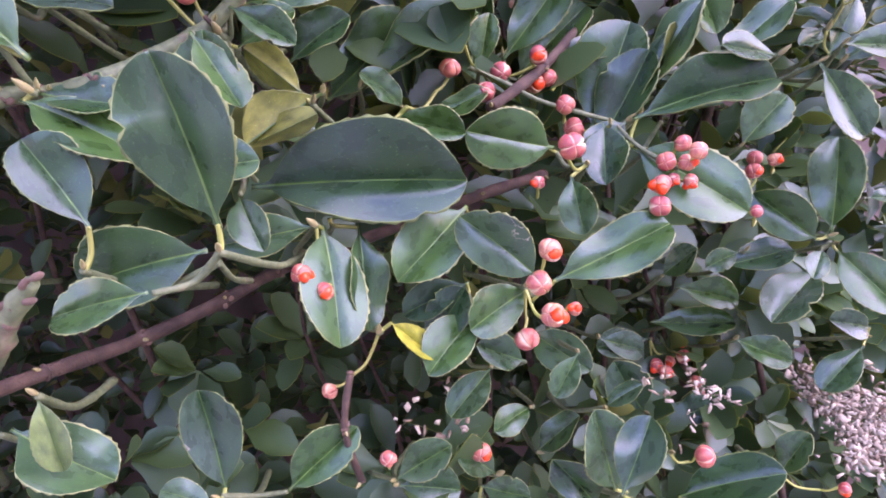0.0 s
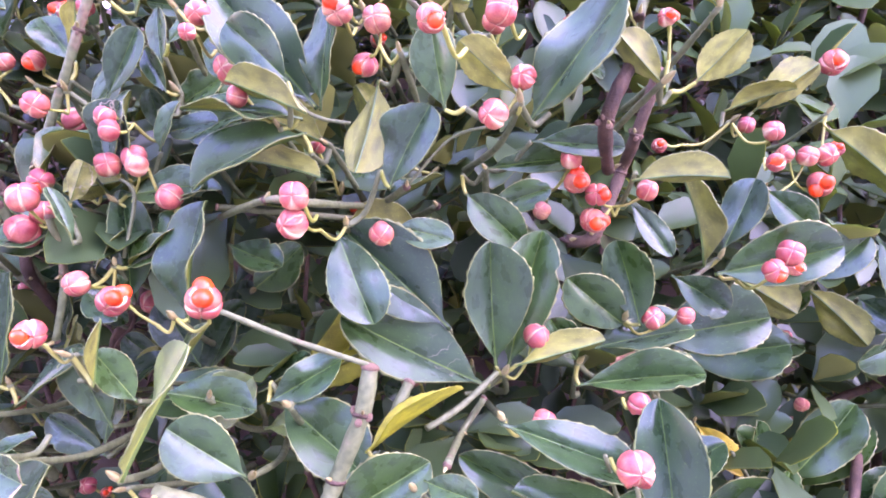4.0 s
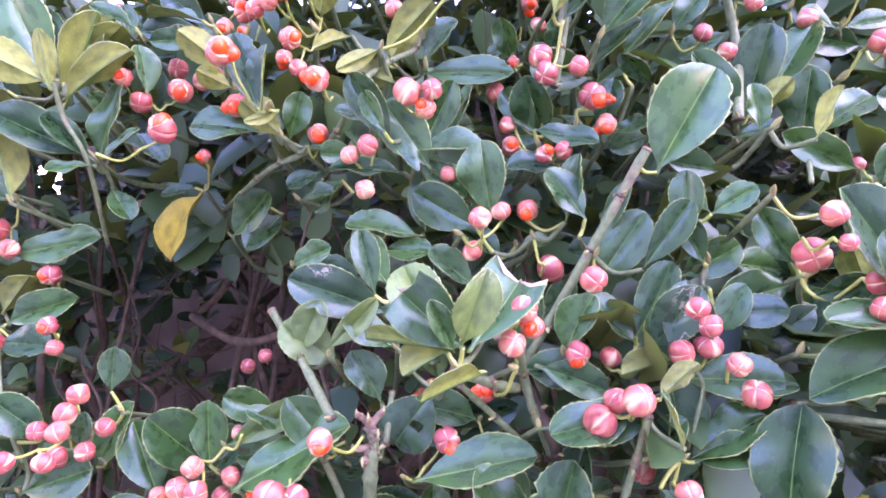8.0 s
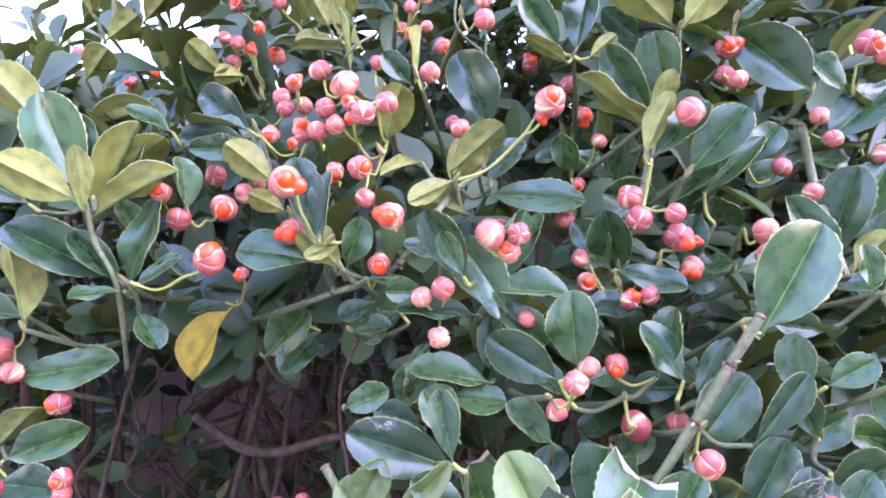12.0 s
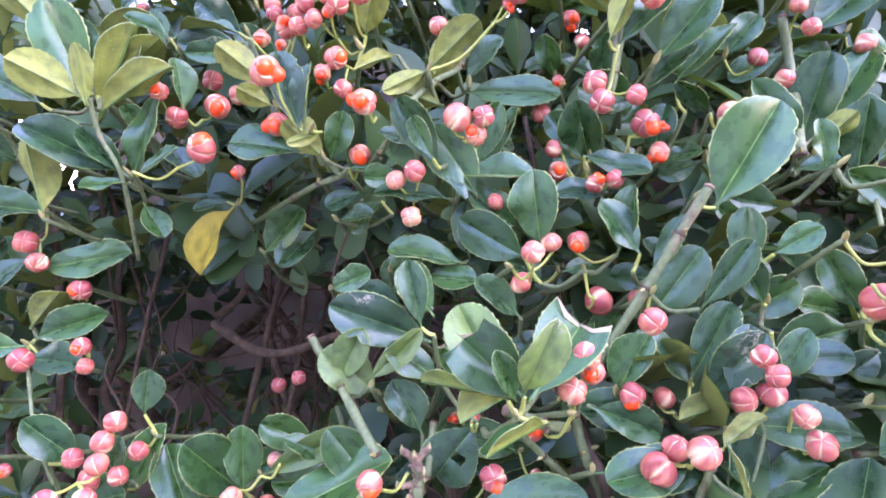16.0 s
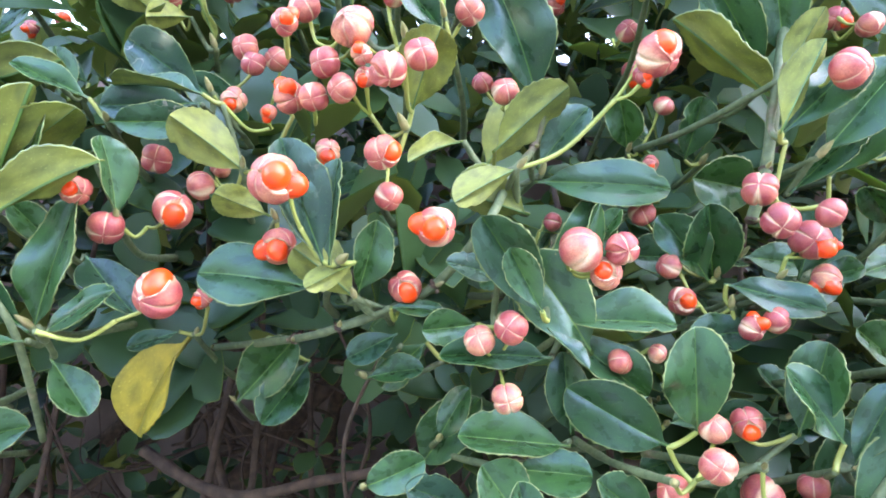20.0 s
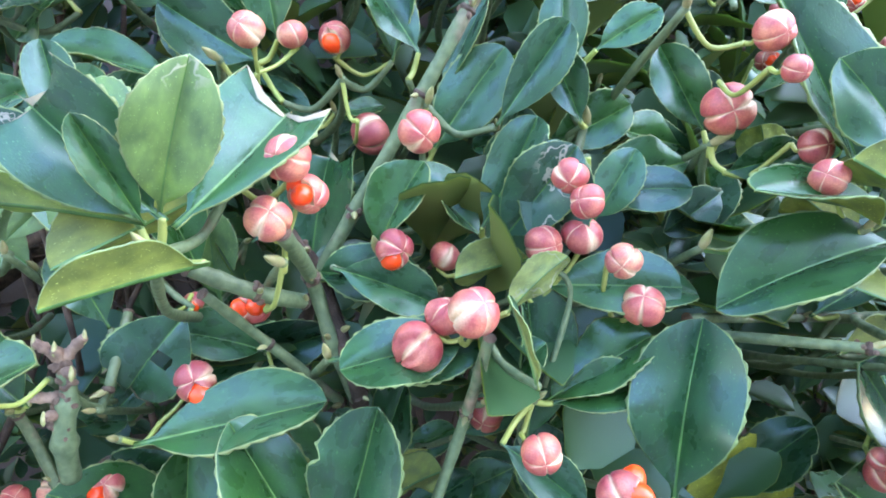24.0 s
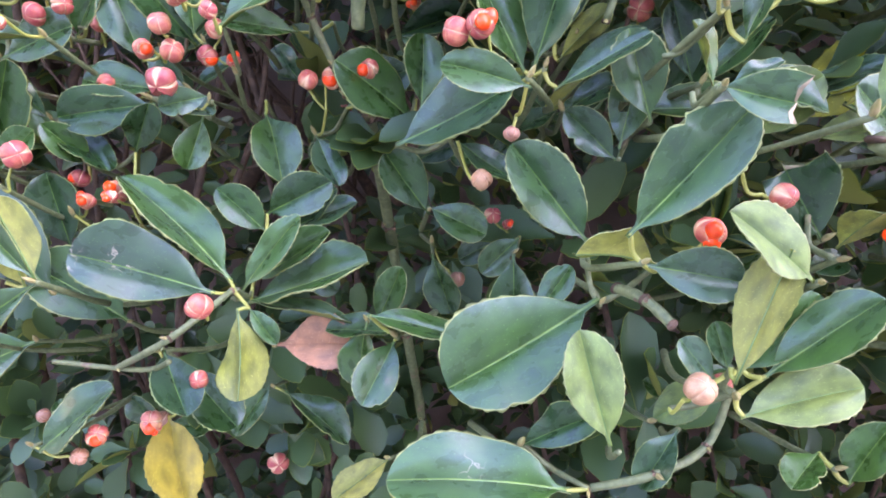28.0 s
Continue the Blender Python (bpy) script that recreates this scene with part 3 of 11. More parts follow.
stem(s, (-0.2711, 0.3244, 1.3585))
leaf(s, (-0.2632, 0.3229, 1.3363), (-0.2838, 0.3135, 1.3522), (-0.30, 0.92, 0.24), 0.0154, 'u')
leaf(s, (-0.2768, 0.3244, 1.3614), (-0.3053, 0.3235, 1.3695), (0.20, -0.70, 0.68), 0.0128, 'g')
k = stalk(s, (-0.2643, 0.3229, 1.3374), (-0.2717, 0.3296, 1.3327))
fruit(k, (-0.2796, 0.3305, 1.3328), 0.0049, 'p')
fruit(k, (-0.2754, 0.3384, 1.3395), 0.0035, 'p')
k = stalk(s, (-0.2632, 0.3229, 1.3363), (-0.2463, 0.3067, 1.3514))
fruit(k, (-0.2463, 0.3007, 1.3554), 0.0047, 'o')
k = stalk(s, (-0.2711, 0.3244, 1.3585), (-0.2569, 0.3313, 1.3526))
fruit(k, (-0.2569, 0.3253, 1.3566), 0.0027, 'o')
s = shoot((-0.2502, 0.3046, 1.3204))
leaf(s, (-0.2521, 0.3046, 1.3216), (-0.2665, 0.2969, 1.3277), (-0.38, 0.90, 0.22), 0.0098, 'u')
k = stalk(s, (-0.2502, 0.3046, 1.3204), (-0.2498, 0.3066, 1.3121))
fruit(k, (-0.2487, 0.3010, 1.3127), 0.0055, 'o')
s = shoot((-0.2998, 0.3156, 1.3201))
stem(s, (-0.3041, 0.3120, 1.3366))
leaf(s, (-0.2998, 0.3156, 1.3201), (-0.3004, 0.3124, 1.3452), (0.99, -0.13, 0.01), 0.0110, 'g')
k = stalk(s, (-0.2998, 0.3156, 1.3201), (-0.2929, 0.3217, 1.3184))
fruit(k, (-0.2834, 0.3162, 1.3238), 0.0061, 'o')
k = stalk(s, (-0.2998, 0.3156, 1.3201), (-0.3059, 0.3209, 1.3180))
fruit(k, (-0.3083, 0.3095, 1.3283), 0.0044, 'o')
fruit(k, (-0.3027, 0.3155, 1.3177), 0.0054, 'p')
s = shoot((-0.2312, 0.2902, 1.3086))
leaf(s, (-0.2349, 0.2890, 1.3076), (-0.2458, 0.2868, 1.3417), (0.38, -0.93, 0.04), 0.0154, 'g')
leaf(s, (-0.2333, 0.2886, 1.3076), (-0.2324, 0.2861, 1.3362), (-0.63, -0.78, -0.06), 0.0113, 'g')
leaf(s, (-0.2262, 0.2930, 1.3087), (-0.2404, 0.2881, 1.3015), (-0.33, 0.94, -0.06), 0.0064, 'u')
k = stalk(s, (-0.2312, 0.2902, 1.3086), (-0.2408, 0.2849, 1.3176))
fruit(k, (-0.2460, 0.2746, 1.3289), 0.0064, 'o')
k = stalk(s, (-0.2051, 0.3026, 1.3172), (-0.2055, 0.2847, 1.3185))
fruit(k, (-0.2057, 0.2767, 1.3178), 0.0053, 'o')
s = shoot((-0.2126, 0.3027, 1.3476))
leaf(s, (-0.2112, 0.3027, 1.3529), (-0.2043, 0.2870, 1.3735), (-0.03, 0.87, 0.50), 0.0151, 'u')
k = stalk(s, (-0.2126, 0.3027, 1.3476), (-0.2234, 0.3021, 1.3518))
fruit(k, (-0.2245, 0.2888, 1.3587), 0.0029, 'o')
fruit(k, (-0.2307, 0.2883, 1.3552), 0.0040, 'p')
k = stalk(s, (-0.2126, 0.3027, 1.3476), (-0.2178, 0.3001, 1.3388))
fruit(k, (-0.2197, 0.2841, 1.3375), 0.0048, 'o')
fruit(k, (-0.2178, 0.2906, 1.3267), 0.0040, 'p')
k = stalk(s, (-0.2112, 0.3027, 1.3529), (-0.2140, 0.2851, 1.3622))
fruit(k, (-0.2182, 0.2771, 1.3575), 0.0048, 's')
fruit(k, (-0.2098, 0.2811, 1.3630), 0.0044, 'p')
s = shoot((-0.1656, 0.3334, 1.3665))
leaf(s, (-0.1649, 0.3334, 1.3639), (-0.1807, 0.3221, 1.4036), (0.09, -0.96, -0.27), 0.0217, 'g')
k = stalk(s, (-0.1656, 0.3334, 1.3665), (-0.1744, 0.3464, 1.3658))
fruit(k, (-0.1830, 0.3473, 1.3753), 0.0040, 'p')
k = stalk(s, (-0.1649, 0.3334, 1.3639), (-0.1798, 0.3251, 1.3606))
fruit(k, (-0.1798, 0.3191, 1.3646), 0.0046, 'p')
s = shoot((-0.1819, 0.2912, 1.3351))
stem(s, (-0.1753, 0.3041, 1.3232))
stem(s, (-0.1961, 0.2994, 1.3442))
leaf(s, (-0.1814, 0.2912, 1.3356), (-0.2008, 0.2910, 1.3266), (-0.17, 0.93, 0.31), 0.0082, 'u')
leaf(s, (-0.1753, 0.3031, 1.3232), (-0.1996, 0.2971, 1.3302), (0.04, 0.69, 0.72), 0.0147, 'u')
leaf(s, (-0.1961, 0.2994, 1.3442), (-0.2135, 0.2973, 1.34), (-0.26, 0.57, 0.78), 0.0079, 'u')
k = stalk(s, (-0.1819, 0.2912, 1.3351), (-0.1545, 0.2885, 1.3550))
fruit(k, (-0.1464, 0.2793, 1.3649), 0.0062, 'o')
fruit(k, (-0.1488, 0.2828, 1.3606), 0.0029, 'o')
s = shoot((-0.1648, 0.3294, 1.3389))
stem(s, (-0.1706, 0.3205, 1.3451))
stem(s, (-0.1798, 0.3320, 1.3408))
leaf(s, (-0.1668, 0.3315, 1.3367), (-0.1227, 0.3181, 1.3351), (-0.32, -0.92, 0.21), 0.0189, 'g')
leaf(s, (-0.1669, 0.3273, 1.3405), (-0.1506, 0.3231, 1.3622), (-0.45, -0.88, 0.17), 0.0135, 'g')
leaf(s, (-0.1836, 0.3205, 1.3446), (-0.1612, 0.3154, 1.3665), (-0.17, 0.94, 0.29), 0.0179, 'u')
leaf(s, (-0.1843, 0.3320, 1.3408), (-0.1695, 0.3281, 1.3650), (-0.15, 0.97, 0.17), 0.0162, 'u')
s = shoot((-0.1692, 0.2928, 1.3090))
stem(s, (-0.1746, 0.2846, 1.2933))
leaf(s, (-0.1753, 0.2879, 1.2941), (-0.1935, 0.2816, 1.3211), (0.07, -0.97, -0.21), 0.0146, 'g')
leaf(s, (-0.1770, 0.2795, 1.2957), (-0.1867, 0.2778, 1.3128), (-0.02, -0.99, -0.12), 0.0085, 'g')
leaf(s, (-0.174, 0.2859, 1.2912), (-0.1638, 0.2828, 1.2802), (0.48, -0.63, 0.61), 0.0067, 'g')
k = stalk(s, (-0.1692, 0.2928, 1.3090), (-0.1667, 0.2902, 1.3071))
fruit(k, (-0.1680, 0.2769, 1.3127), 0.0060, 's')
fruit(k, (-0.1604, 0.2787, 1.3063), 0.0045, 'o')
k = stalk(s, (-0.1692, 0.2928, 1.3090), (-0.1577, 0.2806, 1.3090))
fruit(k, (-0.1577, 0.2746, 1.3130), 0.0044, 's')
s = shoot((-0.1653, 0.2971, 1.2888))
stem(s, (-0.1707, 0.2945, 1.2815))
stem(s, (-0.1587, 0.2948, 1.2826))
stem(s, (-0.1677, 0.3093, 1.2936))
stem(s, (-0.1642, 0.3158, 1.2976))
stem(s, (-0.1638, 0.3291, 1.2918))
leaf(s, (-0.1690, 0.2944, 1.2919), (-0.1350, 0.2894, 1.2931), (-0.15, -0.69, 0.71), 0.0147, 'g')
leaf(s, (-0.1655, 0.2998, 1.2882), (-0.1433, 0.2908, 1.2707), (-0.01, -0.89, 0.46), 0.0119, 'g')
leaf(s, (-0.1707, 0.2935, 1.2815), (-0.2021, 0.2875, 1.2849), (0.22, -0.87, 0.44), 0.0099, 'g')
leaf(s, (-0.1587, 0.2938, 1.2826), (-0.1790, 0.2878, 1.3111), (0.17, -0.98, -0.08), 0.0201, 'g')
leaf(s, (-0.1677, 0.3083, 1.2936), (-0.1844, 0.3023, 1.3119), (0.19, -0.97, -0.14), 0.0109, 'g')
leaf(s, (-0.1642, 0.3148, 1.2976), (-0.1489, 0.3088, 1.3266), (0.28, -0.90, -0.33), 0.0160, 'g')
leaf(s, (-0.1638, 0.3281, 1.2918), (-0.1438, 0.3221, 1.3322), (-0.19, -0.98, -0.05), 0.0162, 'g')
k = stalk(s, (-0.1653, 0.2971, 1.2888), (-0.1520, 0.2995, 1.2801))
fruit(k, (-0.1511, 0.2918, 1.2808), 0.0037, 'p')
fruit(k, (-0.1407, 0.2904, 1.2831), 0.0028, 'p')
s = shoot((-0.1857, 0.2979, 1.2898))
stem(s, (-0.1861, 0.2952, 1.3045))
leaf(s, (-0.1914, 0.2979, 1.2908), (-0.2081, 0.2937, 1.2895), (0.16, -0.94, 0.29), 0.0098, 'g')
leaf(s, (-0.1861, 0.2942, 1.3045), (-0.2000, 0.2882, 1.3096), (0.45, -0.88, 0.18), 0.0090, 'g')
k = stalk(s, (-0.1857, 0.2979, 1.2898), (-0.1860, 0.2958, 1.2818))
fruit(k, (-0.1930, 0.2851, 1.2878), 0.0043, 'p')
fruit(k, (-0.1850, 0.2825, 1.2916), 0.0046, 'p')
fruit(k, (-0.1857, 0.2825, 1.2728), 0.0042, 's')
s = shoot((-0.2888, 0.3572, 1.2798))
leaf(s, (-0.2910, 0.3585, 1.2786), (-0.3172, 0.3586, 1.2446), (-0.54, -0.71, 0.45), 0.0215, 'y')
leaf(s, (-0.2935, 0.3559, 1.2813), (-0.3105, 0.3506, 1.2764), (0.07, -0.72, 0.69), 0.0089, 'g')
k = stalk(s, (-0.2888, 0.3572, 1.2798), (-0.2796, 0.3407, 1.2914))
fruit(k, (-0.2796, 0.3347, 1.2954), 0.0034, 'o')
s = shoot((-0.1150, 0.2806, 1.2532))
stem(s, (-0.1013, 0.2864, 1.2604))
stem(s, (-0.1313, 0.2884, 1.2471))
stem(s, (-0.1387, 0.2938, 1.2320))
leaf(s, (-0.1013, 0.2854, 1.2604), (-0.0967, 0.2794, 1.2879), (-0.75, -0.66, -0.02), 0.0161, 'g')
leaf(s, (-0.1377, 0.2878, 1.2573), (-0.1664, 0.2876, 1.2731), (-0.02, -1.00, -0.02), 0.0185, 'g')
leaf(s, (-0.1323, 0.2832, 1.2622), (-0.1386, 0.2726, 1.2911), (-0.33, -0.89, -0.31), 0.0178, 'g')
leaf(s, (-0.1387, 0.2928, 1.2320), (-0.1579, 0.2868, 1.2486), (0.50, -0.81, 0.29), 0.0135, 'g')
k = stalk(s, (-0.1150, 0.2806, 1.2532), (-0.1104, 0.2817, 1.2426))
fruit(k, (-0.1064, 0.2933, 1.2403), 0.0062, 's')
k = stalk(s, (-0.1013, 0.2864, 1.2604), (-0.1175, 0.2896, 1.2609))
fruit(k, (-0.1175, 0.2836, 1.2649), 0.0046, 'o')
s = shoot((-0.0889, 0.3092, 1.3751))
stem(s, (-0.0958, 0.3106, 1.3700))
stem(s, (-0.0949, 0.3048, 1.3635))
leaf(s, (-0.0889, 0.3092, 1.3751), (-0.0989, 0.3008, 1.4055), (-0.48, -0.8, -0.38), 0.0187, 'g')
leaf(s, (-0.0958, 0.3096, 1.3700), (-0.1184, 0.3036, 1.4000), (-0.43, -0.76, -0.48), 0.0157, 'g')
leaf(s, (-0.0944, 0.3048, 1.3605), (-0.1283, 0.3016, 1.3880), (0.66, 0.22, 0.72), 0.0222, 'u')
s = shoot((-0.1025, 0.2913, 1.3638))
stem(s, (-0.1037, 0.2881, 1.3443))
leaf(s, (-0.1025, 0.2913, 1.3638), (-0.0967, 0.284, 1.382), (0.27, 0.92, 0.28), 0.0089, 'u')
leaf(s, (-0.1082, 0.2845, 1.3460), (-0.0983, 0.2784, 1.3713), (-0.14, 0.94, 0.30), 0.0102, 'u')
leaf(s, (-0.1030, 0.2918, 1.3469), (-0.0849, 0.2804, 1.3704), (-0.51, -0.86, 0.03), 0.0147, 'g')
k = stalk(s, (-0.1025, 0.2913, 1.3638), (-0.0936, 0.2878, 1.3607))
fruit(k, (-0.0928, 0.2771, 1.3631), 0.0056, 'p')
k = stalk(s, (-0.1037, 0.2881, 1.3443), (-0.1071, 0.2871, 1.3270))
fruit(k, (-0.1126, 0.2864, 1.3304), 0.0050, 's')
fruit(k, (-0.1108, 0.2797, 1.3211), 0.0049, 's')
fruit(k, (-0.0980, 0.2773, 1.3234), 0.0042, 'p')
s = shoot((-0.1071, 0.3180, 1.3039))
leaf(s, (-0.1070, 0.3202, 1.3015), (-0.1172, 0.3051, 1.3281), (-0.29, -0.81, -0.51), 0.0182, 'g')
leaf(s, (-0.1106, 0.3158, 1.3021), (-0.1269, 0.3124, 1.3244), (0.10, -0.99, -0.08), 0.0129, 'g')
k = stalk(s, (-0.1071, 0.3180, 1.3039), (-0.1206, 0.3261, 1.3154))
fruit(k, (-0.1302, 0.3250, 1.3260), 0.0048, 'p')
s = shoot((-0.1107, 0.3029, 1.2952))
stem(s, (-0.1018, 0.3052, 1.2873))
leaf(s, (-0.1139, 0.3021, 1.3028), (-0.0873, 0.2905, 1.2971), (-0.29, -0.86, 0.43), 0.0134, 'g')
leaf(s, (-0.1018, 0.3042, 1.2873), (-0.1244, 0.2982, 1.2876), (0.23, -0.83, 0.51), 0.0129, 'g')
k = stalk(s, (-0.1107, 0.3029, 1.2952), (-0.1159, 0.3123, 1.2950))
fruit(k, (-0.1246, 0.3160, 1.3079), 0.0044, 'p')
fruit(k, (-0.1231, 0.3100, 1.2967), 0.0047, 'o')
k = stalk(s, (-0.1107, 0.3029, 1.2952), (-0.1048, 0.3021, 1.2886))
fruit(k, (-0.1096, 0.2941, 1.2899), 0.0040, 'o')
fruit(k, (-0.1012, 0.2950, 1.2921), 0.0041, 'p')
s = shoot((-0.0947, 0.3044, 1.3041))
k = stalk(s, (-0.0947, 0.3044, 1.3041), (-0.0944, 0.3004, 1.3111))
fruit(k, (-0.0886, 0.2979, 1.3168), 0.0059, 'o')
fruit(k, (-0.0817, 0.2987, 1.3153), 0.0027, 'o')
k = stalk(s, (-0.0947, 0.3044, 1.3041), (-0.0852, 0.3048, 1.3001))
fruit(k, (-0.0820, 0.2992, 1.3046), 0.0045, 'o')
s = shoot((-0.0901, 0.3593, 1.3492))
stem(s, (-0.0895, 0.3328, 1.3411))
leaf(s, (-0.0974, 0.3593, 1.3498), (-0.0954, 0.3489, 1.3740), (-0.12, -0.90, -0.41), 0.0149, 'g')
leaf(s, (-0.0813, 0.3323, 1.3346), (-0.1144, 0.3220, 1.3382), (0.31, -0.91, -0.27), 0.0197, 'g')
s = shoot((-0.1196, 0.3636, 1.3537))
leaf(s, (-0.1196, 0.3636, 1.3537), (-0.128, 0.3493, 1.3708), (-0.09, -0.74, -0.66), 0.0135, 'g')
k = stalk(s, (-0.1196, 0.3636, 1.3537), (-0.1097, 0.3663, 1.3610))
fruit(k, (-0.1062, 0.3590, 1.3723), 0.0042, 'p')
k = stalk(s, (-0.1196, 0.3636, 1.3537), (-0.1150, 0.3544, 1.3489))
fruit(k, (-0.1207, 0.3392, 1.3454), 0.0032, 'o')
k = stalk(s, (-0.1369, 0.3643, 1.3371), (-0.1400, 0.3467, 1.3385))
fruit(k, (-0.1413, 0.3388, 1.3377), 0.0048, 'p')
s = shoot((-0.3428, 0.3816, 1.3750))
stem(s, (-0.3431, 0.3625, 1.3753))
leaf(s, (-0.3408, 0.3858, 1.3795), (-0.3632, 0.3862, 1.3927), (0.17, -0.94, 0.31), 0.0133, 'g')
leaf(s, (-0.3449, 0.3774, 1.3705), (-0.3489, 0.375, 1.3919), (0.64, -0.77, 0.03), 0.0115, 'g')
s = shoot((-0.3236, 0.3291, 1.3114))
stem(s, (-0.3221, 0.3441, 1.3095))
leaf(s, (-0.3236, 0.3291, 1.3114), (-0.3359, 0.3264, 1.3255), (0.46, -0.85, 0.24), 0.0103, 'g')
leaf(s, (-0.3221, 0.3441, 1.3095), (-0.2967, 0.3234, 1.2902), (0.04, -0.65, 0.76), 0.0178, 'g')
s = shoot((-0.1246, 0.2398, 1.2072))
k = stalk(s, (-0.1246, 0.2398, 1.2072), (-0.1243, 0.2393, 1.2116))
fruit(k, (-0.1196, 0.2355, 1.2217), 0.0041, 'o')
fruit(k, (-0.1267, 0.2308, 1.2166), 0.0045, 's')
k = stalk(s, (-0.1246, 0.2398, 1.2072), (-0.1298, 0.2530, 1.1948))
fruit(k, (-0.1345, 0.2673, 1.1926), 0.0044, 'o')
s = shoot((-0.1773, 0.2819, 1.1604))
stem(s, (-0.1789, 0.2951, 1.1803))
stem(s, (-0.1818, 0.2652, 1.1742))
leaf(s, (-0.1789, 0.2941, 1.1803), (-0.1896, 0.2881, 1.2033), (0.53, -0.85, 0.03), 0.0147, 'g')
k = stalk(s, (-0.1818, 0.2652, 1.1742), (-0.1882, 0.2462, 1.1751))
fruit(k, (-0.1917, 0.2375, 1.1807), 0.0046, 'o')
k = stalk(s, (-0.2099, 0.2647, 1.1569), (-0.2053, 0.2473, 1.1599))
fruit(k, (-0.1999, 0.2381, 1.1608), 0.0043, 's')
fruit(k, (-0.2094, 0.2389, 1.1600), 0.0062, 's')
s = shoot((-0.2007, 0.2859, 1.1589))
leaf(s, (-0.1964, 0.2859, 1.1596), (-0.2142, 0.2768, 1.1848), (0.66, -0.72, -0.20), 0.0182, 'g')
s = shoot((-0.1651, 0.2636, 1.1599))
leaf(s, (-0.1618, 0.2636, 1.1582), (-0.1152, 0.2544, 1.1724), (-0.31, -0.57, 0.76), 0.0223, 'g')
k = stalk(s, (-0.1651, 0.2636, 1.1599), (-0.1576, 0.2700, 1.1616))
fruit(k, (-0.1491, 0.2695, 1.1728), 0.0052, 'o')
s = shoot((-0.1089, 0.2503, 1.1317))
leaf(s, (-0.1150, 0.2539, 1.1298), (-0.1356, 0.2491, 1.1682), (0.37, -0.92, 0.11), 0.0208, 'g')
leaf(s, (-0.1125, 0.2502, 1.1324), (-0.1028, 0.2461, 1.1745), (-0.39, -0.92, -0.02), 0.0218, 'g')
leaf(s, (-0.1051, 0.2469, 1.1249), (-0.0756, 0.2410, 1.1447), (-0.35, -0.45, 0.82), 0.0192, 'g')
s = shoot((-0.0816, 0.2424, 1.1960))
stem(s, (-0.0706, 0.2307, 1.1838))
leaf(s, (-0.0822, 0.2465, 1.1907), (-0.1117, 0.2388, 1.1859), (0.09, -0.83, 0.55), 0.0174, 'g')
leaf(s, (-0.0765, 0.2383, 1.1977), (-0.0663, 0.2335, 1.2126), (0.03, 0.93, 0.37), 0.0086, 'u')
leaf(s, (-0.0706, 0.2307, 1.1830), (-0.0772, 0.2298, 1.2037), (0.94, 0.24, 0.23), 0.0078, 'u')
k = stalk(s, (-0.0816, 0.2424, 1.1960), (-0.0859, 0.2422, 1.1909))
fruit(k, (-0.0859, 0.2282, 1.1998), 0.0053, 's')
fruit(k, (-0.0890, 0.2439, 1.1959), 0.0048, 's')
fruit(k, (-0.0954, 0.2419, 1.1889), 0.0062, 's')
s = shoot((-0.0787, 0.2627, 1.2060))
leaf(s, (-0.0752, 0.2703, 1.2118), (-0.0967, 0.2725, 1.2306), (0.52, -0.70, 0.49), 0.0162, 'g')
leaf(s, (-0.0742, 0.2553, 1.2127), (-0.0603, 0.2450, 1.2358), (-0.46, -0.89, -0.04), 0.0163, 'g')
leaf(s, (-0.0773, 0.2665, 1.2145), (-0.0650, 0.2619, 1.2444), (-0.39, -0.92, -0.01), 0.0152, 'g')
k = stalk(s, (-0.0787, 0.2627, 1.2060), (-0.0841, 0.2636, 1.2028))
fruit(k, (-0.0862, 0.2673, 1.2072), 0.0043, 'p')
k = stalk(s, (-0.0787, 0.2627, 1.2060), (-0.0766, 0.2797, 1.2066))
fruit(k, (-0.0740, 0.2914, 1.2163), 0.0042, 'p')
s = shoot((-0.0932, 0.2663, 1.2460))
stem(s, (-0.0755, 0.2643, 1.2412))
stem(s, (-0.0914, 0.2793, 1.2312))
leaf(s, (-0.0755, 0.2633, 1.2412), (-0.0597, 0.2573, 1.2673), (-0.06, -0.98, -0.19), 0.0133, 'g')
leaf(s, (-0.0892, 0.2793, 1.2354), (-0.0732, 0.2690, 1.2631), (-0.27, -0.95, -0.14), 0.0184, 'g')
k = stalk(s, (-0.0932, 0.2663, 1.2460), (-0.0942, 0.2648, 1.2379))
fruit(k, (-0.0962, 0.2515, 1.2375), 0.0051, 's')
k = stalk(s, (-0.0914, 0.2793, 1.2312), (-0.0882, 0.2894, 1.2325))
fruit(k, (-0.0895, 0.2944, 1.2423), 0.0046, 'p')
s = shoot((-0.0662, 0.2476, 1.1752))
stem(s, (-0.0651, 0.2566, 1.1598))
leaf(s, (-0.0631, 0.2490, 1.1737), (-0.0403, 0.2445, 1.1944), (-0.57, -0.50, 0.64), 0.0171, 'g')
leaf(s, (-0.0620, 0.2473, 1.1741), (-0.0405, 0.2415, 1.1823), (-0.35, -0.76, 0.55), 0.0128, 'g')
leaf(s, (-0.0753, 0.2421, 1.1671), (-0.0584, 0.2310, 1.1572), (-0.09, -0.86, 0.49), 0.0105, 'g')
leaf(s, (-0.0651, 0.2556, 1.1598), (-0.0612, 0.2496, 1.2031), (0.65, -0.74, -0.16), 0.0142, 'g')
k = stalk(s, (-0.0662, 0.2476, 1.1752), (-0.0694, 0.2454, 1.1676))
fruit(k, (-0.0696, 0.2293, 1.1698), 0.0045, 's')
s = shoot((-0.0685, 0.2550, 1.1994))
stem(s, (-0.0634, 0.2554, 1.2078))
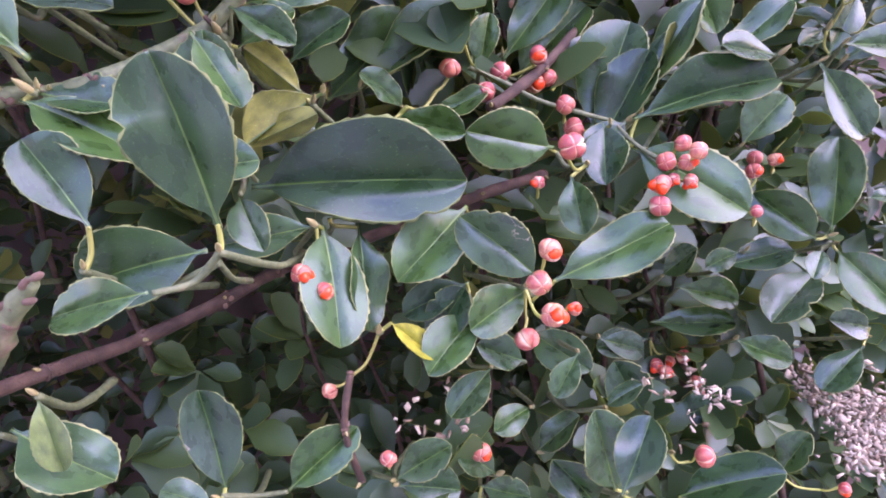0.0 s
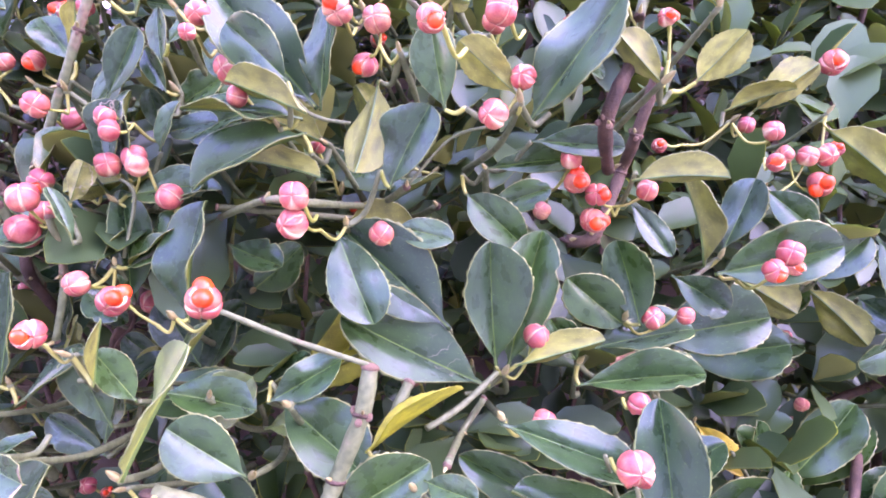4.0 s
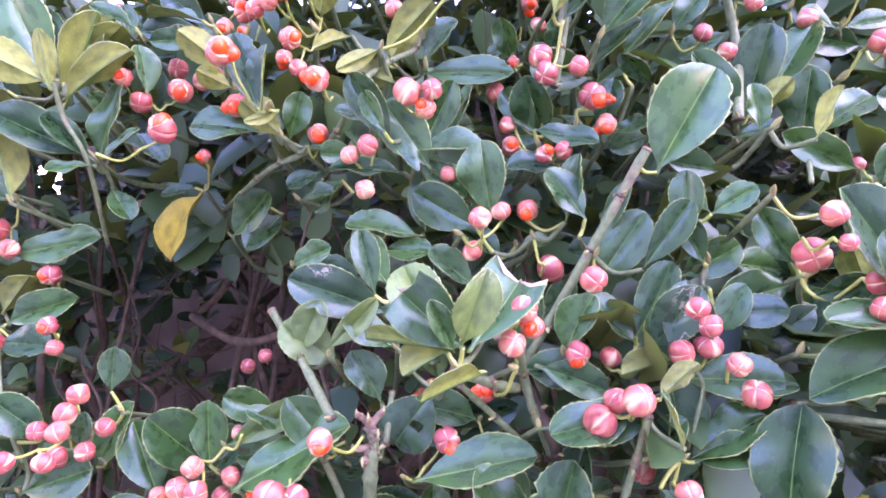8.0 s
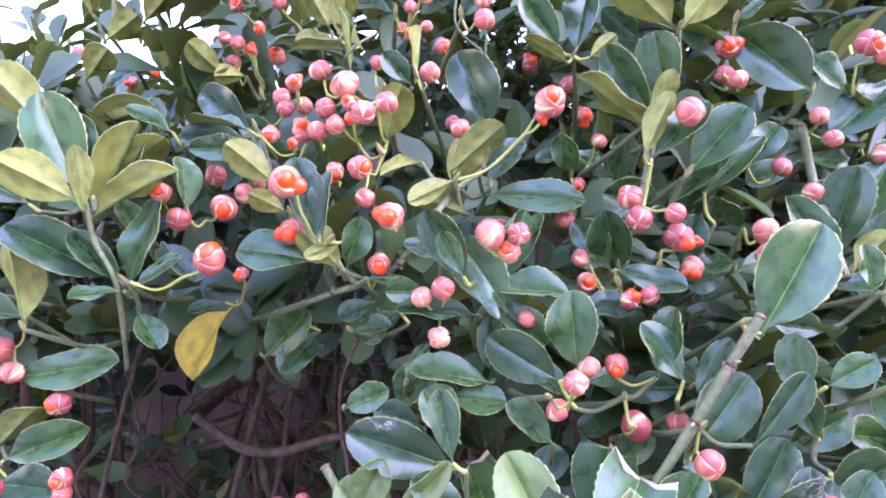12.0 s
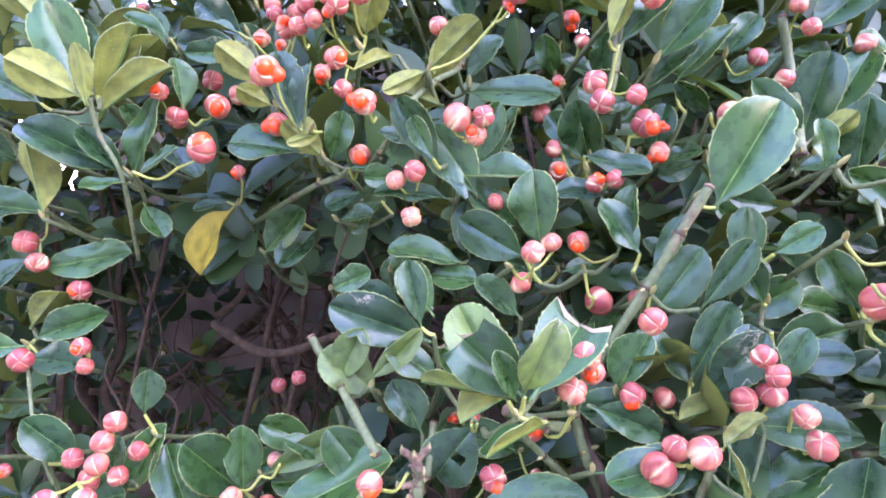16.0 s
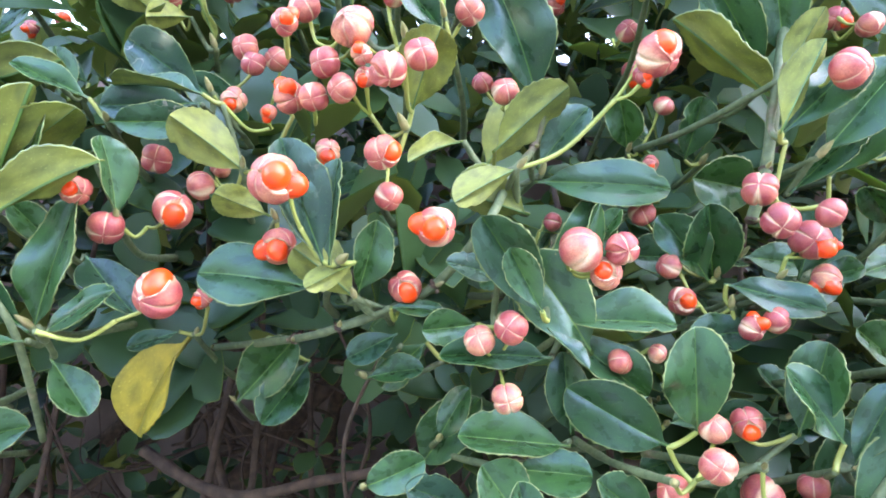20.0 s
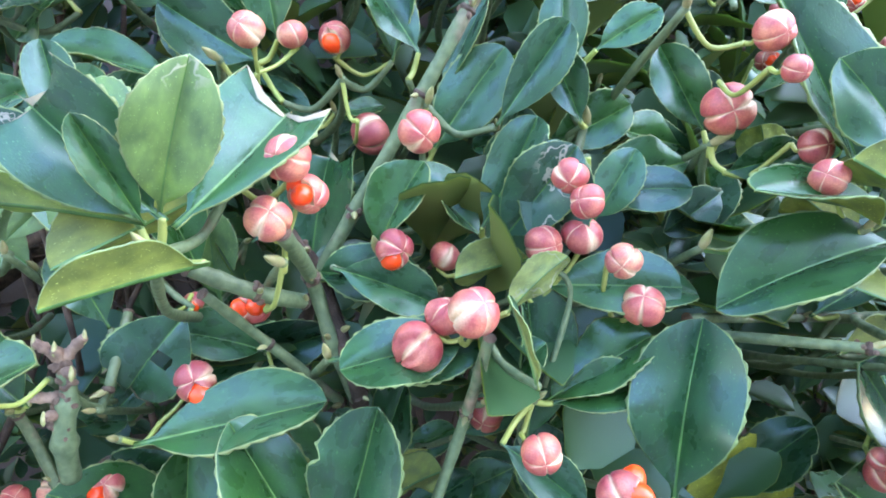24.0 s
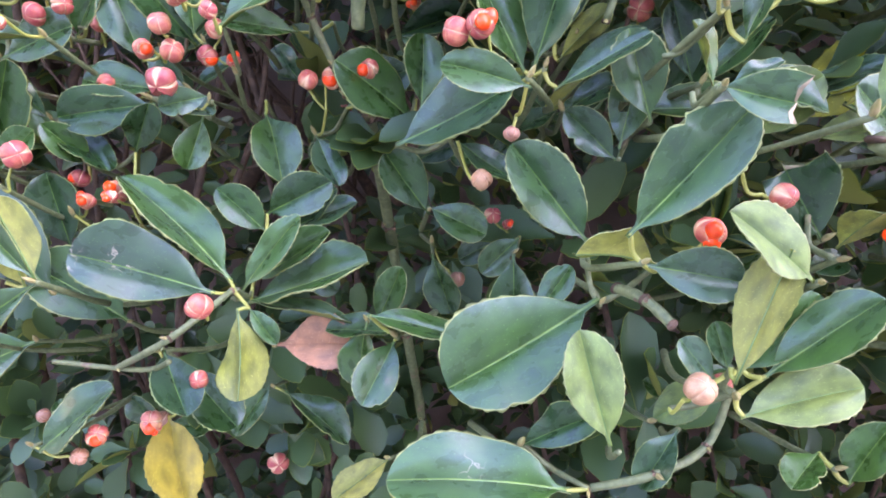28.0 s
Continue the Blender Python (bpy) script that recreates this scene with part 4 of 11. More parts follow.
stem(s, (-0.0512, 0.2557, 1.2184))
stem(s, (-0.0484, 0.2509, 1.2006))
leaf(s, (-0.0653, 0.2550, 1.2020), (-0.0317, 0.2447, 1.2042), (-0.30, -0.73, 0.61), 0.0176, 'g')
leaf(s, (-0.0620, 0.2512, 1.2068), (-0.0649, 0.2452, 1.2363), (-0.25, -0.94, -0.22), 0.0171, 'g')
leaf(s, (-0.0647, 0.2575, 1.2088), (-0.0867, 0.2515, 1.2048), (-0.31, 0.71, 0.63), 0.0131, 'u')
leaf(s, (-0.0512, 0.2547, 1.2184), (-0.0441, 0.2487, 1.2362), (-0.43, -0.89, -0.13), 0.0113, 'g')
leaf(s, (-0.0484, 0.2499, 1.2006), (-0.0275, 0.2439, 1.2049), (-0.33, -0.74, 0.58), 0.0125, 'g')
k = stalk(s, (-0.0685, 0.2550, 1.1994), (-0.0599, 0.2532, 1.2040))
fruit(k, (-0.0570, 0.2466, 1.2153), 0.0048, 'p')
fruit(k, (-0.0665, 0.2461, 1.2127), 0.0047, 'p')
k = stalk(s, (-0.0484, 0.2499, 1.2006), (-0.0425, 0.2485, 1.1956))
fruit(k, (-0.0425, 0.2425, 1.1996), 0.0051, 's')
k = stalk(s, (-0.0484, 0.2499, 1.2006), (-0.0511, 0.2447, 1.2104))
fruit(k, (-0.0511, 0.2367, 1.2105), 0.0041, 's')
s = shoot((-0.0375, 0.2315, 1.1566))
leaf(s, (-0.0348, 0.2358, 1.1544), (-0.0342, 0.2327, 1.1970), (-0.60, -0.79, -0.06), 0.0239, 'g')
k = stalk(s, (-0.0375, 0.2315, 1.1566), (-0.0443, 0.2330, 1.1542))
fruit(k, (-0.0542, 0.2233, 1.1637), 0.0052, 'o')
k = stalk(s, (-0.0375, 0.2315, 1.1566), (-0.0199, 0.2172, 1.1560))
fruit(k, (-0.0158, 0.2033, 1.1638), 0.0055, 'o')
s = shoot((-0.0623, 0.2138, 1.1475))
stem(s, (-0.0728, 0.2341, 1.1358))
leaf(s, (-0.0561, 0.2138, 1.1375), (-0.0507, 0.2089, 1.1593), (-0.72, -0.31, 0.62), 0.0130, 'g')
k = stalk(s, (-0.0623, 0.2138, 1.1475), (-0.0669, 0.2080, 1.1524))
fruit(k, (-0.0669, 0.2020, 1.1564), 0.0046, 'o')
s = shoot((-0.0060, 0.2835, 1.2398))
stem(s, (-0.0130, 0.2826, 1.2415))
leaf(s, (-0.0093, 0.2814, 1.2389), (-0.0262, 0.2804, 1.2466), (0.11, -0.97, 0.23), 0.0090, 'g')
leaf(s, (-0.0039, 0.2856, 1.2379), (-0.0142, 0.2642, 1.2171), (-0.45, -0.64, 0.62), 0.0178, 'g')
leaf(s, (-0.0130, 0.2816, 1.2415), (-0.0361, 0.2756, 1.2438), (0.27, -0.86, 0.44), 0.0135, 'g')
s = shoot((-0.0192, 0.2585, 1.2399))
stem(s, (-0.0158, 0.2704, 1.2366))
stem(s, (-0.0102, 0.2659, 1.2282))
leaf(s, (-0.0191, 0.2615, 1.2430), (-0.0342, 0.2579, 1.2634), (-0.28, -0.93, -0.24), 0.0131, 'g')
leaf(s, (-0.0169, 0.2554, 1.2325), (-0.0001, 0.2475, 1.2382), (-0.37, -0.93, 0.01), 0.0110, 'g')
leaf(s, (-0.0158, 0.2694, 1.2366), (-0.0457, 0.2634, 1.2293), (0.04, -0.85, 0.52), 0.0154, 'g')
leaf(s, (-0.0102, 0.2649, 1.2282), (-0.0270, 0.2589, 1.2181), (0.10, -0.92, 0.37), 0.0116, 'g')
k = stalk(s, (-0.0192, 0.2585, 1.2399), (-0.0172, 0.2578, 1.2414))
fruit(k, (-0.0209, 0.2494, 1.2476), 0.0064, 's')
k = stalk(s, (-0.0169, 0.2554, 1.2325), (-0.0050, 0.2468, 1.2399))
fruit(k, (-0.0047, 0.2389, 1.2387), 0.0042, 's')
s = shoot((0.0524, 0.2916, 1.2103))
stem(s, (0.0319, 0.2950, 1.2132))
stem(s, (0.0328, 0.2999, 1.2300))
leaf(s, (0.0432, 0.2916, 1.2146), (-0.0061, 0.2871, 1.2118), (0.05, -0.56, 0.82), 0.0233, 'g')
leaf(s, (0.0319, 0.2940, 1.2132), (-0.0123, 0.2880, 1.2049), (-0.04, -0.71, 0.71), 0.0191, 'g')
leaf(s, (0.0328, 0.2989, 1.2300), (0.0197, 0.2929, 1.2515), (0.18, 0.91, 0.36), 0.0146, 'u')
s = shoot((0.0297, 0.2656, 1.1852))
stem(s, (0.0377, 0.2736, 1.1925))
stem(s, (0.0482, 0.2634, 1.1840))
leaf(s, (0.0278, 0.2736, 1.1921), (0.0529, 0.2702, 1.2116), (-0.69, -0.54, 0.49), 0.0181, 'g')
leaf(s, (0.0482, 0.2624, 1.1840), (0.0209, 0.2564, 1.1918), (0.13, 0.52, 0.85), 0.0164, 'u')
s = shoot((-0.0007, 0.2875, 1.1236))
stem(s, (0.0089, 0.2840, 1.1333))
stem(s, (-0.0088, 0.2826, 1.1182))
leaf(s, (-0.0007, 0.2875, 1.1236), (0.0336, 0.275, 1.1352), (-0.33, -0.03, 0.94), 0.0167, 'g')
leaf(s, (0.0113, 0.2840, 1.1337), (0.0289, 0.2698, 1.1590), (-0.82, -0.55, 0.16), 0.0192, 'g')
leaf(s, (-0.0088, 0.2816, 1.1182), (0.0269, 0.2756, 1.1485), (-0.23, -0.97, 0.07), 0.0264, 'l')
s = shoot((-0.0491, 0.2689, 1.2443))
stem(s, (-0.0525, 0.2584, 1.2346))
stem(s, (-0.0534, 0.2670, 1.2589))
stem(s, (-0.0569, 0.2785, 1.2384))
stem(s, (-0.0644, 0.2859, 1.2312))
leaf(s, (-0.0521, 0.2648, 1.2434), (-0.0618, 0.2643, 1.2623), (-0.04, -1, -0.05), 0.0096, 'g')
leaf(s, (-0.0497, 0.2573, 1.2256), (-0.0288, 0.2481, 1.2285), (-0.38, -0.91, 0.17), 0.0127, 'g')
leaf(s, (-0.0561, 0.2707, 1.2556), (-0.058, 0.2687, 1.2801), (-0.28, -0.96, -0.1), 0.0128, 'g')
leaf(s, (-0.0506, 0.2633, 1.2622), (-0.036, 0.2575, 1.2732), (-0.39, -0.92, 0.04), 0.0108, 'g')
leaf(s, (-0.0569, 0.2775, 1.2384), (-0.0354, 0.2715, 1.2519), (-0.31, -0.95, 0.08), 0.0147, 'g')
leaf(s, (-0.0644, 0.2849, 1.2312), (-0.0660, 0.2789, 1.2495), (0.26, -0.92, -0.28), 0.0109, 'g')
k = stalk(s, (-0.0497, 0.2573, 1.2256), (-0.0567, 0.2468, 1.2274))
fruit(k, (-0.0635, 0.2400, 1.2286), 0.0040, 's')
fruit(k, (-0.0604, 0.2366, 1.2231), 0.0039, 'p')
s = shoot((-0.1449, 0.2713, 1.2539))
k = stalk(s, (-0.1449, 0.2713, 1.2539), (-0.1364, 0.2761, 1.2524))
fruit(k, (-0.1286, 0.2811, 1.2642), 0.0042, 'p')
fruit(k, (-0.1375, 0.2642, 1.2602), 0.0044, 'p')
fruit(k, (-0.1401, 0.2815, 1.2476), 0.0044, 'p')
s = shoot((-0.0946, 0.2697, 1.1451))
stem(s, (-0.1027, 0.2753, 1.1437))
stem(s, (-0.1137, 0.2735, 1.1430))
leaf(s, (-0.1021, 0.2697, 1.1363), (-0.0856, 0.2608, 1.1564), (0.09, 0.94, 0.34), 0.0090, 'u')
leaf(s, (-0.1027, 0.2743, 1.1437), (-0.0970, 0.2683, 1.1720), (-0.66, -0.75, -0.02), 0.0167, 'g')
leaf(s, (-0.1137, 0.2725, 1.1430), (-0.1351, 0.2665, 1.1654), (0.51, -0.82, 0.27), 0.0178, 'g')
s = shoot((-0.1444, 0.2211, 1.2099))
stem(s, (-0.1335, 0.2307, 1.2237))
leaf(s, (-0.1420, 0.2205, 1.2159), (-0.1655, 0.2135, 1.2382), (0.05, -0.98, 0.21), 0.0187, 'c')
leaf(s, (-0.1432, 0.2205, 1.2170), (-0.1352, 0.2044, 1.2383), (0.08, -0.78, -0.62), 0.0141, 'v')
leaf(s, (-0.1411, 0.2215, 1.2149), (-0.1204, 0.2391, 1.2420), (-0.30, -0.90, 0.30), 0.0217, 'c')
leaf(s, (-0.1451, 0.2195, 1.2150), (-0.1525, 0.2091, 1.2320), (0.21, -0.95, 0.21), 0.0070, 'g')
leaf(s, (-0.1351, 0.2210, 1.2091), (-0.1548, 0.2035, 1.2051), (0.10, 0.50, 0.86), 0.0151, 'u')
leaf(s, (-0.1456, 0.2210, 1.2157), (-0.1748, 0.2295, 1.2194), (0.30, -0.10, 0.95), 0.0113, 'v')
leaf(s, (-0.1468, 0.2240, 1.2131), (-0.1645, 0.2340, 1.2435), (-0.21, -0.83, 0.52), 0.0178, 'v')
leaf(s, (-0.1335, 0.2297, 1.2237), (-0.1619, 0.2237, 1.2065), (-0.49, 0.66, 0.57), 0.0110, 'u')
k = stalk(s, (-0.1335, 0.2307, 1.2237), (-0.1231, 0.2343, 1.2243))
fruit(k, (-0.1231, 0.2283, 1.2283), 0.0046, 'p')
s = shoot((-0.2292, 0.2644, 1.0394))
stem(s, (-0.2365, 0.2794, 1.0316))
stem(s, (-0.2263, 0.2773, 1.0360))
leaf(s, (-0.2321, 0.2694, 1.0417), (-0.2740, 0.2693, 1.0911), (0.61, -0.62, 0.48), 0.0289, 'g')
leaf(s, (-0.2350, 0.2589, 1.0396), (-0.2836, 0.2420, 1.0574), (0.35, -0.64, 0.68), 0.0265, 'g')
leaf(s, (-0.2263, 0.2663, 1.0394), (-0.2024, 0.2639, 1.0724), (-0.23, -0.97, 0.10), 0.0151, 'g')
leaf(s, (-0.2213, 0.2593, 1.0342), (-0.2083, 0.2550, 1.0206), (0.28, -0.72, 0.63), 0.0078, 'g')
leaf(s, (-0.2254, 0.2578, 1.0344), (-0.2169, 0.2422, 1.0014), (0.02, 0.91, -0.42), 0.0170, 'u')
leaf(s, (-0.2280, 0.2772, 1.0308), (-0.1731, 0.2703, 1.0520), (-0.32, -0.42, 0.85), 0.0325, 'g')
leaf(s, (-0.2260, 0.2750, 1.0320), (-0.1816, 0.2690, 1.0302), (-0.04, -0.57, 0.82), 0.0130, 'g')
leaf(s, (-0.2265, 0.2777, 1.0400), (-0.1894, 0.2717, 1.0648), (-0.41, -0.81, 0.42), 0.0159, 'g')
k = stalk(s, (-0.2296, 0.2390, 1.0373), (-0.2239, 0.2229, 1.0459))
fruit(k, (-0.2214, 0.2157, 1.0484), 0.0046, 'p')
s = shoot((-0.2615, 0.2613, 1.0125))
stem(s, (-0.2570, 0.2761, 0.9999))
leaf(s, (-0.2591, 0.2613, 1.0126), (-0.2398, 0.2394, 0.9941), (0.35, -0.43, 0.83), 0.0195, 'g')
leaf(s, (-0.2570, 0.2751, 0.9999), (-0.2317, 0.2691, 0.9747), (0.34, -0.78, 0.53), 0.0205, 'g')
k = stalk(s, (-0.2615, 0.2613, 1.0125), (-0.2521, 0.2600, 1.0023))
fruit(k, (-0.2391, 0.2499, 1.0057), 0.0038, 'p')
s = shoot((-0.2119, 0.2917, 1.0475))
stem(s, (-0.2198, 0.2786, 1.0628))
stem(s, (-0.2293, 0.2823, 1.0539))
stem(s, (-0.2070, 0.2965, 1.0639))
leaf(s, (-0.2169, 0.2917, 1.0604), (-0.1857, 0.2902, 1.0775), (-0.39, -0.88, 0.29), 0.0159, 'g')
leaf(s, (-0.2198, 0.2776, 1.0628), (-0.2364, 0.2716, 1.0822), (0.57, -0.78, 0.24), 0.0148, 'g')
leaf(s, (-0.2213, 0.2823, 1.0694), (-0.1947, 0.2804, 1.0856), (-0.16, -0.98, 0.11), 0.0176, 'g')
leaf(s, (-0.2070, 0.2955, 1.0639), (-0.1913, 0.2895, 1.0813), (-0.65, -0.68, 0.35), 0.0137, 'g')
k = stalk(s, (-0.2198, 0.2776, 1.0628), (-0.2081, 0.2775, 1.0622))
fruit(k, (-0.2081, 0.2715, 1.0662), 0.0031, 's')
s = shoot((-0.2161, 0.2760, 1.0115))
leaf(s, (-0.2153, 0.2760, 1.0121), (-0.1816, 0.2750, 1.0145), (-0.10, -0.80, 0.59), 0.0225, 'b')
s = shoot((-0.3255, 0.2669, 0.9600))
leaf(s, (-0.3231, 0.2669, 0.9573), (-0.2908, 0.2660, 0.9903), (-0.35, -0.86, 0.37), 0.0261, 'g')
k = stalk(s, (-0.3255, 0.2669, 0.9600), (-0.3104, 0.2674, 0.9558))
fruit(k, (-0.3002, 0.2607, 0.9603), 0.0038, 'd')
k = stalk(s, (-0.3025, 0.2804, 0.9564), (-0.2945, 0.2666, 0.9678))
fruit(k, (-0.2909, 0.2605, 0.9715), 0.0046, 'o')
s = shoot((-0.2748, 0.3033, 0.9613))
leaf(s, (-0.2808, 0.3033, 0.9593), (-0.2604, 0.2706, 0.9332), (0.04, -0.61, 0.79), 0.0233, 'y')
k = stalk(s, (-0.2773, 0.2850, 0.9612), (-0.2704, 0.2706, 0.9725))
fruit(k, (-0.2682, 0.2642, 0.9778), 0.0047, 'o')
fruit(k, (-0.2666, 0.2642, 0.9747), 0.0028, 'o')
s = shoot((-0.2306, 0.3165, 0.9720))
leaf(s, (-0.2323, 0.3171, 0.9732), (-0.2478, 0.3045, 0.9498), (0.01, -0.88, 0.47), 0.0140, 'g')
leaf(s, (-0.2259, 0.3158, 0.9710), (-0.1886, 0.3098, 0.9476), (0.40, -0.35, 0.85), 0.0189, 'g')
s = shoot((-0.1591, 0.2533, 1.0277))
stem(s, (-0.1623, 0.2755, 1.0207))
leaf(s, (-0.1602, 0.2577, 1.0249), (-0.1701, 0.2370, 1.0059), (0.12, -0.71, 0.70), 0.0168, 'g')
leaf(s, (-0.1707, 0.2490, 1.0372), (-0.1296, 0.2440, 1.0346), (-0.13, -0.58, 0.80), 0.0163, 'g')
leaf(s, (-0.1623, 0.2755, 1.0207), (-0.1907, 0.2689, 1.0266), (0.29, -0.52, 0.81), 0.0130, 'g')
s = shoot((-0.1662, 0.2978, 0.9466))
leaf(s, (-0.1662, 0.2978, 0.9466), (-0.1923, 0.2875, 0.9295), (-0.18, 0.94, -0.29), 0.0160, 'u')
s = shoot((-0.1523, 0.3542, 1.0459))
stem(s, (-0.1507, 0.3333, 1.0442))
leaf(s, (-0.1507, 0.3323, 1.0442), (-0.1411, 0.3263, 1.0131), (-0.24, -0.97, 0.11), 0.0187, 'g')
k = stalk(s, (-0.1523, 0.3542, 1.0459), (-0.1425, 0.3507, 1.0317))
fruit(k, (-0.1373, 0.3352, 1.0306), 0.0043, 'd')
s = shoot((-0.1676, 0.3023, 1.1001))
stem(s, (-0.1595, 0.3065, 1.1217))
leaf(s, (-0.1606, 0.3065, 1.1117), (-0.1858, 0.2821, 1.1379), (0.75, -0.50, 0.42), 0.0247, 'g')
s = shoot((-0.1165, 0.2239, 1.1264))
leaf(s, (-0.1154, 0.2239, 1.1239), (-0.1441, 0.2219, 1.1311), (0.08, -1.00, 0.03), 0.0138, 'g')
k = stalk(s, (-0.1165, 0.2239, 1.1264), (-0.1278, 0.2289, 1.1315))
fruit(k, (-0.1398, 0.2266, 1.1401), 0.0047, 'p')
fruit(k, (-0.1324, 0.2224, 1.1419), 0.0046, 'o')
k = stalk(s, (-0.1165, 0.2239, 1.1264), (-0.1185, 0.2368, 1.1153))
fruit(k, (-0.1201, 0.2319, 1.1092), 0.0027, 'd')
s = shoot((-0.1422, 0.2694, 1.1058))
stem(s, (-0.1490, 0.2839, 1.1145))
stem(s, (-0.1325, 0.2683, 1.1218))
stem(s, (-0.1619, 0.2596, 1.1026))
leaf(s, (-0.1388, 0.2694, 1.1049), (-0.1158, 0.2640, 1.0907), (0.10, -0.86, 0.50), 0.0135, 'g')
leaf(s, (-0.1549, 0.2839, 1.1170), (-0.1549, 0.2870, 1.1478), (0.26, -0.95, 0.16), 0.0174, 'g')
leaf(s, (-0.1325, 0.2673, 1.1218), (-0.1143, 0.2613, 1.1352), (-0.29, 0.66, 0.69), 0.0132, 'u')
leaf(s, (-0.1619, 0.2586, 1.1026), (-0.1186, 0.2526, 1.1252), (-0.37, -0.78, 0.51), 0.0278, 'g')
k = stalk(s, (-0.1388, 0.2694, 1.1049), (-0.1290, 0.2514, 1.0883))
fruit(k, (-0.1290, 0.2454, 1.0923), 0.0039, 'd')
s = shoot((-0.0829, 0.1978, 1.0749))
leaf(s, (-0.0883, 0.1956, 1.0826), (-0.0583, 0.1975, 1.1187), (-0.42, -0.84, 0.35), 0.0218, 'g')
leaf(s, (-0.0813, 0.2001, 1.0737), (-0.0537, 0.1960, 1.0712), (-0.22, -0.89, 0.40), 0.0158, 'g')
k = stalk(s, (-0.0829, 0.1978, 1.0749), (-0.0705, 0.2053, 1.0754))
fruit(k, (-0.0626, 0.2033, 1.0842), 0.0046, 'o')
s = shoot((-0.0869, 0.2269, 1.0530))
stem(s, (-0.0917, 0.2324, 1.0744))
stem(s, (-0.0710, 0.2203, 1.0696))
stem(s, (-0.0850, 0.1918, 1.0185))
stem(s, (-0.0610, 0.2110, 1.0169))
leaf(s, (-0.0871, 0.2269, 1.0550), (-0.1366, 0.2132, 1.0250), (-0.14, -0.75, 0.65), 0.0325, 'g')
leaf(s, (-0.0916, 0.2324, 1.0734), (-0.1197, 0.2354, 1.1057), (0.07, -0.98, 0.16), 0.0219, 'g')
leaf(s, (-0.0710, 0.2193, 1.0696), (-0.0991, 0.2133, 1.0787), (0.08, 0.70, 0.71), 0.0170, 'u')
leaf(s, (-0.0877, 0.1918, 1.0201), (-0.0972, 0.1968, 1.0528), (0.04, -0.99, 0.16), 0.0178, 'v')
leaf(s, (-0.061, 0.211, 1.0169), (-0.0745, 0.2024, 1.0009), (-0.35, -0.67, 0.66), 0.0122, 'g')
s = shoot((-0.0706, 0.1876, 1.1239))
stem(s, (-0.0694, 0.2125, 1.1234))
leaf(s, (-0.0719, 0.1878, 1.1242), (-0.0513, 0.1793, 1.1192), (-0.29, -0.93, 0.22), 0.0129, 'c')
leaf(s, (-0.0693, 0.1873, 1.1243), (-0.0576, 0.1853, 1.1319), (-0.44, -0.77, 0.46), 0.0062, 'g')
s = shoot((-0.0290, 0.2370, 1.1270))
stem(s, (-0.0386, 0.2494, 1.1110))
leaf(s, (-0.0386, 0.2484, 1.1110), (-0.0164, 0.2424, 1.1332), (-0.48, -0.84, 0.25), 0.0181, 'v')
s = shoot((-0.0367, 0.1905, 1.0736))
leaf(s, (-0.0382, 0.1905, 1.0735), (-0.0610, 0.1834, 1.0936), (0.47, -0.85, 0.23), 0.0176, 'v')
s = shoot((-0.0175, 0.2162, 1.0750))
stem(s, (-0.0193, 0.2326, 1.0867))
leaf(s, (-0.0181, 0.2162, 1.0786), (-0.0154, 0.2021, 1.0948), (0.51, 0.72, 0.46), 0.0122, 'u')
s = shoot((-0.0517, 0.1956, 1.0367))
stem(s, (-0.0562, 0.1914, 1.0473))
stem(s, (-0.0561, 0.2098, 1.0452))
stem(s, (-0.0663, 0.2068, 1.0261))
leaf(s, (-0.0456, 0.1941, 1.0433), (-0.0204, 0.1876, 1.0705), (-0.59, -0.67, 0.45), 0.0183, 'g')
leaf(s, (-0.0505, 0.1936, 1.0308), (-0.0181, 0.1924, 1.0440), (-0.34, -0.51, 0.79), 0.0163, 'v')
leaf(s, (-0.0500, 0.1987, 1.0428), (-0.0327, 0.1963, 1.0689), (-0.54, -0.81, 0.22), 0.0144, 'g')
leaf(s, (-0.0546, 0.1959, 1.0437), (-0.0596, 0.1985, 1.0582), (0.13, -0.98, 0.15), 0.0088, 'g')
leaf(s, (-0.0558, 0.1891, 1.0432), (-0.0461, 0.1898, 1.0827), (0.16, 0.99, -0.05), 0.0160, 'u')
leaf(s, (-0.0592, 0.1937, 1.0409), (-0.0703, 0.1923, 1.0546), (0.45, -0.73, 0.52), 0.0098, 'g')
k = stalk(s, (-0.0663, 0.2068, 1.0261), (-0.0661, 0.1968, 1.0341))
fruit(k, (-0.0659, 0.1868, 1.0421), 0.0046, 'd')
s = shoot((-0.2775, 0.2987, 1.1169))
stem(s, (-0.2759, 0.3058, 1.1213))
stem(s, (-0.2681, 0.2915, 1.1187))
leaf(s, (-0.2763, 0.2987, 1.1145), (-0.3167, 0.2867, 1.1102), (0.21, -0.85, 0.47), 0.0194, 'g')
leaf(s, (-0.2759, 0.3048, 1.1213), (-0.3093, 0.2988, 1.1237), (0.18, -0.76, 0.63), 0.0192, 'g')
leaf(s, (-0.2681, 0.2905, 1.1187), (-0.2441, 0.2845, 1.1124), (0.01, -0.70, 0.72), 0.0144, 'g')
k = stalk(s, (-0.2775, 0.2987, 1.1169), (-0.2877, 0.3022, 1.1153))
fruit(k, (-0.3001, 0.3026, 1.1228), 0.0047, 'o')
fruit(k, (-0.2943, 0.3112, 1.1198), 0.0053, 'p')
fruit(k, (-0.2767, 0.3010, 1.1263), 0.0046, 'p')
s = shoot((-0.2457, 0.2852, 1.1165))
stem(s, (-0.2546, 0.3001, 1.1104))
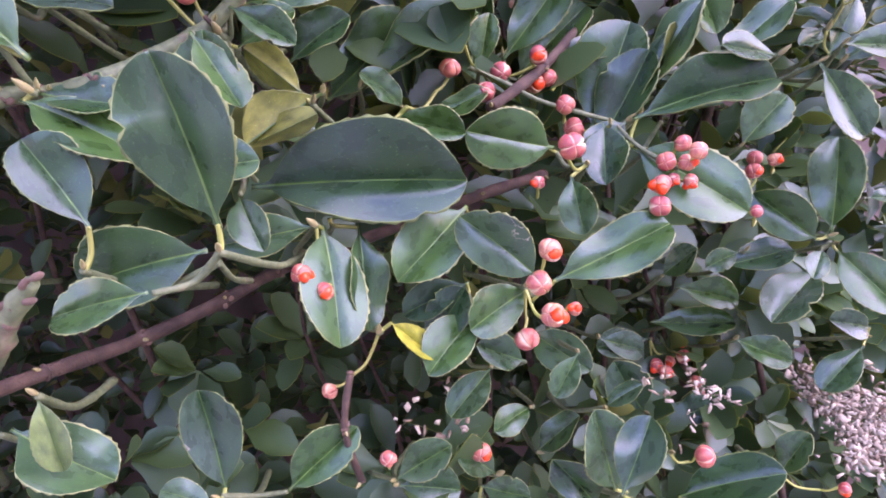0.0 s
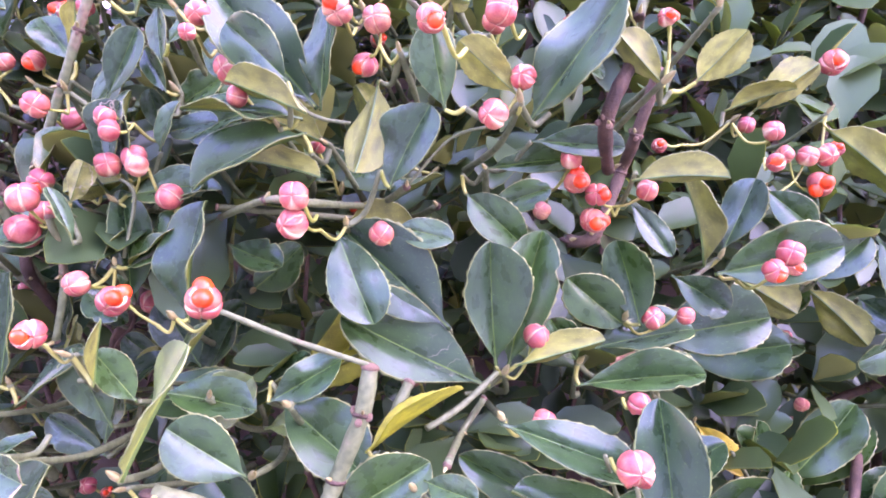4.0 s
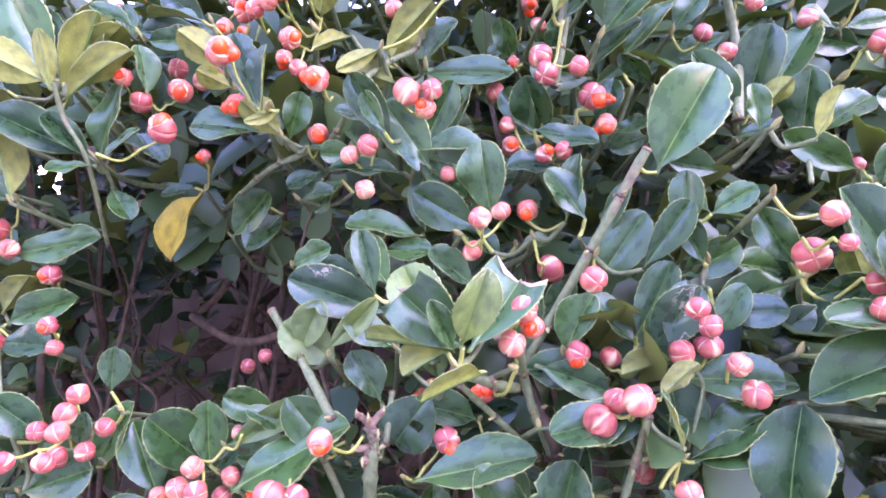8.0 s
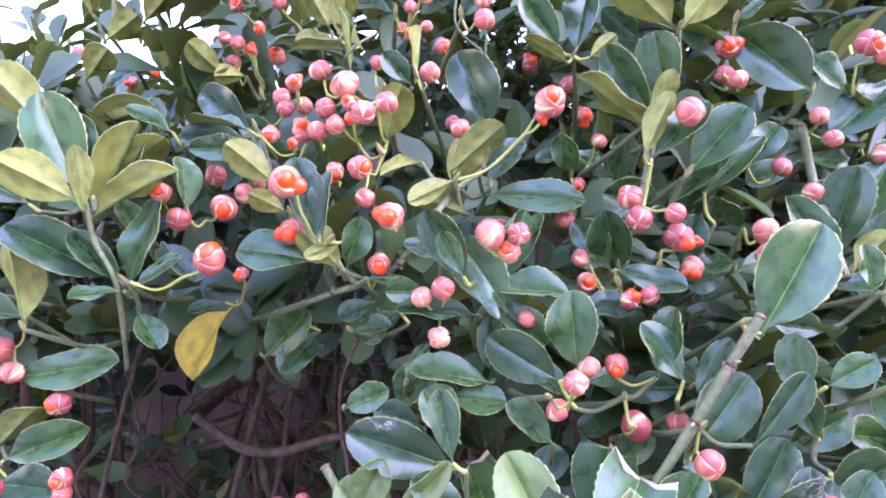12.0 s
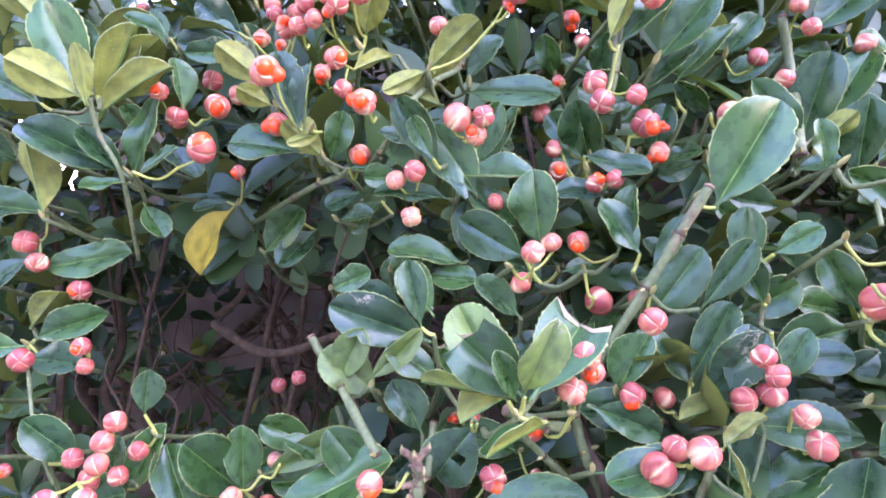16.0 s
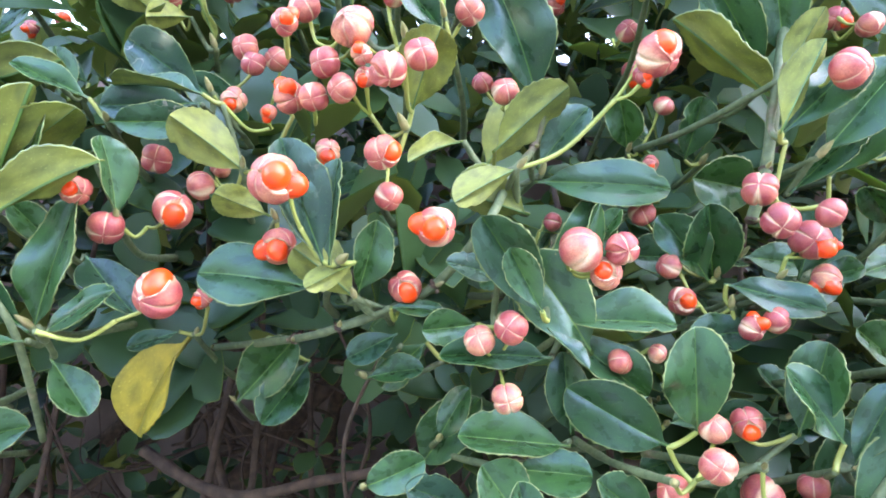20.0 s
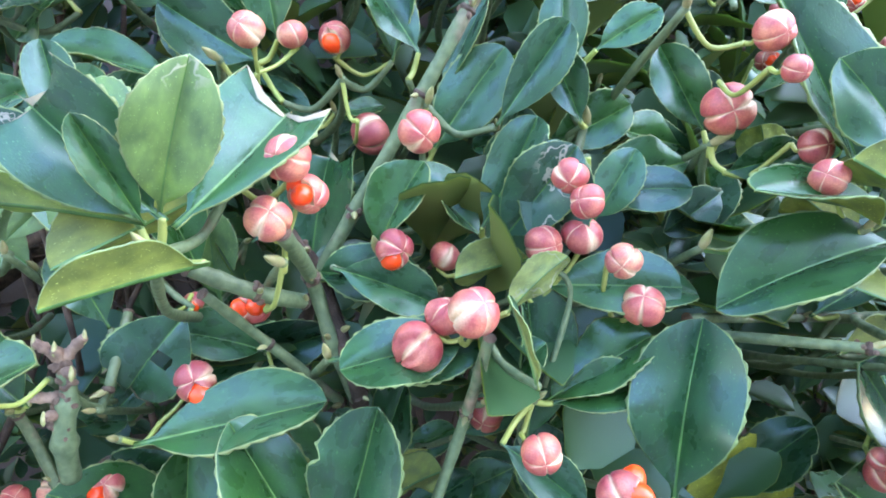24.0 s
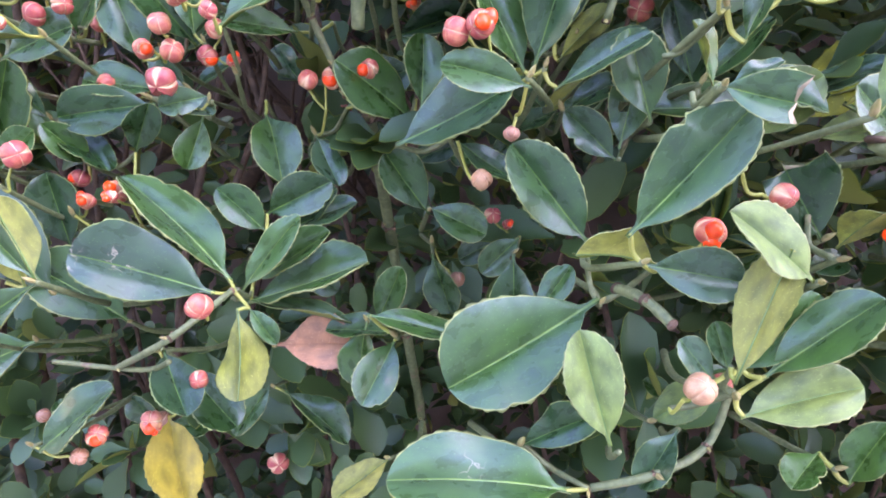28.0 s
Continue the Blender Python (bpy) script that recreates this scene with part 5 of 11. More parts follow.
leaf(s, (-0.2456, 0.2852, 1.1188), (-0.2637, 0.2770, 1.1132), (0.40, -0.90, 0.15), 0.0117, 'g')
leaf(s, (-0.2546, 0.2991, 1.1104), (-0.2608, 0.2931, 1.0865), (0.33, -0.93, 0.15), 0.0144, 'g')
k = stalk(s, (-0.2457, 0.2852, 1.1165), (-0.2555, 0.2825, 1.1164))
fruit(k, (-0.2580, 0.2703, 1.1232), 0.0060, 's')
s = shoot((-0.3218, 0.2599, 1.0795))
k = stalk(s, (-0.3218, 0.2599, 1.0795), (-0.3201, 0.2624, 1.0822))
fruit(k, (-0.3138, 0.2598, 1.0926), 0.0055, 'p')
k = stalk(s, (-0.3226, 0.2339, 1.0619), (-0.3120, 0.2201, 1.0696))
fruit(k, (-0.3075, 0.2110, 1.0693), 0.0058, 'p')
fruit(k, (-0.3071, 0.2170, 1.0742), 0.0056, 'p')
s = shoot((-0.2726, 0.3017, 1.1381))
stem(s, (-0.2669, 0.3134, 1.1461))
leaf(s, (-0.2822, 0.3017, 1.1329), (-0.2947, 0.3024, 1.1668), (0.49, -0.78, 0.40), 0.0204, 'g')
leaf(s, (-0.2628, 0.3134, 1.1419), (-0.2820, 0.2899, 1.1721), (0.88, -0.48, 0.02), 0.0242, 'g')
k = stalk(s, (-0.2726, 0.3017, 1.1381), (-0.2719, 0.2986, 1.1358))
fruit(k, (-0.2764, 0.2912, 1.1375), 0.0045, 'o')
fruit(k, (-0.2610, 0.2859, 1.1366), 0.0049, 's')
k = stalk(s, (-0.2726, 0.3017, 1.1381), (-0.2619, 0.2842, 1.1424))
fruit(k, (-0.2619, 0.2782, 1.1464), 0.0047, 'p')
s = shoot((-0.2375, 0.2964, 1.1288))
stem(s, (-0.2363, 0.2803, 1.1461))
stem(s, (-0.2330, 0.3202, 1.1187))
leaf(s, (-0.2398, 0.2803, 1.1449), (-0.1927, 0.2705, 1.1791), (-0.59, -0.63, 0.50), 0.0302, 'g')
leaf(s, (-0.2329, 0.3187, 1.1128), (-0.2166, 0.2920, 1.0885), (0.21, -0.59, 0.78), 0.0224, 'g')
k = stalk(s, (-0.2508, 0.2782, 1.1541), (-0.2451, 0.2613, 1.1554))
fruit(k, (-0.2426, 0.2537, 1.1547), 0.0045, 'p')
k = stalk(s, (-0.2255, 0.2510, 1.1421), (-0.2209, 0.2336, 1.1442))
fruit(k, (-0.2189, 0.2259, 1.1438), 0.0029, 'p')
s = shoot((-0.3151, 0.2930, 1.0633))
stem(s, (-0.3207, 0.2992, 1.0453))
leaf(s, (-0.3207, 0.2982, 1.0453), (-0.3265, 0.2922, 1.0817), (0.33, -0.94, -0.10), 0.0211, 'g')
k = stalk(s, (-0.3151, 0.2930, 1.0633), (-0.2979, 0.2964, 1.0562))
fruit(k, (-0.2947, 0.3118, 1.0529), 0.0026, 'o')
k = stalk(s, (-0.3151, 0.2930, 1.0633), (-0.3110, 0.2983, 1.0683))
fruit(k, (-0.3073, 0.2914, 1.0700), 0.0039, 'o')
s = shoot((-0.2056, 0.3086, 1.1035))
stem(s, (-0.1919, 0.3112, 1.1164))
leaf(s, (-0.2056, 0.3086, 1.1035), (-0.1921, 0.296, 1.0817), (0.18, -0.8, 0.57), 0.0148, 'g')
leaf(s, (-0.1919, 0.3102, 1.1164), (-0.1647, 0.3042, 1.1360), (-0.40, -0.87, 0.29), 0.0192, 'g')
k = stalk(s, (-0.2056, 0.3086, 1.1035), (-0.1992, 0.3011, 1.1150))
fruit(k, (-0.2063, 0.2975, 1.1278), 0.0044, 'p')
fruit(k, (-0.1960, 0.2992, 1.1291), 0.0050, 'o')
k = stalk(s, (-0.1919, 0.3102, 1.1164), (-0.1796, 0.3005, 1.1293))
fruit(k, (-0.1796, 0.2945, 1.1333), 0.0049, 'o')
s = shoot((-0.1241, 0.2554, 1.0374))
stem(s, (-0.1062, 0.2390, 1.0438))
leaf(s, (-0.1241, 0.2554, 1.0374), (-0.1147, 0.2451, 1.0208), (-0.05, -0.86, 0.51), 0.0122, 'g')
leaf(s, (-0.1062, 0.239, 1.0438), (-0.0952, 0.2408, 1.0632), (-0.35, -0.89, 0.28), 0.0118, 'g')
s = shoot((-0.0097, 0.2106, 1.0064))
leaf(s, (-0.0059, 0.2081, 1.0021), (-0.0029, 0.2013, 1.0261), (-0.8, -0.6, -0.07), 0.0135, 'g')
leaf(s, (-0.0135, 0.2132, 1.0107), (-0.0292, 0.1986, 1.0048), (-0.16, -0.22, 0.96), 0.0121, 'g')
s = shoot((0.0262, 0.2850, 1.2802))
stem(s, (0.0171, 0.2731, 1.2742))
stem(s, (0.0076, 0.2696, 1.2802))
leaf(s, (0.0171, 0.2721, 1.2742), (0.0195, 0.2661, 1.2905), (-0.16, -0.93, -0.32), 0.0099, 'g')
leaf(s, (0.0076, 0.2686, 1.2802), (-0.0211, 0.2626, 1.2928), (0.06, -0.95, -0.32), 0.0126, 'g')
k = stalk(s, (0.0262, 0.2850, 1.2802), (0.0330, 0.2789, 1.2816))
fruit(k, (0.0411, 0.2709, 1.2908), 0.0041, 'o')
k = stalk(s, (0.0262, 0.2850, 1.2802), (0.0196, 0.2816, 1.2793))
fruit(k, (0.0159, 0.2837, 1.2852), 0.0030, 'p')
s = shoot((-0.0267, 0.2669, 1.2960))
stem(s, (-0.0172, 0.2540, 1.2892))
stem(s, (-0.0384, 0.2811, 1.2816))
leaf(s, (-0.0300, 0.2685, 1.2956), (-0.0333, 0.2650, 1.3130), (0.07, -0.99, -0.12), 0.0102, 'g')
leaf(s, (-0.0172, 0.254, 1.2892), (-0.0104, 0.2486, 1.3073), (-0.2, 0.92, 0.35), 0.0095, 'u')
leaf(s, (-0.0384, 0.2801, 1.2816), (-0.0632, 0.2741, 1.2842), (0.25, -0.92, 0.30), 0.0101, 'g')
s = shoot((0.0018, 0.2304, 1.2201))
stem(s, (0.0078, 0.2213, 1.2290))
leaf(s, (0.0097, 0.2304, 1.2230), (-0.0282, 0.2208, 1.2302), (0.36, -0.68, 0.65), 0.0197, 'g')
leaf(s, (0.0076, 0.2235, 1.2332), (-0.0133, 0.2210, 1.2544), (-0.01, -1.00, -0.09), 0.0169, 'g')
leaf(s, (0.0137, 0.2190, 1.2224), (-0.0117, 0.2200, 1.2358), (0.42, 0.34, 0.84), 0.0143, 'u')
k = stalk(s, (0.0018, 0.2304, 1.2201), (-0.0007, 0.2329, 1.2217))
fruit(k, (-0.0112, 0.2265, 1.2308), 0.0040, 'p')
s = shoot((0.0533, 0.2559, 1.2633))
leaf(s, (0.0522, 0.2559, 1.2739), (0.0301, 0.2445, 1.2984), (0.59, -0.78, 0.22), 0.0178, 'g')
k = stalk(s, (0.0533, 0.2559, 1.2633), (0.0565, 0.2521, 1.2729))
fruit(k, (0.0512, 0.2399, 1.2827), 0.0052, 'o')
k = stalk(s, (0.0673, 0.2619, 1.2913), (0.0630, 0.2455, 1.2883))
fruit(k, (0.0611, 0.2382, 1.2857), 0.0051, 's')
k = stalk(s, (0.0605, 0.2731, 1.3179), (0.0569, 0.2571, 1.3136))
fruit(k, (0.0553, 0.2499, 1.3104), 0.0058, 's')
k = stalk(s, (0.0802, 0.2908, 1.2578), (0.0754, 0.2738, 1.2573))
fruit(k, (0.0733, 0.2662, 1.2558), 0.0040, 'p')
s = shoot((0.0622, 0.2136, 1.2561))
stem(s, (0.0616, 0.2249, 1.2659))
stem(s, (0.0468, 0.2192, 1.2592))
stem(s, (0.0746, 0.2251, 1.2472))
leaf(s, (0.0587, 0.2249, 1.2639), (0.0867, 0.2205, 1.2855), (-0.27, -0.95, 0.18), 0.0162, 'g')
leaf(s, (0.0468, 0.2182, 1.2592), (0.0681, 0.2122, 1.2550), (0.31, 0.55, 0.78), 0.0105, 'u')
k = stalk(s, (0.0622, 0.2136, 1.2561), (0.0529, 0.2134, 1.2576))
fruit(k, (0.0418, 0.2030, 1.2630), 0.0050, 's')
k = stalk(s, (0.0746, 0.2251, 1.2472), (0.0781, 0.2239, 1.2504))
fruit(k, (0.0754, 0.2165, 1.2488), 0.0042, 'p')
k = stalk(s, (0.0846, 0.2167, 1.2450), (0.0779, 0.2004, 1.2445))
fruit(k, (0.0750, 0.1931, 1.2430), 0.0047, 'p')
s = shoot((0.0444, 0.2216, 1.2413))
stem(s, (0.0353, 0.2414, 1.2380))
leaf(s, (0.0353, 0.2404, 1.2380), (0.0303, 0.2344, 1.2025), (0.52, 0.83, -0.21), 0.0136, 'u')
k = stalk(s, (0.0444, 0.2216, 1.2413), (0.0371, 0.2289, 1.2467))
fruit(k, (0.0368, 0.2264, 1.2546), 0.0049, 's')
fruit(k, (0.0313, 0.2358, 1.2424), 0.0046, 'o')
k = stalk(s, (0.0268, 0.2475, 1.2596), (0.0251, 0.2301, 1.2583))
fruit(k, (0.0243, 0.2224, 1.2564), 0.0050, 'o')
s = shoot((0.0819, 0.2121, 1.2211))
stem(s, (0.0649, 0.2187, 1.2218))
stem(s, (0.0936, 0.2275, 1.2209))
leaf(s, (0.0809, 0.2126, 1.2239), (0.0640, 0.2073, 1.2404), (0.25, 0.81, 0.53), 0.0137, 'u')
leaf(s, (0.0585, 0.2226, 1.2215), (0.0545, 0.2175, 1.2489), (-0.42, -0.89, -0.16), 0.0159, 'g')
leaf(s, (0.0857, 0.2275, 1.2169), (0.1108, 0.2056, 1.2537), (-0.61, -0.76, -0.23), 0.0238, 'g')
k = stalk(s, (0.0819, 0.2121, 1.2211), (0.0811, 0.2165, 1.2239))
fruit(k, (0.0826, 0.2100, 1.2285), 0.0040, 's')
fruit(k, (0.0730, 0.2084, 1.2173), 0.0047, 's')
k = stalk(s, (0.0641, 0.1827, 1.2287), (0.0580, 0.1659, 1.2291))
fruit(k, (0.0553, 0.1585, 1.2279), 0.0034, 'o')
s = shoot((0.1291, 0.2204, 1.2276))
stem(s, (0.1366, 0.2327, 1.2279))
leaf(s, (0.1291, 0.2204, 1.2276), (0.1139, 0.2148, 1.2425), (0.34, 0.71, 0.61), 0.0100, 'u')
leaf(s, (0.1448, 0.2327, 1.2301), (0.1613, 0.2309, 1.2463), (0.04, 1.00, 0.05), 0.0131, 'u')
k = stalk(s, (0.1291, 0.2204, 1.2276), (0.1333, 0.2248, 1.2362))
fruit(k, (0.1311, 0.2192, 1.2486), 0.0030, 'o')
k = stalk(s, (0.1291, 0.2204, 1.2276), (0.1239, 0.2248, 1.2453))
fruit(k, (0.1167, 0.2193, 1.2591), 0.0030, 'o')
s = shoot((0.1530, 0.2299, 1.2551))
leaf(s, (0.153, 0.2299, 1.2551), (0.1304, 0.211, 1.271), (0.22, 0.46, 0.86), 0.0165, 'u')
s = shoot((0.1470, 0.2414, 1.2897))
leaf(s, (0.147, 0.2414, 1.2897), (0.1446, 0.2297, 1.2986), (0.3, 0.54, 0.79), 0.0084, 'u')
s = shoot((0.0976, 0.2766, 1.1997))
k = stalk(s, (0.0976, 0.2766, 1.1997), (0.0994, 0.2767, 1.1906))
fruit(k, (0.0957, 0.2646, 1.1903), 0.0037, 'p')
k = stalk(s, (0.0976, 0.2766, 1.1997), (0.1064, 0.2576, 1.2064))
fruit(k, (0.1077, 0.2534, 1.2002), 0.0051, 'o')
fruit(k, (0.1051, 0.2497, 1.2086), 0.0042, 'p')
s = shoot((0.1803, 0.2729, 1.1674))
stem(s, (0.1763, 0.2746, 1.1597))
leaf(s, (0.1668, 0.2718, 1.1617), (0.2135, 0.2620, 1.1712), (-0.36, -0.90, 0.24), 0.0224, 'g')
leaf(s, (0.1763, 0.2736, 1.1597), (0.2039, 0.2676, 1.1588), (0.16, 0.64, 0.75), 0.0068, 'u')
k = stalk(s, (0.1803, 0.2729, 1.1674), (0.1870, 0.2671, 1.1645))
fruit(k, (0.1872, 0.2527, 1.1697), 0.0051, 'p')
fruit(k, (0.1967, 0.2804, 1.1672), 0.0046, 'p')
fruit(k, (0.1945, 0.2634, 1.1622), 0.0042, 'o')
k = stalk(s, (0.1763, 0.2736, 1.1597), (0.1798, 0.2565, 1.1596))
fruit(k, (0.1798, 0.2505, 1.1636), 0.0045, 'o')
k = stalk(s, (0.1851, 0.2643, 1.2075), (0.1792, 0.2482, 1.2053))
fruit(k, (0.1766, 0.2410, 1.2029), 0.0035, 'o')
s = shoot((0.1282, 0.2688, 1.1920))
stem(s, (0.1280, 0.2467, 1.2020))
leaf(s, (0.1320, 0.2688, 1.1928), (0.1476, 0.2634, 1.1707), (-0.22, -0.96, 0.17), 0.0115, 'g')
leaf(s, (0.1264, 0.2467, 1.1991), (0.1570, 0.2392, 1.2039), (0.15, 0.56, 0.81), 0.0102, 'u')
k = stalk(s, (0.1282, 0.2688, 1.1920), (0.1239, 0.2664, 1.1908))
fruit(k, (0.1147, 0.2529, 1.1950), 0.0045, 'o')
fruit(k, (0.1138, 0.2572, 1.1855), 0.0050, 'o')
fruit(k, (0.1163, 0.2557, 1.1834), 0.0027, 'o')
fruit(k, (0.1355, 0.2572, 1.1961), 0.0042, 'p')
s = shoot((0.1265, 0.2636, 1.1457))
leaf(s, (0.1289, 0.2670, 1.1419), (0.1030, 0.2471, 1.1630), (0.39, -0.86, -0.32), 0.0193, 'g')
leaf(s, (0.1318, 0.2603, 1.1431), (0.1224, 0.2556, 1.1773), (-0.13, -0.98, -0.15), 0.0174, 'g')
k = stalk(s, (0.1265, 0.2636, 1.1457), (0.1391, 0.2674, 1.1407))
fruit(k, (0.1371, 0.2610, 1.1461), 0.0045, 's')
fruit(k, (0.1502, 0.2614, 1.1465), 0.0036, 'p')
s = shoot((0.0766, 0.2516, 1.1285))
stem(s, (0.0618, 0.2573, 1.1204))
leaf(s, (0.0737, 0.2496, 1.1309), (0.0718, 0.2355, 1.1788), (0.41, -0.89, -0.19), 0.0200, 'g')
leaf(s, (0.0787, 0.2574, 1.1282), (0.0935, 0.2519, 1.1820), (-0.19, -1.03, 0.06), 0.0225, 'g')
leaf(s, (0.0805, 0.2479, 1.1324), (0.1140, 0.2446, 1.1404), (-0.04, 0.85, 0.53), 0.0118, 'u')
leaf(s, (0.0716, 0.2573, 1.1222), (0.0165, 0.2474, 1.1524), (0.55, -0.64, 0.53), 0.0249, 'g')
k = stalk(s, (0.0766, 0.2516, 1.1285), (0.0857, 0.2557, 1.1312))
fruit(k, (0.0896, 0.2499, 1.1427), 0.0052, 's')
s = shoot((0.0220, 0.2379, 1.1863))
stem(s, (0.0353, 0.2324, 1.2046))
leaf(s, (0.0187, 0.2379, 1.1845), (0.0314, 0.2262, 1.1534), (0.04, -0.93, 0.36), 0.0201, 'g')
leaf(s, (0.0377, 0.2350, 1.1981), (0.0511, 0.2246, 1.2254), (-0.68, -0.73, -0.03), 0.0182, 'g')
k = stalk(s, (0.0220, 0.2379, 1.1863), (0.0159, 0.2216, 1.1845))
fruit(k, (0.0106, 0.2069, 1.1860), 0.0048, 's')
s = shoot((0.0387, 0.2514, 1.1819))
leaf(s, (0.0373, 0.2514, 1.1854), (0.0586, 0.2431, 1.1808), (-0.31, -0.89, 0.32), 0.0132, 'g')
k = stalk(s, (0.0387, 0.2514, 1.1819), (0.0373, 0.2496, 1.1781))
fruit(k, (0.0340, 0.2399, 1.1829), 0.0045, 'p')
k = stalk(s, (0.0387, 0.2514, 1.1819), (0.0233, 0.2452, 1.1632))
fruit(k, (0.0272, 0.2423, 1.1576), 0.0049, 's')
fruit(k, (0.0191, 0.2362, 1.1643), 0.0031, 's')
s = shoot((0.2333, 0.3481, 1.1308))
leaf(s, (0.2333, 0.3481, 1.1308), (0.2342, 0.3292, 1.1528), (-0.93, -0.29, -0.21), 0.0164, 'g')
k = stalk(s, (0.2333, 0.3481, 1.1308), (0.2330, 0.3609, 1.1148))
fruit(k, (0.2302, 0.3574, 1.1088), 0.0051, 'p')
k = stalk(s, (0.2333, 0.3481, 1.1308), (0.2413, 0.3622, 1.1222))
fruit(k, (0.2466, 0.3635, 1.1198), 0.0034, 'p')
s = shoot((-0.0376, 0.2433, 1.2679))
k = stalk(s, (-0.0376, 0.2433, 1.2679), (-0.0234, 0.2410, 1.2610))
fruit(k, (-0.0247, 0.2299, 1.2607), 0.0043, 'p')
k = stalk(s, (-0.0254, 0.2471, 1.2534), (-0.0252, 0.2294, 1.2528))
fruit(k, (-0.0251, 0.2216, 1.2512), 0.0029, 'p')
s = shoot((-0.0495, 0.2195, 1.1031))
k = stalk(s, (-0.0495, 0.2195, 1.1031), (-0.0400, 0.2221, 1.0936))
fruit(k, (-0.0384, 0.2124, 1.0945), 0.0040, 'p')
s = shoot((-0.0225, 0.2659, 1.1213))
stem(s, (-0.0139, 0.2513, 1.1117))
stem(s, (-0.0246, 0.2560, 1.1305))
leaf(s, (-0.0139, 0.2503, 1.1117), (0.0112, 0.2443, 1.1197), (-0.37, -0.60, 0.71), 0.0153, 'v')
leaf(s, (-0.0228, 0.2560, 1.1239), (0.0074, 0.2434, 1.1371), (-0.45, -0.70, 0.56), 0.0162, 'g')
s = shoot((0.0042, 0.2191, 1.1278))
stem(s, (-0.0040, 0.2280, 1.1338))
leaf(s, (-0.0066, 0.2452, 1.1242), (0.0263, 0.2270, 1.1032), (0.15, -0.69, 0.71), 0.0243, 'g')
leaf(s, (-0.0060, 0.2280, 1.1268), (0.0184, 0.2263, 1.1408), (-0.13, -0.98, 0.15), 0.0135, 'g')
s = shoot((0.0440, 0.2134, 1.1017))
stem(s, (0.0304, 0.2274, 1.1069))
stem(s, (0.0184, 0.2161, 1.0927))
leaf(s, (0.0469, 0.2143, 1.1040), (0.0633, 0.2041, 1.1012), (-0.61, -0.70, 0.38), 0.0110, 'g')
leaf(s, (0.0270, 0.2274, 1.1091), (0.0566, 0.2207, 1.1346), (-0.68, -0.39, 0.62), 0.0150, 'l')
leaf(s, (0.0184, 0.2151, 1.0927), (0.0464, 0.2091, 1.1106), (-0.32, -0.93, 0.19), 0.0191, 'g')
k = stalk(s, (0.0184, 0.2151, 1.0927), (-0.0002, 0.2137, 1.0898))
fruit(k, (0.0064, 0.2118, 1.0891), 0.0041, 'p')
fruit(k, (-0.0068, 0.2036, 1.0865), 0.0049, 'o')
s = shoot((0.0730, 0.2199, 1.1208))
leaf(s, (0.0717, 0.2199, 1.1194), (0.1152, 0.2171, 1.1021), (0.13, -0.84, 0.53), 0.0196, 'g')
k = stalk(s, (0.0730, 0.2199, 1.1208), (0.0816, 0.2290, 1.1136))
fruit(k, (0.0874, 0.2260, 1.1173), 0.0043, 'p')
s = shoot((0.1225, 0.2023, 1.0863))
stem(s, (0.1122, 0.2137, 1.0772))
leaf(s, (0.1215, 0.2023, 1.0860), (0.1189, 0.1997, 1.1276), (-0.13, -0.99, -0.07), 0.0193, 'g')
leaf(s, (0.1224, 0.2137, 1.0745), (0.0763, 0.2172, 1.1002), (0.42, -0.52, 0.74), 0.0224, 'g')
k = stalk(s, (0.1215, 0.2023, 1.0860), (0.1182, 0.1912, 1.0644))
fruit(k, (0.1182, 0.1852, 1.0684), 0.0034, 's')
k = stalk(s, (0.1045, 0.2086, 1.1106), (0.1042, 0.1907, 1.1159))
fruit(k, (0.1041, 0.1828, 1.1169), 0.0051, 's')
s = shoot((0.2122, 0.3290, 1.0430))
stem(s, (0.2067, 0.3240, 1.0632))
stem(s, (0.2066, 0.3057, 1.0443))
leaf(s, (0.2077, 0.3290, 1.0504), (0.2142, 0.3118, 1.0789), (-0.79, -0.55, -0.25), 0.0192, 'g')
leaf(s, (0.2067, 0.3230, 1.0632), (0.2060, 0.3170, 1.0866), (0.30, -0.93, -0.23), 0.0137, 'g')
leaf(s, (0.2066, 0.3047, 1.0443), (0.2103, 0.2987, 1.0676), (-0.47, -0.87, -0.15), 0.0128, 'g')
k = stalk(s, (0.2066, 0.3047, 1.0443), (0.1970, 0.2941, 1.0591))
fruit(k, (0.1970, 0.2881, 1.0631), 0.0037, 'p')
k = stalk(s, (0.2066, 0.3047, 1.0443), (0.2297, 0.2950, 1.0428))
fruit(k, (0.2297, 0.2890, 1.0468), 0.0043, 'o')
k = stalk(s, (0.2066, 0.3047, 1.0443), (0.2145, 0.3000, 1.0399))
fruit(k, (0.2127, 0.2923, 1.0413), 0.0047, 's')
s = shoot((0.2525, 0.3296, 1.2372))
leaf(s, (0.2512, 0.3296, 1.2305), (0.2823, 0.3149, 1.1976), (0.74, 0.44, 0.50), 0.0269, 'u')
k = stalk(s, (0.2512, 0.3296, 1.2305), (0.2453, 0.3211, 1.2177))
fruit(k, (0.2429, 0.3156, 1.2146), 0.0054, 's')
fruit(k, (0.2477, 0.3147, 1.2168), 0.0032, 'o')
k = stalk(s, (0.2578, 0.3356, 1.2651), (0.2500, 0.3207, 1.2615))
fruit(k, (0.2466, 0.3141, 1.2586), 0.0062, 'o')
s = shoot((0.1775, 0.2909, 1.1675))
stem(s, (0.1566, 0.2828, 1.1601))
leaf(s, (0.1779, 0.2882, 1.1704), (0.1923, 0.2862, 1.2029), (-0.57, -0.80, 0.18), 0.0189, 'g')
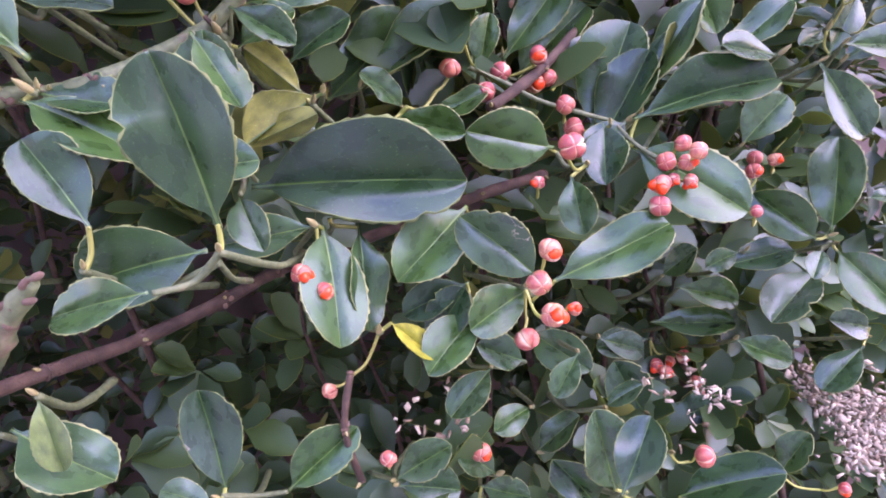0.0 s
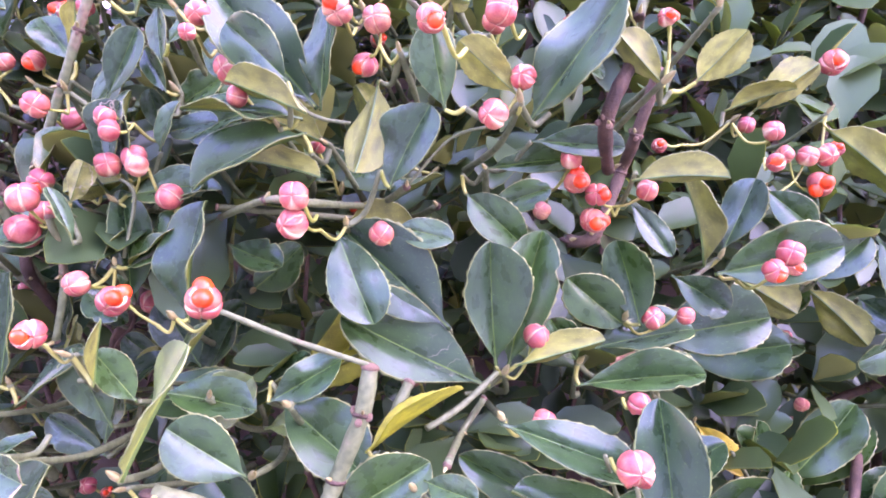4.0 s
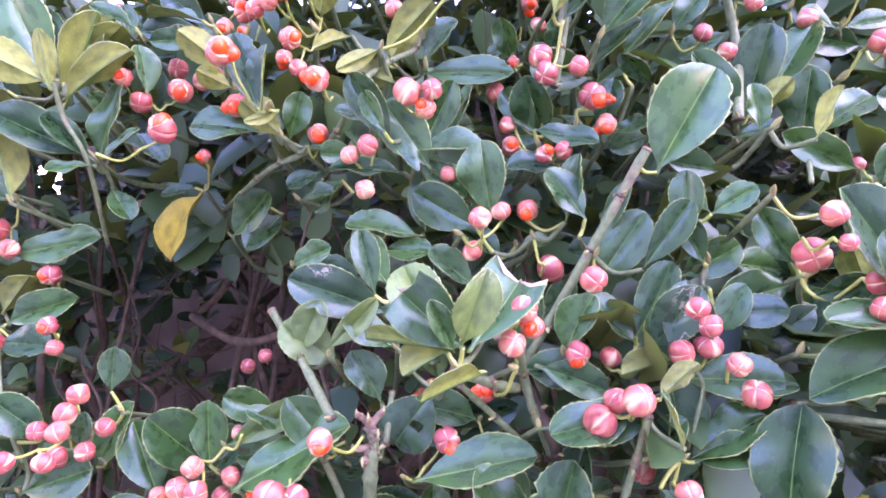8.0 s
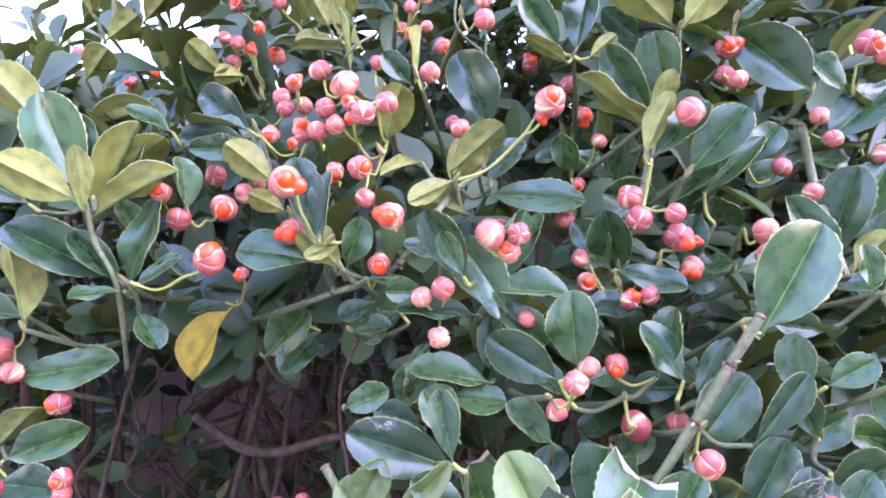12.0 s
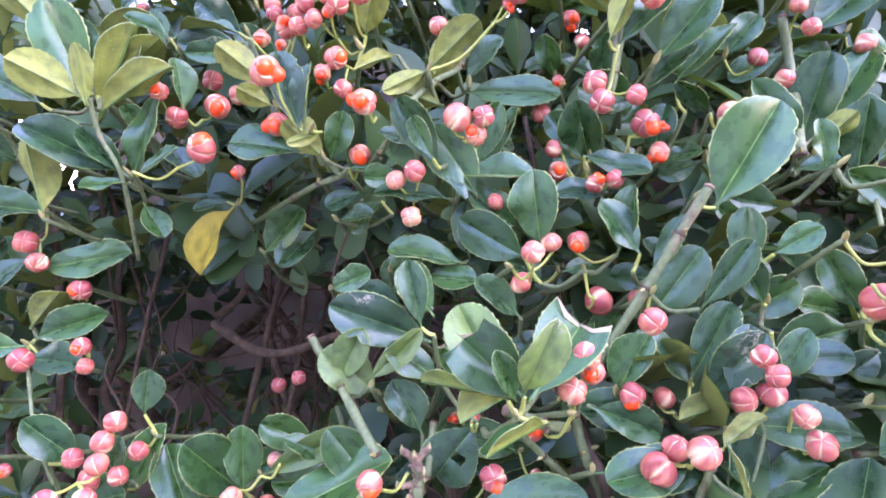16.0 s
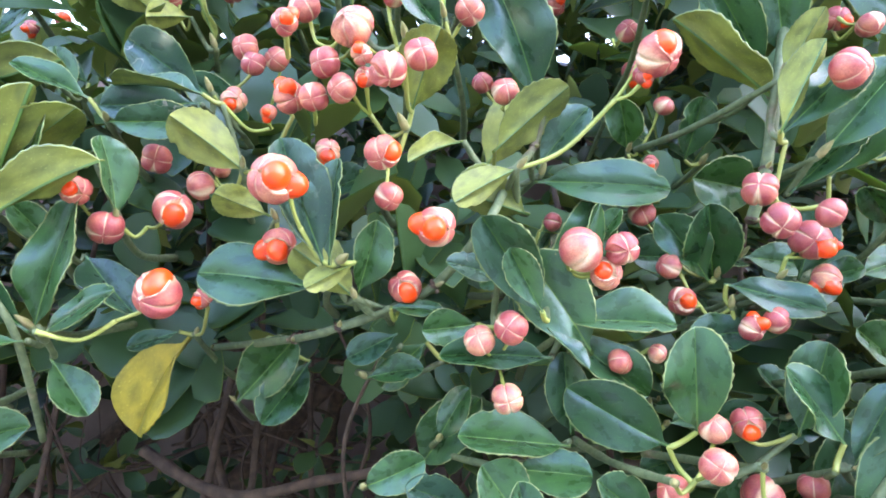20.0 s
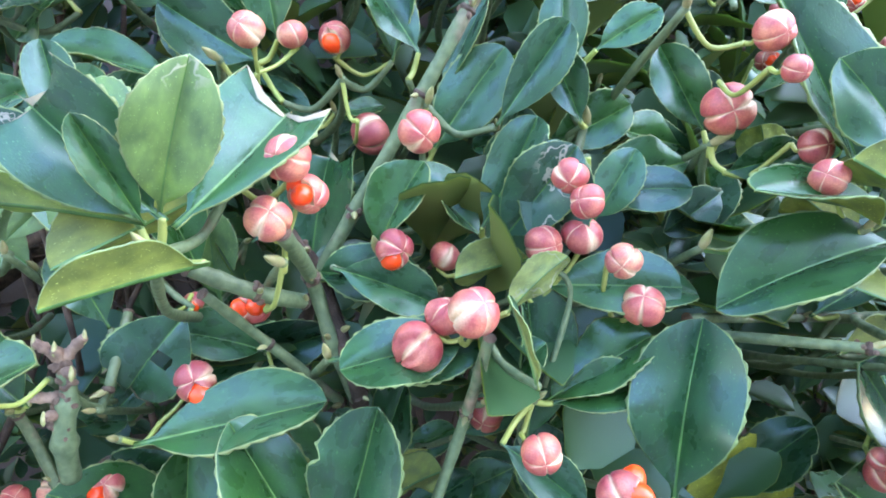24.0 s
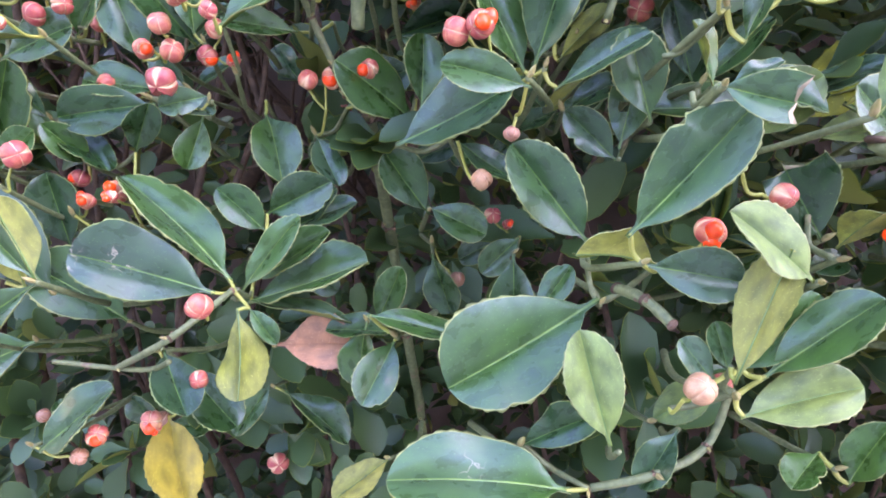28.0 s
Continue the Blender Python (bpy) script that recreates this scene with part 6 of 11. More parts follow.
leaf(s, (0.1723, 0.2936, 1.1625), (0.1694, 0.2856, 1.2049), (0.97, 0.18, 0.18), 0.0168, 'u')
leaf(s, (0.1530, 0.2828, 1.1616), (0.1761, 0.2790, 1.1453), (-0.17, -0.99, 0.00), 0.0161, 'g')
s = shoot((0.1902, 0.3013, 1.2299))
stem(s, (0.1926, 0.3130, 1.2369))
stem(s, (0.2075, 0.3154, 1.2368))
leaf(s, (0.1926, 0.3120, 1.2369), (0.2200, 0.3060, 1.2491), (-0.17, 0.68, 0.71), 0.0173, 'u')
leaf(s, (0.2075, 0.3154, 1.2368), (0.2366, 0.3086, 1.2571), (-0.1, 0.89, 0.44), 0.0158, 'u')
k = stalk(s, (0.1902, 0.3013, 1.2299), (0.1974, 0.3076, 1.2262))
fruit(k, (0.1983, 0.3031, 1.2284), 0.0039, 'p')
k = stalk(s, (0.1902, 0.3013, 1.2299), (0.1671, 0.3024, 1.2202))
fruit(k, (0.1545, 0.2948, 1.2191), 0.0035, 'o')
k = stalk(s, (0.1902, 0.3013, 1.2299), (0.2012, 0.2920, 1.2181))
fruit(k, (0.2012, 0.2860, 1.2221), 0.0045, 'p')
s = shoot((0.2005, 0.3216, 1.1590))
leaf(s, (0.1959, 0.3216, 1.1588), (0.2249, 0.3147, 1.1386), (0.56, 0.73, 0.40), 0.0203, 'u')
s = shoot((0.2372, 0.3283, 1.1516))
stem(s, (0.2277, 0.3046, 1.1538))
stem(s, (0.2629, 0.3268, 1.1434))
leaf(s, (0.2378, 0.3283, 1.1503), (0.2649, 0.3228, 1.1229), (0.61, 0.65, 0.44), 0.0185, 'u')
leaf(s, (0.2277, 0.3046, 1.1538), (0.2499, 0.2978, 1.1757), (-0.48, -0.85, 0.23), 0.0180, 'g')
leaf(s, (0.2629, 0.3268, 1.1434), (0.2737, 0.3087, 1.1305), (-0.57, -0.67, 0.46), 0.0140, 'g')
s = shoot((0.2066, 0.3058, 1.1991))
leaf(s, (0.2066, 0.3058, 1.1991), (0.2233, 0.2954, 1.1793), (-0.41, -0.9, 0.14), 0.0158, 'g')
k = stalk(s, (0.2066, 0.3058, 1.1991), (0.2267, 0.3156, 1.2026))
fruit(k, (0.2379, 0.3139, 1.2005), 0.0063, 'o')
fruit(k, (0.2318, 0.3125, 1.2140), 0.0050, 'p')
fruit(k, (0.2205, 0.3119, 1.2151), 0.0043, 'p')
s = shoot((0.2512, 0.3235, 1.0376))
leaf(s, (0.2512, 0.3235, 1.0376), (0.2801, 0.3208, 1.0569), (-0.42, -0.74, 0.52), 0.0185, 'g')
k = stalk(s, (0.2512, 0.3235, 1.0376), (0.2393, 0.3035, 1.0337))
fruit(k, (0.2295, 0.2972, 1.0353), 0.0048, 'o')
fruit(k, (0.2372, 0.2982, 1.0371), 0.0040, 'p')
s = shoot((0.3392, 0.3276, 1.1238))
leaf(s, (0.3377, 0.3276, 1.1253), (0.3768, 0.3142, 1.1688), (-0.63, -0.73, 0.27), 0.0325, 'g')
k = stalk(s, (0.3392, 0.3276, 1.1238), (0.3747, 0.3228, 1.1245))
fruit(k, (0.3820, 0.3151, 1.1299), 0.0051, 'o')
s = shoot((0.3148, 0.3288, 1.1583))
stem(s, (0.3101, 0.3172, 1.1522))
leaf(s, (0.3181, 0.3288, 1.1664), (0.3520, 0.3244, 1.1852), (-0.32, -0.89, 0.32), 0.0220, 'g')
leaf(s, (0.3101, 0.3172, 1.1522), (0.2863, 0.3199, 1.173), (0.6, 0.5, 0.62), 0.0139, 'u')
k = stalk(s, (0.3148, 0.3288, 1.1583), (0.3510, 0.3310, 1.1711))
fruit(k, (0.3581, 0.3256, 1.1792), 0.0043, 'p')
s = shoot((0.3070, 0.3235, 1.1175))
stem(s, (0.3009, 0.3153, 1.1304))
leaf(s, (0.2983, 0.3235, 1.1270), (0.2579, 0.3142, 1.1131), (0.17, -0.99, -0.01), 0.0247, 'g')
leaf(s, (0.2968, 0.3158, 1.1314), (0.3242, 0.3078, 1.1574), (0.37, 0.93, 0.00), 0.0181, 'u')
s = shoot((0.3271, 0.3300, 1.1046))
stem(s, (0.3213, 0.3291, 1.1063))
stem(s, (0.3363, 0.3496, 1.1029))
leaf(s, (0.3267, 0.3323, 1.1009), (0.3401, 0.3201, 1.0532), (-0.30, -0.94, 0.18), 0.0283, 'g')
leaf(s, (0.3250, 0.3277, 1.1134), (0.3615, 0.3183, 1.1198), (-0.28, -0.93, 0.24), 0.0162, 'g')
leaf(s, (0.3213, 0.3281, 1.1063), (0.2753, 0.3221, 1.1170), (0.16, -0.98, 0.14), 0.0216, 'g')
leaf(s, (0.3317, 0.3496, 1.1026), (0.2867, 0.3306, 1.0752), (-0.05, -0.75, 0.66), 0.0316, 'g')
s = shoot((0.2809, 0.2974, 1.0149))
stem(s, (0.2690, 0.3097, 1.0126))
stem(s, (0.2617, 0.3052, 1.0014))
leaf(s, (0.2743, 0.2953, 1.0153), (0.3008, 0.2957, 1.0546), (-0.88, -0.25, 0.40), 0.0203, 'g')
leaf(s, (0.2739, 0.2995, 1.0135), (0.3118, 0.2968, 1.0715), (-0.86, -0.33, 0.39), 0.0319, 'g')
leaf(s, (0.2615, 0.3097, 1.0097), (0.2897, 0.3191, 1.0604), (-0.68, -0.72, 0.16), 0.0325, 'g')
leaf(s, (0.2617, 0.3042, 1.0014), (0.2887, 0.2982, 1.0445), (-0.71, -0.60, 0.36), 0.0289, 'g')
s = shoot((0.3319, 0.2679, 1.0355))
stem(s, (0.3142, 0.2791, 1.0376))
leaf(s, (0.3319, 0.2679, 1.0355), (0.299, 0.2579, 1.0417), (0.34, -0.84, 0.43), 0.0147, 'g')
leaf(s, (0.3142, 0.2791, 1.0376), (0.3414, 0.2739, 1.061), (-0.58, -0.61, 0.54), 0.0202, 'g')
s = shoot((0.0552, 0.2148, 1.0434))
stem(s, (0.0518, 0.2076, 1.0580))
leaf(s, (0.0513, 0.2148, 1.0420), (0.0850, 0.2024, 1.0246), (-0.14, -0.76, 0.63), 0.0192, 'g')
leaf(s, (0.0592, 0.2076, 1.0512), (0.0278, 0.2044, 1.0934), (0.52, -0.81, 0.28), 0.0259, 'g')
s = shoot((0.0649, 0.1964, 0.9943))
leaf(s, (0.0687, 0.1964, 1.0055), (0.0542, 0.2029, 1.0305), (0.54, -0.77, 0.33), 0.0167, 'g')
s = shoot((0.1303, 0.2415, 1.0337))
leaf(s, (0.1283, 0.2437, 1.0369), (0.1101, 0.2446, 1.0546), (0.24, 0.95, 0.19), 0.0145, 'u')
s = shoot((0.1053, 0.2332, 1.0579))
stem(s, (0.1095, 0.2389, 1.0539))
stem(s, (0.0978, 0.2260, 1.0580))
stem(s, (0.1099, 0.2297, 1.0649))
stem(s, (0.1087, 0.2338, 1.0735))
leaf(s, (0.1095, 0.2379, 1.0539), (0.1277, 0.2319, 1.0647), (-0.50, -0.75, 0.43), 0.0124, 'g')
leaf(s, (0.0978, 0.2250, 1.0580), (0.1098, 0.2190, 1.0336), (0.29, -0.89, 0.36), 0.0157, 'g')
leaf(s, (0.1099, 0.2287, 1.0649), (0.1285, 0.2227, 1.0522), (0.00, -0.90, 0.43), 0.0110, 'g')
leaf(s, (0.1087, 0.2328, 1.0735), (0.0603, 0.2268, 1.1066), (0.27, -0.94, 0.22), 0.0153, 'g')
k = stalk(s, (0.1053, 0.2332, 1.0579), (0.1021, 0.2363, 1.0613))
fruit(k, (0.0973, 0.2310, 1.0711), 0.0042, 'p')
k = stalk(s, (0.1095, 0.2389, 1.0539), (0.0892, 0.2385, 1.0723))
fruit(k, (0.0892, 0.2325, 1.0763), 0.0048, 's')
s = shoot((0.1858, 0.2614, 0.9834))
leaf(s, (0.1854, 0.2614, 0.9882), (0.1544, 0.2360, 0.9720), (0.26, -0.69, 0.68), 0.0244, 'g')
s = shoot((0.2005, 0.2383, 0.9570))
stem(s, (0.2118, 0.2467, 0.9518))
leaf(s, (0.2060, 0.2383, 0.9604), (0.1783, 0.2362, 0.9876), (0.04, -1.00, -0.04), 0.0220, 'g')
leaf(s, (0.2144, 0.2467, 0.9552), (0.2642, 0.2410, 0.9755), (-0.33, -0.80, 0.50), 0.0242, 'g')
leaf(s, (0.2045, 0.2468, 0.9539), (0.1765, 0.2340, 0.9452), (0.33, -0.70, 0.64), 0.0181, 'g')
k = stalk(s, (0.2005, 0.2383, 0.9570), (0.2029, 0.2312, 0.9555))
fruit(k, (0.2000, 0.2190, 0.9642), 0.0044, 's')
k = stalk(s, (0.2005, 0.2383, 0.9570), (0.2013, 0.2421, 0.9427))
fruit(k, (0.1986, 0.2354, 0.9372), 0.0047, 's')
k = stalk(s, (0.2060, 0.2383, 0.9604), (0.2040, 0.2229, 0.9722))
fruit(k, (0.2040, 0.2169, 0.9762), 0.0042, 'o')
k = stalk(s, (0.2005, 0.2383, 0.9570), (0.2012, 0.2163, 0.9509))
fruit(k, (0.2012, 0.2103, 0.9549), 0.0043, 'o')
fruit(k, (0.2116, 0.2162, 0.9536), 0.0026, 'o')
s = shoot((0.2543, 0.2723, 1.0140))
leaf(s, (0.2514, 0.2723, 1.0145), (0.2418, 0.2520, 0.9905), (-0.25, -0.58, 0.77), 0.0186, 'g')
k = stalk(s, (0.2543, 0.2723, 1.0140), (0.2489, 0.2831, 1.0123))
fruit(k, (0.2427, 0.2852, 1.0133), 0.0049, 'p')
k = stalk(s, (0.2455, 0.3026, 1.0175), (0.2394, 0.2858, 1.0230))
fruit(k, (0.2367, 0.2784, 1.0241), 0.0042, 'p')
s = shoot((0.2678, 0.2688, 1.0004))
stem(s, (0.2769, 0.2699, 1.0128))
leaf(s, (0.2624, 0.2688, 1.0032), (0.2965, 0.2375, 0.9758), (-0.53, -0.75, 0.39), 0.0304, 'g')
leaf(s, (0.2637, 0.2699, 1.0149), (0.3230, 0.2532, 1.0331), (-0.50, -0.71, 0.50), 0.0257, 'g')
k = stalk(s, (0.2678, 0.2688, 1.0004), (0.2729, 0.2623, 0.9920))
fruit(k, (0.2679, 0.2509, 0.9973), 0.0040, 'p')
fruit(k, (0.2759, 0.2516, 1.0038), 0.0036, 'p')
fruit(k, (0.2751, 0.2477, 0.9964), 0.0035, 'o')
fruit(k, (0.2643, 0.2486, 0.9886), 0.0042, 'o')
fruit(k, (0.2697, 0.2487, 0.9902), 0.0026, 'o')
fruit(k, (0.2773, 0.2487, 0.9884), 0.0031, 'o')
k = stalk(s, (0.2678, 0.2688, 1.0004), (0.2758, 0.2466, 0.9972))
fruit(k, (0.2758, 0.2406, 1.0012), 0.0037, 'p')
k = stalk(s, (0.2740, 0.2688, 0.9713), (0.2657, 0.2533, 0.9784))
fruit(k, (0.2621, 0.2464, 0.9802), 0.0044, 'p')
k = stalk(s, (0.3110, 0.2541, 0.9661), (0.3008, 0.2399, 0.9734))
fruit(k, (0.2962, 0.2336, 0.9753), 0.0026, 'p')
s = shoot((0.2363, 0.2566, 0.9998))
stem(s, (0.2284, 0.2702, 1.0048))
leaf(s, (0.2288, 0.2566, 0.9961), (0.2273, 0.2444, 0.9747), (-0.47, -0.66, 0.59), 0.0151, 'g')
leaf(s, (0.2274, 0.2702, 1.0069), (0.1903, 0.2518, 1.0180), (0.43, -0.90, -0.06), 0.0242, 'g')
k = stalk(s, (0.2284, 0.2702, 1.0048), (0.2141, 0.2826, 1.0247))
fruit(k, (0.2026, 0.2830, 1.0332), 0.0046, 's')
k = stalk(s, (0.2363, 0.2566, 0.9998), (0.2210, 0.2400, 1.0054))
fruit(k, (0.2210, 0.2340, 1.0094), 0.0051, 's')
k = stalk(s, (0.2204, 0.2750, 0.9877), (0.2152, 0.2580, 0.9940))
fruit(k, (0.2129, 0.2505, 0.9954), 0.0026, 'o')
s = shoot((0.2262, 0.3326, 1.0528))
stem(s, (0.2374, 0.3465, 1.0396))
stem(s, (0.2178, 0.3244, 1.0591))
leaf(s, (0.2260, 0.3326, 1.0496), (0.2600, 0.3250, 1.0900), (-0.33, -0.94, 0.10), 0.0251, 'g')
leaf(s, (0.2364, 0.3465, 1.0403), (0.2755, 0.3426, 1.0791), (-0.53, -0.72, 0.45), 0.0276, 'g')
leaf(s, (0.2178, 0.3234, 1.0591), (0.1976, 0.3174, 1.0815), (0.34, -0.94, 0.06), 0.0174, 'g')
k = stalk(s, (0.2262, 0.3326, 1.0528), (0.2382, 0.3473, 1.0686))
fruit(k, (0.2378, 0.3489, 1.0794), 0.0056, 'd')
s = shoot((0.3798, 0.2896, 0.9437))
leaf(s, (0.3819, 0.2898, 0.9448), (0.3878, 0.2944, 0.9937), (-0.73, -0.65, 0.21), 0.0251, 'g')
leaf(s, (0.3737, 0.2894, 0.9422), (0.3448, 0.2945, 0.9683), (-0.18, -0.98, -0.03), 0.0222, 'g')
s = shoot((0.3990, 0.3066, 0.9340))
stem(s, (0.3861, 0.3001, 0.9339))
stem(s, (0.4034, 0.3191, 0.9242))
stem(s, (0.4091, 0.2976, 0.9591))
leaf(s, (0.4006, 0.3066, 0.9300), (0.4077, 0.2701, 0.9045), (-0.70, -0.36, 0.62), 0.0255, 'g')
leaf(s, (0.3861, 0.3001, 0.9339), (0.3712, 0.2885, 0.9247), (-0.24, -0.4, 0.89), 0.0114, 'g')
leaf(s, (0.4023, 0.3191, 0.9163), (0.3576, 0.3019, 0.8941), (-0.33, -0.42, 0.84), 0.0276, 'g')
leaf(s, (0.4091, 0.2966, 0.9591), (0.4290, 0.2906, 0.9588), (-0.18, -0.64, 0.75), 0.0117, 'g')
s = shoot((0.3459, 0.3079, 0.9720))
k = stalk(s, (0.3459, 0.3079, 0.9720), (0.3552, 0.3123, 0.9739))
fruit(k, (0.3566, 0.3153, 0.9853), 0.0042, 'p')
k = stalk(s, (0.3459, 0.3079, 0.9720), (0.3417, 0.2966, 0.9810))
fruit(k, (0.3371, 0.2902, 0.9824), 0.0040, 'o')
k = stalk(s, (0.3715, 0.3196, 0.9768), (0.3608, 0.3057, 0.9837))
fruit(k, (0.3560, 0.2995, 0.9854), 0.0035, 'o')
s = shoot((0.2979, 0.3111, 0.9286))
leaf(s, (0.2979, 0.3111, 0.9286), (0.3089, 0.294, 0.9462), (-0.87, -0.48, 0.07), 0.0152, 'g')
s = shoot((0.3339, 0.3527, 0.8829))
stem(s, (0.3270, 0.3435, 0.9089))
leaf(s, (0.3128, 0.3527, 0.8864), (0.3584, 0.3345, 0.8849), (-0.52, -0.64, 0.57), 0.0206, 'g')
leaf(s, (0.327, 0.3435, 0.9089), (0.3595, 0.3309, 0.9002), (-0.17, -0.82, 0.54), 0.0194, 'g')
k = stalk(s, (0.3339, 0.3527, 0.8829), (0.3421, 0.3647, 0.8669))
fruit(k, (0.3420, 0.3659, 0.8644), 0.0048, 'o')
s = shoot((0.3126, 0.3529, 0.8751))
leaf(s, (0.3126, 0.3529, 0.8751), (0.276, 0.3512, 0.8764), (0.06, -0.82, 0.57), 0.0184, 'g')
k = stalk(s, (0.3126, 0.3529, 0.8751), (0.3235, 0.3547, 0.8611))
fruit(k, (0.3242, 0.3514, 0.8580), 0.0043, 'o')
fruit(k, (0.3296, 0.3435, 0.8639), 0.0044, 'p')
k = stalk(s, (0.3126, 0.3529, 0.8751), (0.3139, 0.3480, 0.8606))
fruit(k, (0.3095, 0.3395, 0.8633), 0.0045, 'o')
k = stalk(s, (0.3223, 0.3517, 0.8483), (0.3143, 0.3374, 0.8588))
fruit(k, (0.3107, 0.3311, 0.8622), 0.0042, 'o')
s = shoot((0.2186, 0.3012, 0.9101))
leaf(s, (0.2203, 0.3012, 0.9128), (0.2365, 0.2727, 0.9032), (-0.63, -0.49, 0.60), 0.0202, 'g')
s = shoot((0.1799, 0.2481, 0.9541))
leaf(s, (0.1811, 0.2463, 0.9461), (0.1588, 0.2262, 0.9389), (-0.05, -0.53, 0.85), 0.0178, 'g')
leaf(s, (0.1808, 0.2499, 0.9593), (0.1529, 0.2489, 0.9522), (-0.11, -0.84, 0.53), 0.0149, 'g')
s = shoot((0.1929, 0.2774, 0.9091))
stem(s, (0.2070, 0.2691, 0.9128))
leaf(s, (0.1929, 0.2774, 0.9091), (0.1701, 0.2646, 0.8955), (0.02, -0.74, 0.67), 0.0167, 'g')
leaf(s, (0.207, 0.2691, 0.9128), (0.1847, 0.2585, 0.9288), (0.55, -0.8, 0.23), 0.0154, 'g')
s = shoot((0.2439, 0.2334, 0.8558))
leaf(s, (0.2338, 0.2334, 0.8609), (0.2503, 0.2383, 0.8918), (-0.60, -0.78, 0.17), 0.0205, 'g')
s = shoot((0.2799, 0.2683, 0.8202))
leaf(s, (0.2800, 0.2683, 0.8267), (0.3149, 0.2412, 0.8519), (-0.72, -0.28, 0.64), 0.0300, 'g')
s = shoot((0.2717, 0.2607, 0.8582))
k = stalk(s, (0.2717, 0.2607, 0.8582), (0.2826, 0.2618, 0.8499))
fruit(k, (0.2865, 0.2550, 0.8561), 0.0053, 's')
s = shoot((0.2390, 0.2710, 0.8279))
stem(s, (0.2473, 0.2562, 0.8453))
leaf(s, (0.239, 0.271, 0.8279), (0.2193, 0.2606, 0.8606), (0.36, -0.93, -0.08), 0.0181, 'g')
leaf(s, (0.2417, 0.2562, 0.8466), (0.2316, 0.2532, 0.8920), (-0.03, -1.00, -0.07), 0.0254, 'g')
s = shoot((0.1415, 0.2586, 0.8732))
leaf(s, (0.1415, 0.2586, 0.8732), (0.1652, 0.2479, 0.8908), (-0.59, -0.73, 0.34), 0.0161, 'g')
k = stalk(s, (0.1395, 0.2521, 0.8849), (0.1394, 0.2367, 0.8972))
fruit(k, (0.1393, 0.2298, 0.9013), 0.0032, 's')
s = shoot((0.1896, 0.2723, 0.8568))
stem(s, (0.1665, 0.2531, 0.8572))
leaf(s, (0.1896, 0.2723, 0.8568), (0.1711, 0.2647, 0.8799), (0.47, -0.88, 0.09), 0.0149, 'g')
k = stalk(s, (0.1896, 0.2723, 0.8568), (0.1828, 0.2735, 0.8694))
fruit(k, (0.1816, 0.2668, 0.8736), 0.0047, 'o')
s = shoot((0.1834, 0.2916, 0.8295))
leaf(s, (0.1843, 0.2916, 0.8392), (0.2060, 0.2750, 0.8390), (-0.75, -0.42, 0.50), 0.0163, 'g')
s = shoot((0.3434, 0.2760, 0.8208))
leaf(s, (0.3434, 0.276, 0.8208), (0.3492, 0.264, 0.8495), (-0.96, -0.26, 0.08), 0.0167, 'g')
k = stalk(s, (0.3434, 0.2760, 0.8208), (0.3637, 0.2715, 0.8098))
fruit(k, (0.3707, 0.2628, 0.8145), 0.0035, 'o')
s = shoot((0.4162, 0.2990, 0.8787))
leaf(s, (0.4132, 0.2976, 0.8746), (0.3808, 0.2908, 0.856), (-0.34, -0.52, 0.79), 0.0196, 'g')
leaf(s, (0.4192, 0.3004, 0.8828), (0.3938, 0.2932, 0.8928), (0.31, -0.94, 0.11), 0.0160, 'g')
s = shoot((0.0521, 0.1843, 0.9655))
stem(s, (0.0331, 0.1967, 0.9512))
leaf(s, (0.0515, 0.1843, 0.9656), (0.0550, 0.1782, 0.9456), (0.18, -0.93, 0.31), 0.0091, 'v')
leaf(s, (0.0362, 0.1967, 0.9523), (0.0633, 0.1813, 0.9418), (-0.15, -0.67, 0.73), 0.0181, 'g')
s = shoot((0.0801, 0.2201, 0.9038))
stem(s, (0.1017, 0.2272, 0.8975))
leaf(s, (0.0807, 0.2265, 0.9027), (0.0775, 0.2297, 0.9414), (0.35, -0.93, 0.11), 0.0190, 'g')
leaf(s, (0.0796, 0.2138, 0.9049), (0.0642, 0.2148, 0.9153), (0.43, -0.58, 0.69), 0.0105, 'g')
leaf(s, (0.1017, 0.2272, 0.8975), (0.1263, 0.2244, 0.9192), (-0.44, -0.81, 0.4), 0.0156, 'g')
s = shoot((0.1255, 0.2406, 0.9914))
stem(s, (0.1312, 0.2528, 0.9887))
leaf(s, (0.1255, 0.2406, 0.9914), (0.0909, 0.2406, 0.99), (-0.02, -0.8, 0.6), 0.0151, 'g')
leaf(s, (0.1274, 0.2455, 0.9904), (0.1299, 0.2171, 0.9555), (0.24, -0.74, 0.63), 0.0253, 'g')
leaf(s, (0.1404, 0.2522, 0.9881), (0.1421, 0.2327, 0.9534), (0.41, -0.76, 0.51), 0.0190, 'g')
leaf(s, (0.1291, 0.2607, 0.99), (0.1709, 0.2479, 0.9973), (-0.33, -0.74, 0.59), 0.0194, 'g')
k = stalk(s, (0.1255, 0.2406, 0.9914), (0.1233, 0.2400, 0.9759))
fruit(k, (0.1185, 0.2290, 0.9774), 0.0035, 'o')
fruit(k, (0.1254, 0.2290, 0.9700), 0.0034, 'o')
s = shoot((0.1423, 0.2374, 0.9486))
stem(s, (0.1603, 0.2512, 0.9352))
leaf(s, (0.1470, 0.2374, 0.9523), (0.1628, 0.2320, 0.9380), (-0.02, -0.75, 0.66), 0.0107, 'l')
leaf(s, (0.1603, 0.2502, 0.9352), (0.1784, 0.2442, 0.9590), (-0.46, -0.88, 0.13), 0.0172, 'g')
